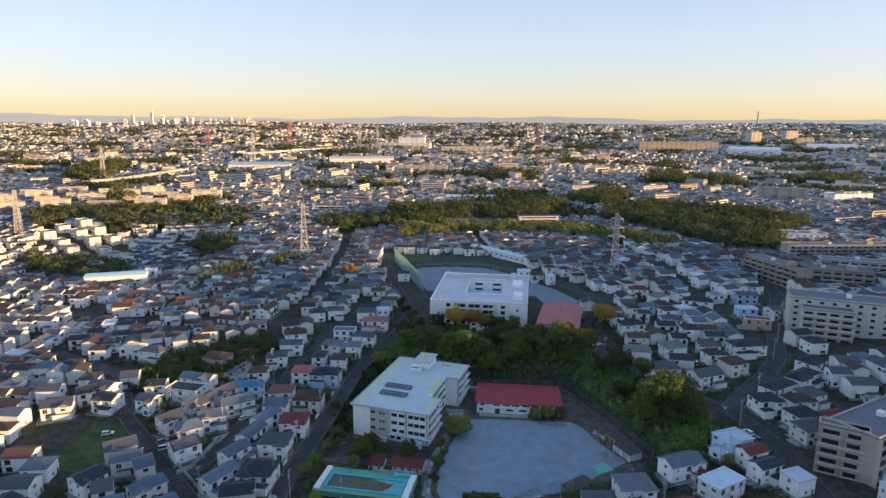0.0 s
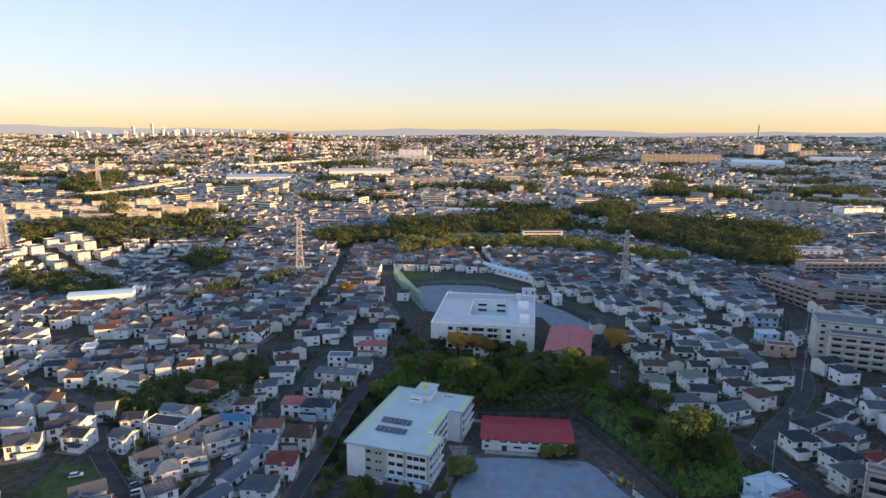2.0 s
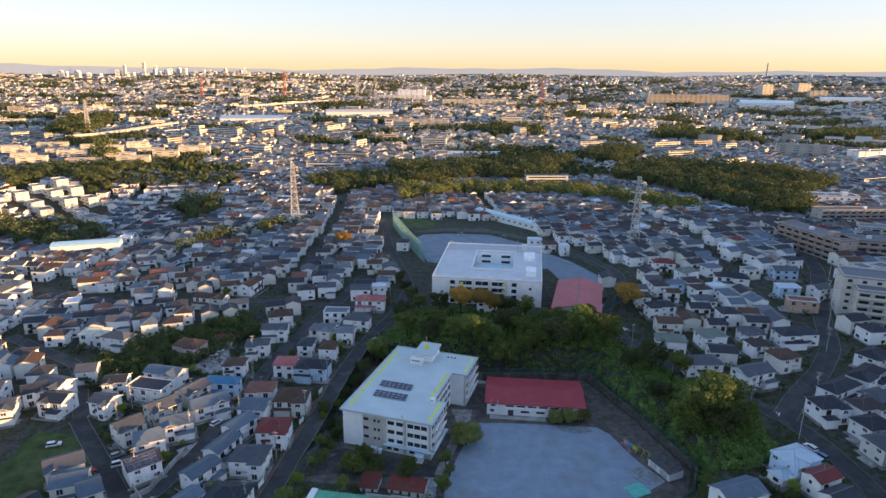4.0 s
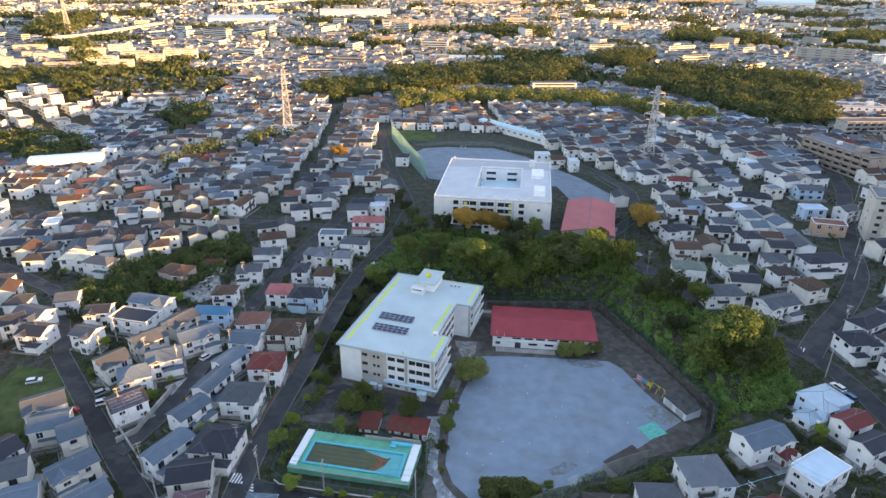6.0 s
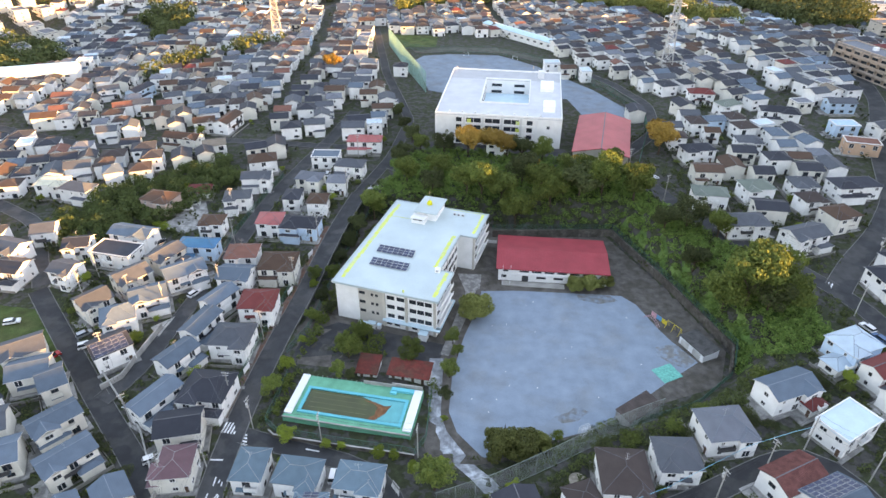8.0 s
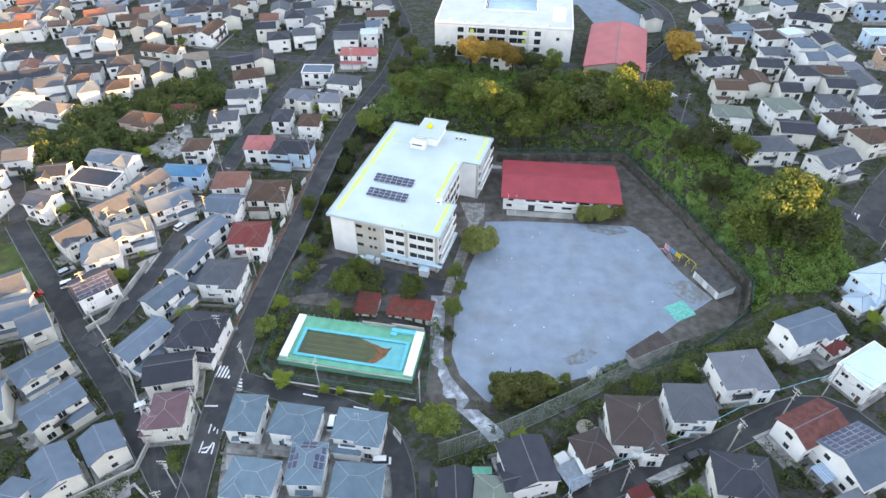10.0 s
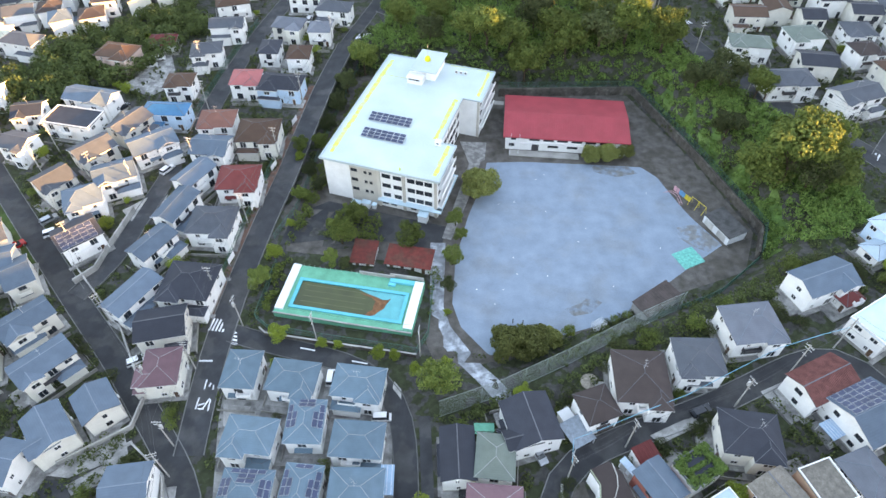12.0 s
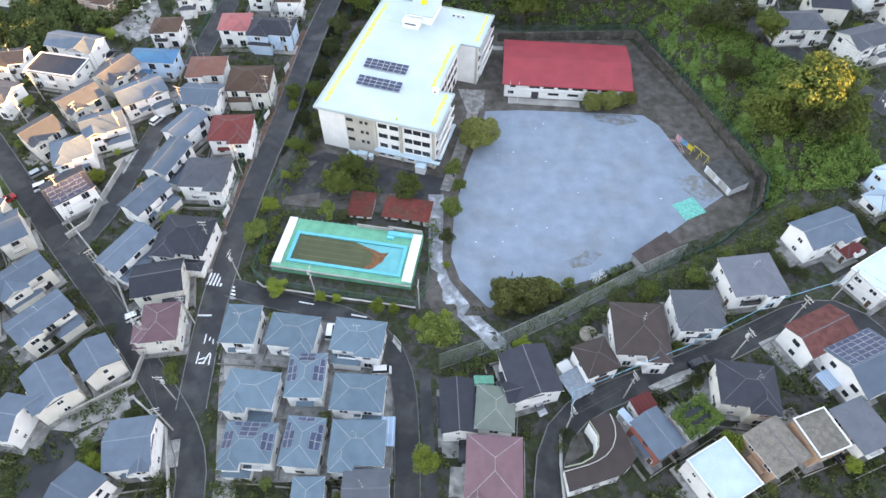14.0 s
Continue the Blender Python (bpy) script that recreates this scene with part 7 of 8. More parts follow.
def hedges():
    """Low planting between the nearer houses."""
    rng = np.random.default_rng(14)
    spots = np.array(HOUSE_SPOTS)
    blobs = []
    for k in range(15000):
        x, y = rng.uniform(-125, 112), 122 + 178 * rng.random() ** 1.6
        if road_gap(x, y) < 0.9 or any(inside(p, x, y) for p in KEEP_OFF + [SCHOOL_YARD, HOUSE_LOTS, PARKING]) or noise.noise((x / 9, y / 9, 0)) < -0.3:
            continue
        if (np.hypot(spots[:, 0] - x, spots[:, 1] - y) < spots[:, 2] * 0.92).any():
            continue
        r = rng.uniform(0.35, 1.15)
        blobs.append(((x, y, gz(x, y) + r * 0.6), r))
    tagged(leaf_cloud("hedges", blobs, len(blobs) * 30, 0.22, "hedge"), "hedges and low planting in the gardens", "greenery", kind="stuff")


hedges()


# ---- cars, poles and road markings ----
CAR_MESHES = {}


def car(x, y, turn, paint, van=False):
    """A parked car: body, glasshouse, four wheels, lights."""
    root = thing("car", pose(x, y, gz(x, y) + 0.1, 0, 0, turn), f"parked {paint} {'van' if van else 'car'} beside a house", "car")
    if van not in CAR_MESHES:
        L, W, H = (3.9, 1.55, 1.75) if van else (4.3, 1.7, 1.42)
        body, cabin = Shape(), Shape()
        prof = [(-L / 2, 0.28), (L / 2, 0.28), (L / 2, 0.72), (L / 2 - 0.25, 0.86), (-L / 2 + 0.1, 0.95), (-L / 2, 0.7)]
        n = len(prof)
        body.add([(px, e * W / 2, pz) for e in (-1, 1) for px, pz in prof], [tuple(range(n)), tuple(range(2 * n - 1, n - 1, -1))] + [(i, n + i, n + (i + 1) % n, (i + 1) % n) for i in range(n)])
        top = [(-L / 2 + 0.35, H), (L / 2 - (0.9 if van else 1.7), H), (L / 2 - (0.45 if van else 1.0), 0.86), (-L / 2 + 0.1, 0.94)]
        cabin.add([(px, e * (W / 2 - (0.16 if pz == H else 0.04)), pz) for e in (-1, 1) for px, pz in top], [(3, 2, 1, 0), (4, 5, 6, 7), (0, 1, 5, 4), (1, 2, 6, 5), (2, 3, 7, 6), (3, 0, 4, 7)])
        wheel = Shape().tube((0, -0.1, 0), (0, 0.1, 0), 0.31, sides=10)
        rim = Shape().tube((0, -0.112, 0), (0, 0.112, 0), 0.18, sides=8)
        roof = Shape().box((top[0][0] + top[1][0]) / 2, 0, H, top[1][0] - top[0][0], W - 0.34, 0.04)
        CAR_MESHES[van] = (L, W, body, cabin.mesh("glasshouse", [GLASS]), wheel.mesh("wheel", [RUBBER]), roof, rim.mesh("rim", [METAL]))
    L, W, body, cabin, wheel, roof, rim = CAR_MESHES[van]
    body.done("body", [CAR_PAINT[paint]], root)
    piece("glasshouse", cabin, root, Matrix())
    roof.done("roof_panel", [CAR_PAINT[paint]], root)
    for ex in (-1, 1):
        for ey in (-1, 1):
            tyre = piece("wheel", wheel, root, pose(ex * (L / 2 - 0.8), ey * (W / 2 - 0.06), 0.31))
            if y < 300:
                piece("rim", rim, tyre, Matrix())
    for ey in (-1, 1):
        Shape().box(L / 2 - 0.02, ey * (W / 2 - 0.28), 0.6, 0.08, 0.36, 0.13).done("headlight", [FRAME], root)


for row in [(-99.8, 277.6, 15, "white"), (-98.4, 281.4, 15, "white"), (-101.4, 255.9, 60, "dark"), (-80.7, 229.3, 60, "white"), (-104.5, 209.8, 45, "silver"), (-102, 205.2, 30, "white", True), (-108.8, 200.9, 50, "red"), (-70.2, 170.4, 30, "white"), (-28.7, 166.6, 88, "white", True),
            (-17.4, 157.6, 2, "white", True), (12.8, 149.4, -65, "silver"), (44.4, 157, 22, "dark"), (109.5, 204.5, 110, "blue"), (111.8, 266.8, 80, "white", True), (73.2, 160.6, 25, "silver"), (-1.5, 141, 88, "dark"), (63, 139, -55, "dark"), (108.6, 208.6, 110, "white"), (-127, 214, 20, "white"), (-52.5, 305, 85, "white"), (128, 262, 45, "silver"), (92, 350, 80, "red")]:
    car(*row)
park_rng = random.Random(6)
for k in range(13):
    car(-50 + (k % 13) * 4.2, 580 + (k // 13) * 14 - (k % 13) * 1.6, 70, park_rng.choice(("white", "white", "silver", "dark", "blue")))

POLES = []


def utility_pole(x, y, turn, height=10.5):
    root = thing("utility_pole", pose(x, y, gz(x, y), 0, 0, turn), "grey concrete utility pole with cross-arms", "utility pole", "utility poles")
    Shape().tube((0, 0, -0.6), (0, 0, height), 0.17, 0.1, 7).done("pole", [CONCRETE], root)
    for z, w in ((height - 0.5, 1.8), (height - 1.3, 1.5), (height - 3.0, 1.0)):
        Shape().box(0, 0, z, w, 0.09, 0.09).done("cross_arm", [METAL], root)
    ins = Shape()
    for e in (-0.8, -0.3, 0.3, 0.8):
        ins.tube((e, 0, height - 0.41), (e, 0, height - 0.15), 0.06, sides=6)
    ins.done("insulators", [FRAME], root)
    if len(POLES) % 3 == 0:
        Shape().tube((0.35, 0, height - 2.6), (0.35, 0, height - 1.7), 0.28, sides=9).done("transformer", [METAL], root)
    POLES.append((x, y, height))


def pole_line(points, label):
    first = len(POLES)
    for i, (x, y) in enumerate(points):
        a, b = points[max(0, i - 1)], points[min(len(points) - 1, i + 1)]
        utility_pole(x, y, math.degrees(math.atan2(b[1] - a[1], b[0] - a[0])) + 90)
    run = POLES[first:]
    for (x0, y0, h0), (x1, y1, h1) in zip(run, run[1:]):
        cable = thing("cables", Matrix(), "thin dark overhead cables between two poles", "cable", "overhead cables")
        way = Vector((y1 - y0, x0 - x1)).normalized()
        for off, drop in ((-0.8, 0.15), (0.8, 0.15), (0, 1.2), (0.1, 3.2)):
            s = Shape()
            pts = []
            for k in range(9):
                f = k / 8
                pts.append((x0 + (x1 - x0) * f + way.x * off, y0 + (y1 - y0) * f + way.y * off, (gz(x0, y0) + h0) * (1 - f) + (gz(x1, y1) + h1) * f - drop - 0.9 * 4 * f * (1 - f)))
            s.path(pts, 0.02, 3)
            s.done("wire", [FRAME_DARK], cable)


pole_line([(-112.6, 226), (-93.7, 200), (-79, 180), (-65, 164), (-56.5, 146), (-53.5, 122)], "street")
pole_line([(-42.6, 290), (-48.4, 260), (-51.6, 236), (-55.2, 211), (-57.4, 188), (-57.6, 169), (-57.4, 152)], "school street")
pole_line([(17.4, 144.6), (29, 150.5), (51.1, 158), (63.5, 164.6), (74.6, 170.4), (84, 162)], "lane")
pole_line([(-10.2, 172.4), (-32.8, 175.8), (-50, 180)], "pool street")
pole_line([(-112.6, 236), (-97, 224), (-86, 221), (-73, 231), (-76, 256), (-82, 276)], "steps")
pole_line([(66, 300), (73, 276), (82, 254), (101, 232), (108, 214)], "slope road")
pole_line([(125, 236), (148, 270), (160, 290), (180, 325), (196, 352)], "rise")
pole_line([(-42, 320), (-32, 345), (-36, 380), (-44, 420)], "upper street")


def paint_bars(name, rows, label):
    """White bars on a road: centre x, y, length, width, turn."""
    root = thing(name, Matrix(), label, "road marking", kind="structure")
    for x, y, l, w, turn in rows:
        c, s = math.cos(radians(turn)), math.sin(radians(turn))
        ends = [(x + a * l / 2 * c - b * w / 2 * s, y + a * l / 2 * s + b * w / 2 * c) for a, b in ((-1, -1), (1, -1), (1, 1), (-1, 1))]
        z = [max(gz(*p), gz(x, y)) + 0.11 for p in ends]
        Shape().add([(*p, q) for p, q in zip(ends, z)] + [(*p, q - 0.04) for p, q in zip(ends, z)], [(0, 1, 2, 3), (4, 0, 3, 7), (5, 1, 0, 4), (6, 2, 1, 5), (7, 3, 2, 6)]).done("bar", [PAINT], root)


paint_bars("crosswalk", [(-57.0 + k * 0.78, 180.2 - k * 0.1, 3.2, 0.42, 80) for k in range(7)], "white zebra crossing on the asphalt street")
paint_bars("crosswalk", [(-52.3 + k * 0.25, 178.3 - k * 0.95, 2.8, 0.45, -14) for k in range(4)], "white zebra crossing at the corner")
paint_bars("stop_line", [(-56.0, 170.9, 3.0, 0.4, 0), (-34.7, 174.0, 3.4, 0.3, -12), (-23, 170.6, 3.4, 0.3, -12)], "white stop line on the street")
paint_bars("road_writing", [(-54.6, 165.3, 2.2, 0.3, 90), (-53.6, 165.4, 1.2, 0.3, 80), (-52.9, 165.2, 2.2, 0.3, 96), (-55.2, 161, 2.6, 0.3, 88), (-54.3, 160.8, 1.4, 0.3, 20), (-53.4, 161, 2.4, 0.3, 70), (-52.7, 160.7, 2.6, 0.3, 92), (-54.2, 159.8, 1.2, 0.3, 0)], "white painted bars of road lettering")
paint_bars("diamond_mark", [(-13.1, 153.4, 2.0, 0.22, 70), (-12.5, 153.4, 2.0, 0.22, 110), (-13.1, 151.5, 2.0, 0.22, 110), (-12.5, 151.5, 2.0, 0.22, 70)], "white painted diamond on the street")
paint_bars("crosswalk", [(71.5 + k * 0.9, 294.5 + k * 0.25, 3.2, 0.45, -65) for k in range(6)], "white zebra crossing on the slope road")
paint_bars("crosswalk", [(104.0 + k * 0.8, 229.5 - k * 0.55, 3.0, 0.45, 50) for k in range(6)], "white zebra crossing on the slope road")
paint_bars("crosswalk", [(-34.6 + k * 0.9, 294 + k * 0.1, 3.0, 0.45, 70) for k in range(5)], "white zebra crossing behind the school")

# ---- playground ----
YELLOW = mat("bar_yellow", (0.62, 0.48, 0.06), 0.5)
PINK = mat("bar_pink", (0.62, 0.34, 0.38), 0.5)
BLUE = mat("panel_blue", (0.10, 0.32, 0.55), 0.5)
frame_root = thing("swing_frame", pose(61.8, 218.6, 0, 0, 0, -58), "yellow steel swing frame beside the field", "swing")
for u in (-2.4, 0, 2.4):
    for e in (-1, 1):
        Shape().tube((u, e * 0.9, 0), (u, 0, 2.5), 0.06).done("leg", [YELLOW], frame_root)
Shape().tube((-2.5, 0, 2.5), (2.5, 0, 2.5), 0.06).done("top_bar", [YELLOW], frame_root)
for u in (-1.6, -0.8, 0.8, 1.6):
    Shape().tube((u - 0.2, 0, 2.5), (u - 0.2, 0, 0.5), 0.015).tube((u + 0.2, 0, 2.5), (u + 0.2, 0, 0.5), 0.015).box(u, 0, 0.46, 0.5, 0.2, 0.05).done("swing_seat", [FRAME_DARK], frame_root)
board = thing("painted_boards", pose(58.6, 223.2, 0, 0, 0, -58), "row of pink, blue and yellow boards beside the field", "board")
for k, m in enumerate((PINK, PINK, BLUE, BLUE, YELLOW, YELLOW)):
    Shape().box(-2.5 + k, 0.4, 0.2, 0.9, 0.08, 1.5).done("board", [m], board)
bars = thing("climbing_bars", pose(56.4, 222.4, 0, 0, 0, -58), "pink curved climbing bars beside the field", "climbing frame")
for e in (-0.4, 0.4):
    s = Shape()
    arc = [(-3 + 6 * k / 10, e, 0.2 + 1.9 * math.sin(3.1416 * k / 10)) for k in range(11)]
    for p, q in zip(arc, arc[1:]):
        s.tube(p, q, 0.05)
    s.done("rail", [PINK], bars)
for k in range(1, 10):
    Shape().tube((-3 + 0.6 * k, -0.4, 0.2 + 1.9 * math.sin(3.1416 * k / 10)), (-3 + 0.6 * k, 0.4, 0.2 + 1.9 * math.sin(3.1416 * k / 10)), 0.03).done("rung", [PINK], bars)
mat_rng = random.Random(3)
tarp = Shape().prism([(-3.2, -2.6), (3.0, -2.9), (3.4, 2.4), (-2.8, 2.8)], 0, 0.05)
for _ in range(14):
    tarp.box(mat_rng.uniform(-2.6, 2.6), mat_rng.uniform(-2.2, 2.2), 0.05, mat_rng.uniform(0.5, 1.2), mat_rng.uniform(0.4, 0.9), mat_rng.uniform(0.03, 0.12), mat_rng.uniform(0, 90))
tarp_root = thing("groundsheet", pose(55.0, 201.3, 0.08, 0, 0, 28), "crumpled turquoise groundsheet lying on the field", "groundsheet")
tarp.done("sheet", [mat("sheet_turquoise", (0.09, 0.42, 0.36), 0.6, size=0.6, vary=0.25)], tarp_root)
for gx, gy, turn in ((60, 250, 0), (6, 462, 10), (35, 455, -15)):
    goal = thing("football_goal", pose(gx if gy > 300 else 12, gy if gy > 300 else 178, gz(gx, gy) if gy > 300 else 0.08, 0, 0, turn if gy > 300 else 30), "white steel football goal", "goal")
    for e in (-1, 1):
        Shape().tube((e * 1.5, 0, 0), (e * 1.5, 0, 2.0), 0.05).tube((e * 1.5, 0, 2.0), (e * 1.5, 0.9, 0), 0.03).done("post", [WHITE_METAL], goal)
    Shape().tube((-1.5, 0, 2.0), (1.5, 0, 2.0), 0.05).done("crossbar", [WHITE_METAL], goal)

gym_frame = thing("jungle_gym", pose(29.4, 180.2, 0.08, 0, 0, 28), "white steel climbing frame at the field's edge", "climbing frame")
for u in range(4):
    for v in range(3):
        Shape().tube((u * 0.9 - 1.35, v * 0.9 - 0.9, 0), (u * 0.9 - 1.35, v * 0.9 - 0.9, 2.4), 0.035, sides=5).done("post", [WHITE_METAL], gym_frame)
for z in (0.8, 1.6, 2.38):
    for v in range(3):
        Shape().tube((-1.35, v * 0.9 - 0.9, z), (1.35, v * 0.9 - 0.9, z), 0.03, sides=5).done("bar", [WHITE_METAL], gym_frame)
    for u in range(4):
        Shape().tube((u * 0.9 - 1.35, -0.9, z), (u * 0.9 - 1.35, 0.9, z), 0.03, sides=5).done("bar", [WHITE_METAL], gym_frame)
for px, py in ((10.4, 181.6), (12.6, 181.2)):
    stake = thing("training_post", pose(px, py, 0.06), "short dark wooden post on the field", "post", "training posts")
    Shape().tube((0, 0, 0), (0, 0, 1.6), 0.11, 0.1, 8).done("post", [BARK], stake)

# ---- guard rail and carport by the lane ----
SLEEVE = mat("sleeve_blue", (0.16, 0.42, 0.55), 0.5)
sleeve = thing("sleeved_cable", Matrix(), "overhead cable in a light blue protective sleeve along the lane", "cable")
Shape().path([(x, y, gz(x, y) + h) for x, y, h in ((17.4, 144.8, 6.9), (18.4, 149.6, 6.2), (24.1, 151.6, 6), (31.5, 154.5, 6), (40.6, 157.8, 5.8), (48.5, 161.5, 6), (60.1, 166.9, 6.2), (69.7, 169.6, 6.6), (74.6, 170.6, 7))], 0.05, 6).done("sleeve", [SLEEVE], sleeve)
port = thing("carport", pose(20.0, 152.7, gz(20.0, 152.7), 0, 0, 28), "open carport with pale slats beside a house", "carport")
for e in (-1, 1):
    for f in (-1, 1):
        Shape().box(e * 2.2, f * 2.6, -0.5, 0.12, 0.12, 3.0).done("post", [WHITE_METAL], port)
    Shape().box(0, e * 2.6, 2.5, 4.7, 0.12, 0.16).done("beam", [WHITE_METAL], port)
for k in range(8):
    Shape().box(-2.2 + k * 0.63, 0, 2.66, 0.12, 5.6, 0.1).done("slat", [WHITE_METAL], port)
Shape().box(0, 0, 2.77, 4.7, 5.6, 0.03).done("sheet", [mat("corrugated_grey", (0.22, 0.26, 0.30), 0.4, size=0.8, vary=0.2)], port, "grey translucent roof sheet")

# ---- house with a curved roof, yards and small things by the lane ----
def curved_house():
    z = gz(22, 138)
    root = thing("house", pose(0, 0, z), "low house with a curved flat brown roof round a garden court", "house")
    outer = [(24.3, 146.1), (20.7, 144.6), (22.1, 141.9), (21.8, 139.9), (20.6, 138.2), (18.6, 137.1), (15.4, 136.4), (15.9, 132.3), (25.1, 135.0), (28.3, 138.0), (26.4, 144.2)]
    mid = Vector((23, 139))
    inner = [tuple(mid + (Vector(p) - mid) * 0.94) for p in outer]
    Shape().prism(inner, -2, 4.2).done("wall", [WALL["white"]], root)
    Shape().prism(outer, 4.2, 4.5).done("roof", [ROOF["umber"]], root)
    Shape().path([(24.9, 145.8, 4.6), (25.4, 143.6, 4.6), (25.2, 141.6, 4.6), (24.4, 139.8, 4.6), (23.1, 138.4, 4.6), (21.4, 137.4, 4.6), (19.6, 136.7, 4.6), (15.5, 135.6, 4.6)], 0.09, 6).done("coping", [CONCRETE], root, "pale curved coping")
    Shape().path([(20.9, 144.5, 4.6), (22.2, 141.9, 4.6), (21.9, 139.9, 4.6), (20.7, 138.1, 4.6), (18.6, 137.0, 4.6), (15.5, 136.3, 4.6)], 0.12, 6).done("coping", [mat("coping_cream", (0.34, 0.38, 0.28), 0.8)], root, "cream curved coping")
    for px, py, turn in ((26.9, 136.6, 43), (24, 134.7, 16), (21, 133.8, 16), (18, 132.9, 16)):
        piece("window", window_mesh(1.7, 1.4), root, pose(px, py, 1.2, 0, 0, turn))
    Shape().path([(16.4, 143.6, 0.2), (15.8, 138, 0.2), (15.7, 131.6, 0.2), (20, 130.6, 0.2)], 0.3, 4).done("garden_wall", [CONCRETE], root)


curved_house()
disc_z = gz(24.5, 164.4)
stones = thing("stone_circle", pose(24.5, 164.4, disc_z), "round pale stone terrace in a garden", "terrace")
Shape().tube((0, 0, -1.0), (0, 0, 0.16), 1.9, 1.9, 24).done("rim", [mat("stone_pale", (0.34, 0.30, 0.25), 0.9, size=0.5, vary=0.3, fine=0.12)], stones)
for ring, count in ((0.5, 5), (1.05, 9), (1.6, 14)):
    for k in range(count):
        a = 6.2832 * (k + 0.5 * (count % 2)) / count
        Shape().box(ring * math.cos(a), ring * math.sin(a), 0.16, 0.46, 0.5, 0.04, math.degrees(a)).done("paving_stone", [mat("stone_pale", (0.34, 0.30, 0.25))], stones)
deck = thing("roof_deck", pose(2.7, 154.2, gz(2.7, 154.2)), "raised wooden deck with a green floor behind a house", "deck")
Shape().box(0, 0, 1.9, 3.9, 2.2, 0.14).done("floor", [mat("deck_green", (0.10, 0.36, 0.26), 0.7, size=0.8, vary=0.15)], deck, "green deck floor")
for px in (-1.9, -0.63, 0.63, 1.9):
    for py in (-1.05, 1.05):
        Shape().box(px, py, -0.6, 0.09, 0.09, 3.5).done("post", [BARK], deck)
for py in (-1.05, 1.05):
    for z in (2.4, 2.84):
        Shape().box(0, py, z, 3.9, 0.07, 0.07).done("rail", [BARK], deck)
PAVED = mat("terrace_concrete", (0.36, 0.35, 0.335), 0.92, size=1.6, vary=0.25, fine=0.2, other=(0.25, 0.245, 0.235), patch=(0.45, 0.6))
for k, poly in enumerate([[(-85.7, 148.6), (-80.8, 150.6), (-67.8, 154.6), (-65.6, 150.2), (-75.3, 145.6), (-82.7, 146.3)], [(-75.2, 144.2), (-67.3, 149.8), (-65.3, 147.9), (-68, 144.9), (-73.5, 142.4)], [(-49.9, 161), (-44.2, 160.4), (-44.9, 155.7), (-48.8, 156.1)], [(-46.4, 137), (-42.6, 137.3), (-42.2, 131), (-46.6, 131)], [(-98, 240), (-90, 247), (-86, 242), (-94, 234)], [(-88, 214), (-80, 222), (-77, 219), (-83, 209)], [(-16.5, 158.5), (-15.4, 166), (-13.8, 164), (-13.6, 153)], [(34, 152.6), (43, 156.6), (43.6, 154.4), (35.5, 150.8)], [(57, 161), (71, 166.6), (71.6, 164.8), (58, 158.6)]]):
    patch("terrace", poly, PAVED, 0.09, "worn concrete terrace beside the houses", "pavement", 2.0)
patch("cul_de_sac", [(-79.6, 145.4), (-74.7, 144.7), (-72.7, 139.9), (-76.6, 130), (-81.5, 130)], ASPHALT, 0.07, "dark asphalt end of a lane between houses", "pavement", 2.0)
patch("pebble_bed", [(15.7, 142.8), (20.4, 144.2), (21.2, 140.5), (16.0, 138.0)], DIRT, 0.05, "gravel bed in a garden court", "gravel", 1.5)
wall_along("retaining_wall", [(-65.6, 152.3), (-57.6, 146.1), (-53.9, 133.6), (-53.4, 124)], 1.0, 0.25, CONCRETE, "pale concrete garden wall along the street")
steps = thing("garden_steps", pose(-66.6, 152.2, gz(-66.6, 152.2), 0, 0, 35), "short flight of concrete garden steps", "steps")
for k in range(7):
    Shape().box(0, -k * 0.34, -1.2, 2.2, 0.34, 1.5 - 0.16 * k).done("step", [CONCRETE], steps)
for bx, by, turn in ((-56.3, 198.2, 76), (-54.4, 216.1, 74), (-51.9, 231, 72), (-49.2, 250, 74)):
    sign = thing("notice_board", pose(bx, by, gz(bx, by), 0, 0, turn), "white notice board on two posts by the street", "board", "notice boards")
    Shape().box(0, 0, 0.9, 3.0, 0.08, 1.6).done("panel", [FRAME], sign)
    for e in (-1.2, 1.2):
        Shape().box(e, 0.08, -0.5, 0.08, 0.08, 3.0).done("post", [METAL], sign)
dot_rng = random.Random(31)
for k in range(16):
    fx, fy = dot_rng.uniform(2, 52), dot_rng.uniform(186, 232)
    disc = thing("field_marker", pose(fx, fy, 0.07), "small white marker disc on the field", "marker", "field markers")
    Shape().tube((0, 0, 0), (0, 0, 0.05), 0.16, 0.14, 8).done("disc", [FRAME], disc)
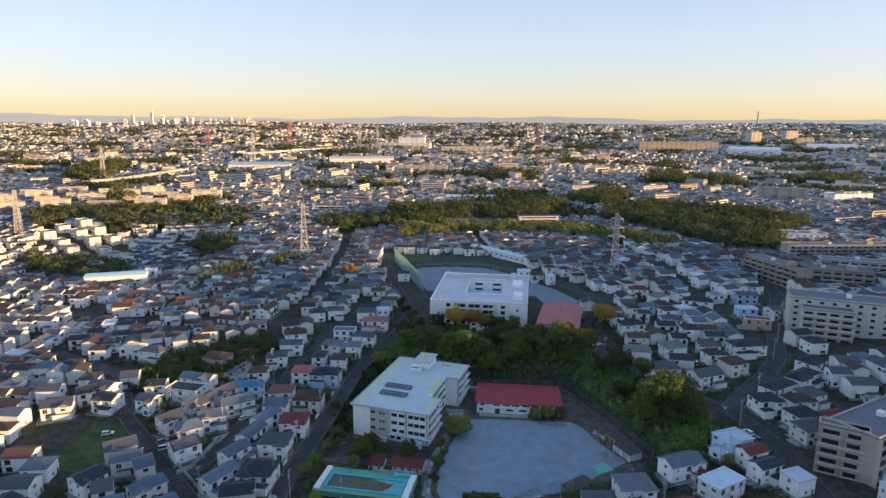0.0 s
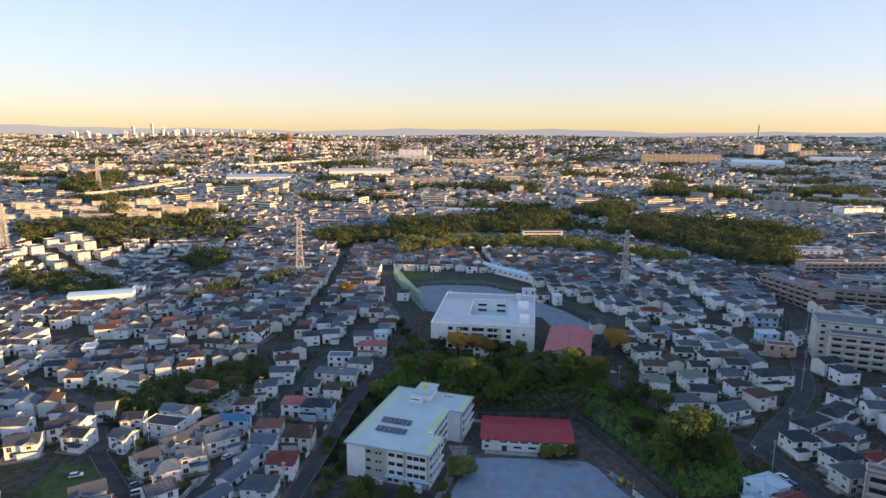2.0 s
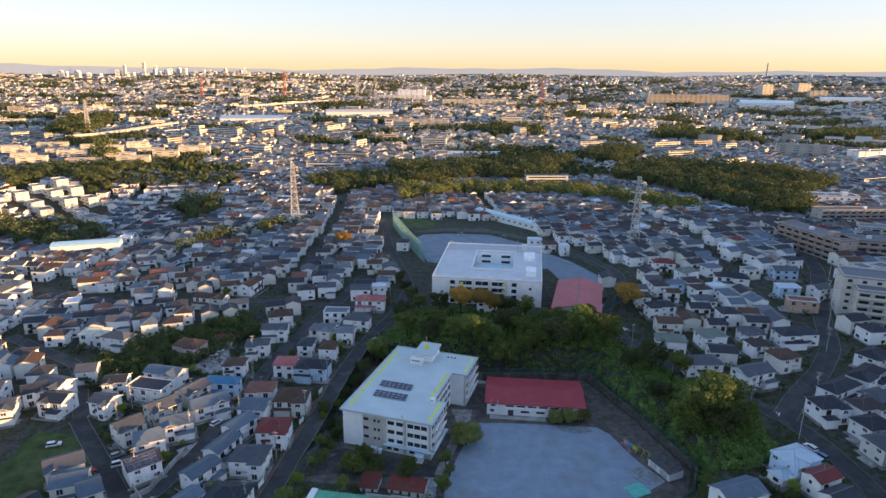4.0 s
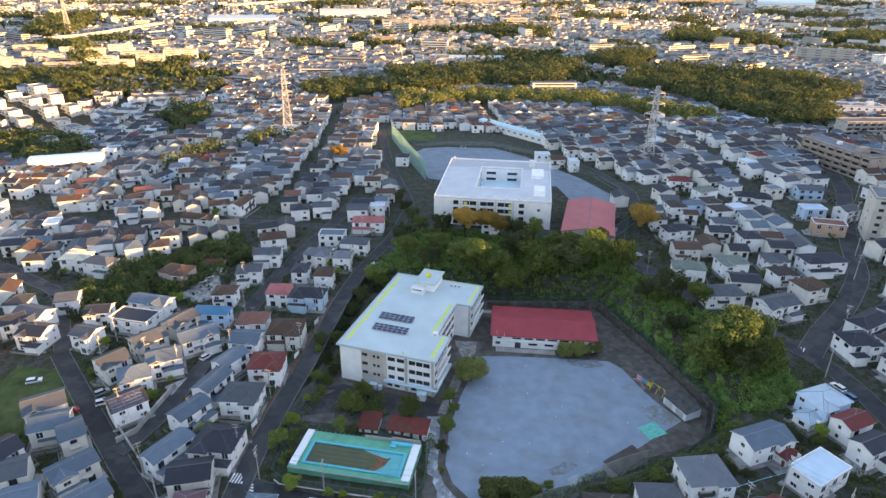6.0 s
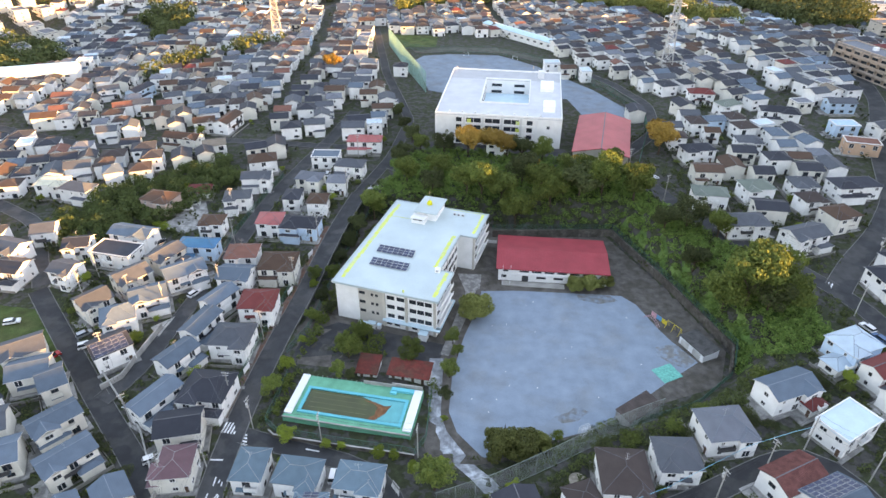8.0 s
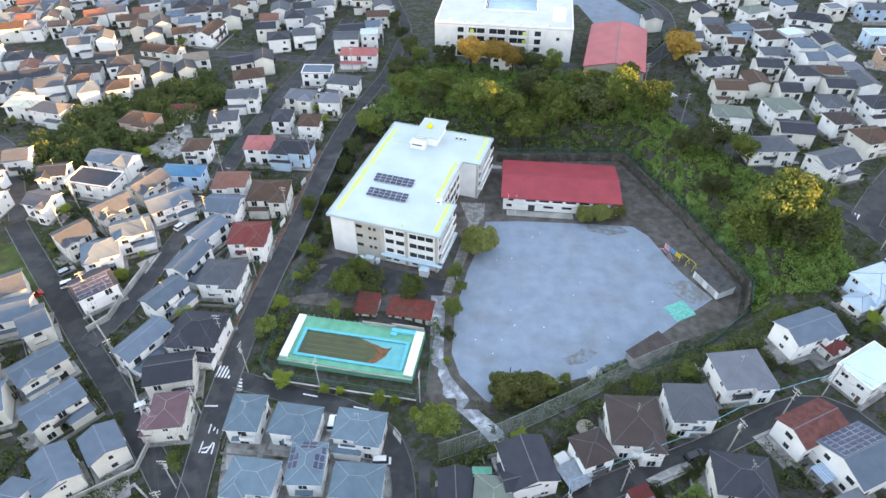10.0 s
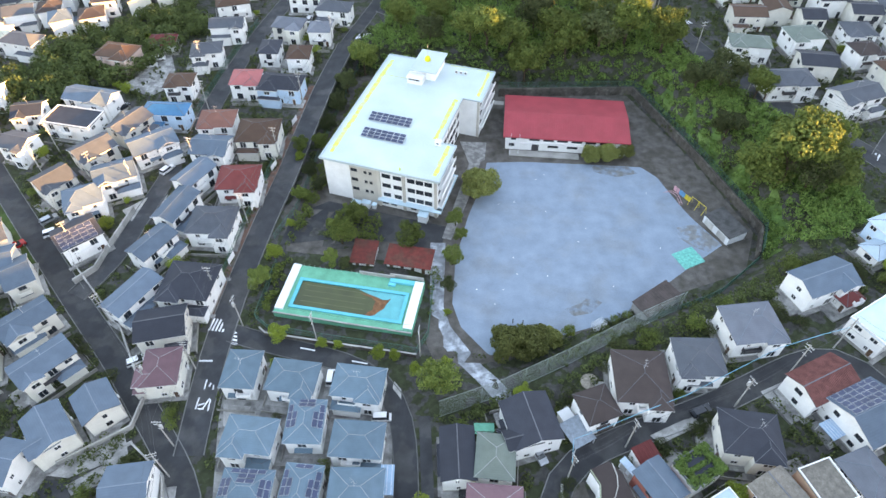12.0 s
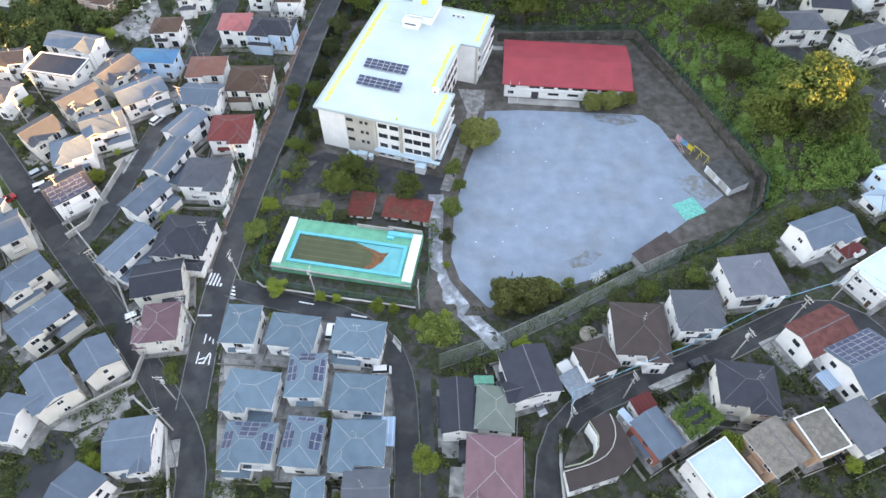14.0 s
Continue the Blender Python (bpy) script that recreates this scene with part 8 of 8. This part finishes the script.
for x0, y0, turn, w, d in ((-16.6, 144.4, 0, 5.0, 5.6), (66.0, 151.8, 24, 3.4, 3.6)):
    shelter = thing("carport", pose(x0, y0, gz(x0, y0), 0, 0, turn), "carport with a pale blue translucent roof", "carport")
    Shape().box(0, 0, 2.6, w, d, 0.06).done("sheet", [ROOF["skyblue"]], shelter)
    for k in range(6):
        Shape().box(-w / 2 + (k + 0.5) * w / 6, 0, 2.665, 0.06, d, 0.05).done("rib", [FRAME], shelter)
    for e in (-1, 1):
        for f in (-1, 1):
            Shape().box(e * (w / 2 - 0.2), f * (d / 2 - 0.2), -0.6, 0.1, 0.1, 3.2).done("post", [METAL], shelter)
shed("lean_to", 31.6, 148.1, 24, 4.4, 3.4, 2.8, WALL["white"], ROOF["red"], "small white lean-to with a dark red ribbed roof")
shed("garden_shed", 28.6, 145.4, -56, 4.6, 1.4, 2.3, WHITE_METAL, ROOF["pale"], "narrow garden shed with a pale metal roof", 0.15)
hut = thing("garden_hut", pose(18.4, 156.5, gz(18.4, 156.5), 0, 0, 28), "small garden hut with a white flat roof", "hut")
Shape().box(0, 0, -0.6, 2.3, 1.9, 2.8).done("wall", [WALL["cream"]], hut)
Shape().box(0, 0, 2.2, 2.6, 2.2, 0.12).done("roof", [FRAME], hut)
for tx, ty, k in [(-64.4, 148.3, 1.3), (-56.6, 135.6, 1.2), (-70.4, 136.3, 1.2), (-84.1, 175.2, 1.0), (-74.1, 166.2, 1.2), (-84.3, 164.5, 0.9), (-82, 172.4, 1.0), (-59.6, 157.6, 1.0), (-58.6, 155.6, 0.8), (-41.3, 135.9, 1.0), (-37, 135.6, 0.9), (-60.1, 146.6, 1.1), (-69.8, 139.7, 1.2), (-70.6, 142.4, 0.9), (-87, 143.9, 1.0), (44.6, 154.6, 0.9), (43, 153.6, 0.9), (41.4, 152.8, 0.9), (46, 155.6, 0.8), (35.4, 149.6, 1.1), (17.5, 143.6, 1.0), (16.4, 141.2, 0.9), (20, 160.6, 1.5), (14.8, 161.4, 1.2), (31, 171, 1.4), (37, 172.6, 1.5), (48, 176, 1.5), (50, 174.6, 1.3), (66, 177, 1.2), (70, 176, 1.2), (66, 180, 1.4), (28, 166.8, 1.1), (55.6, 179.8, 1.3), (83.6, 186.4, 1.3), (87, 187.6, 1.2), (91, 186.2, 1.2), (72, 190.6, 1.4), (79.6, 192, 1.5), (86, 191, 1.3)]:
    plant("shrub", tx, ty, k, group="garden shrubs")

for group_of in TREES.values():
    for ob in group_of:
        for o in (*ob.children_recursive, ob):
            bpy.data.objects.remove(o)
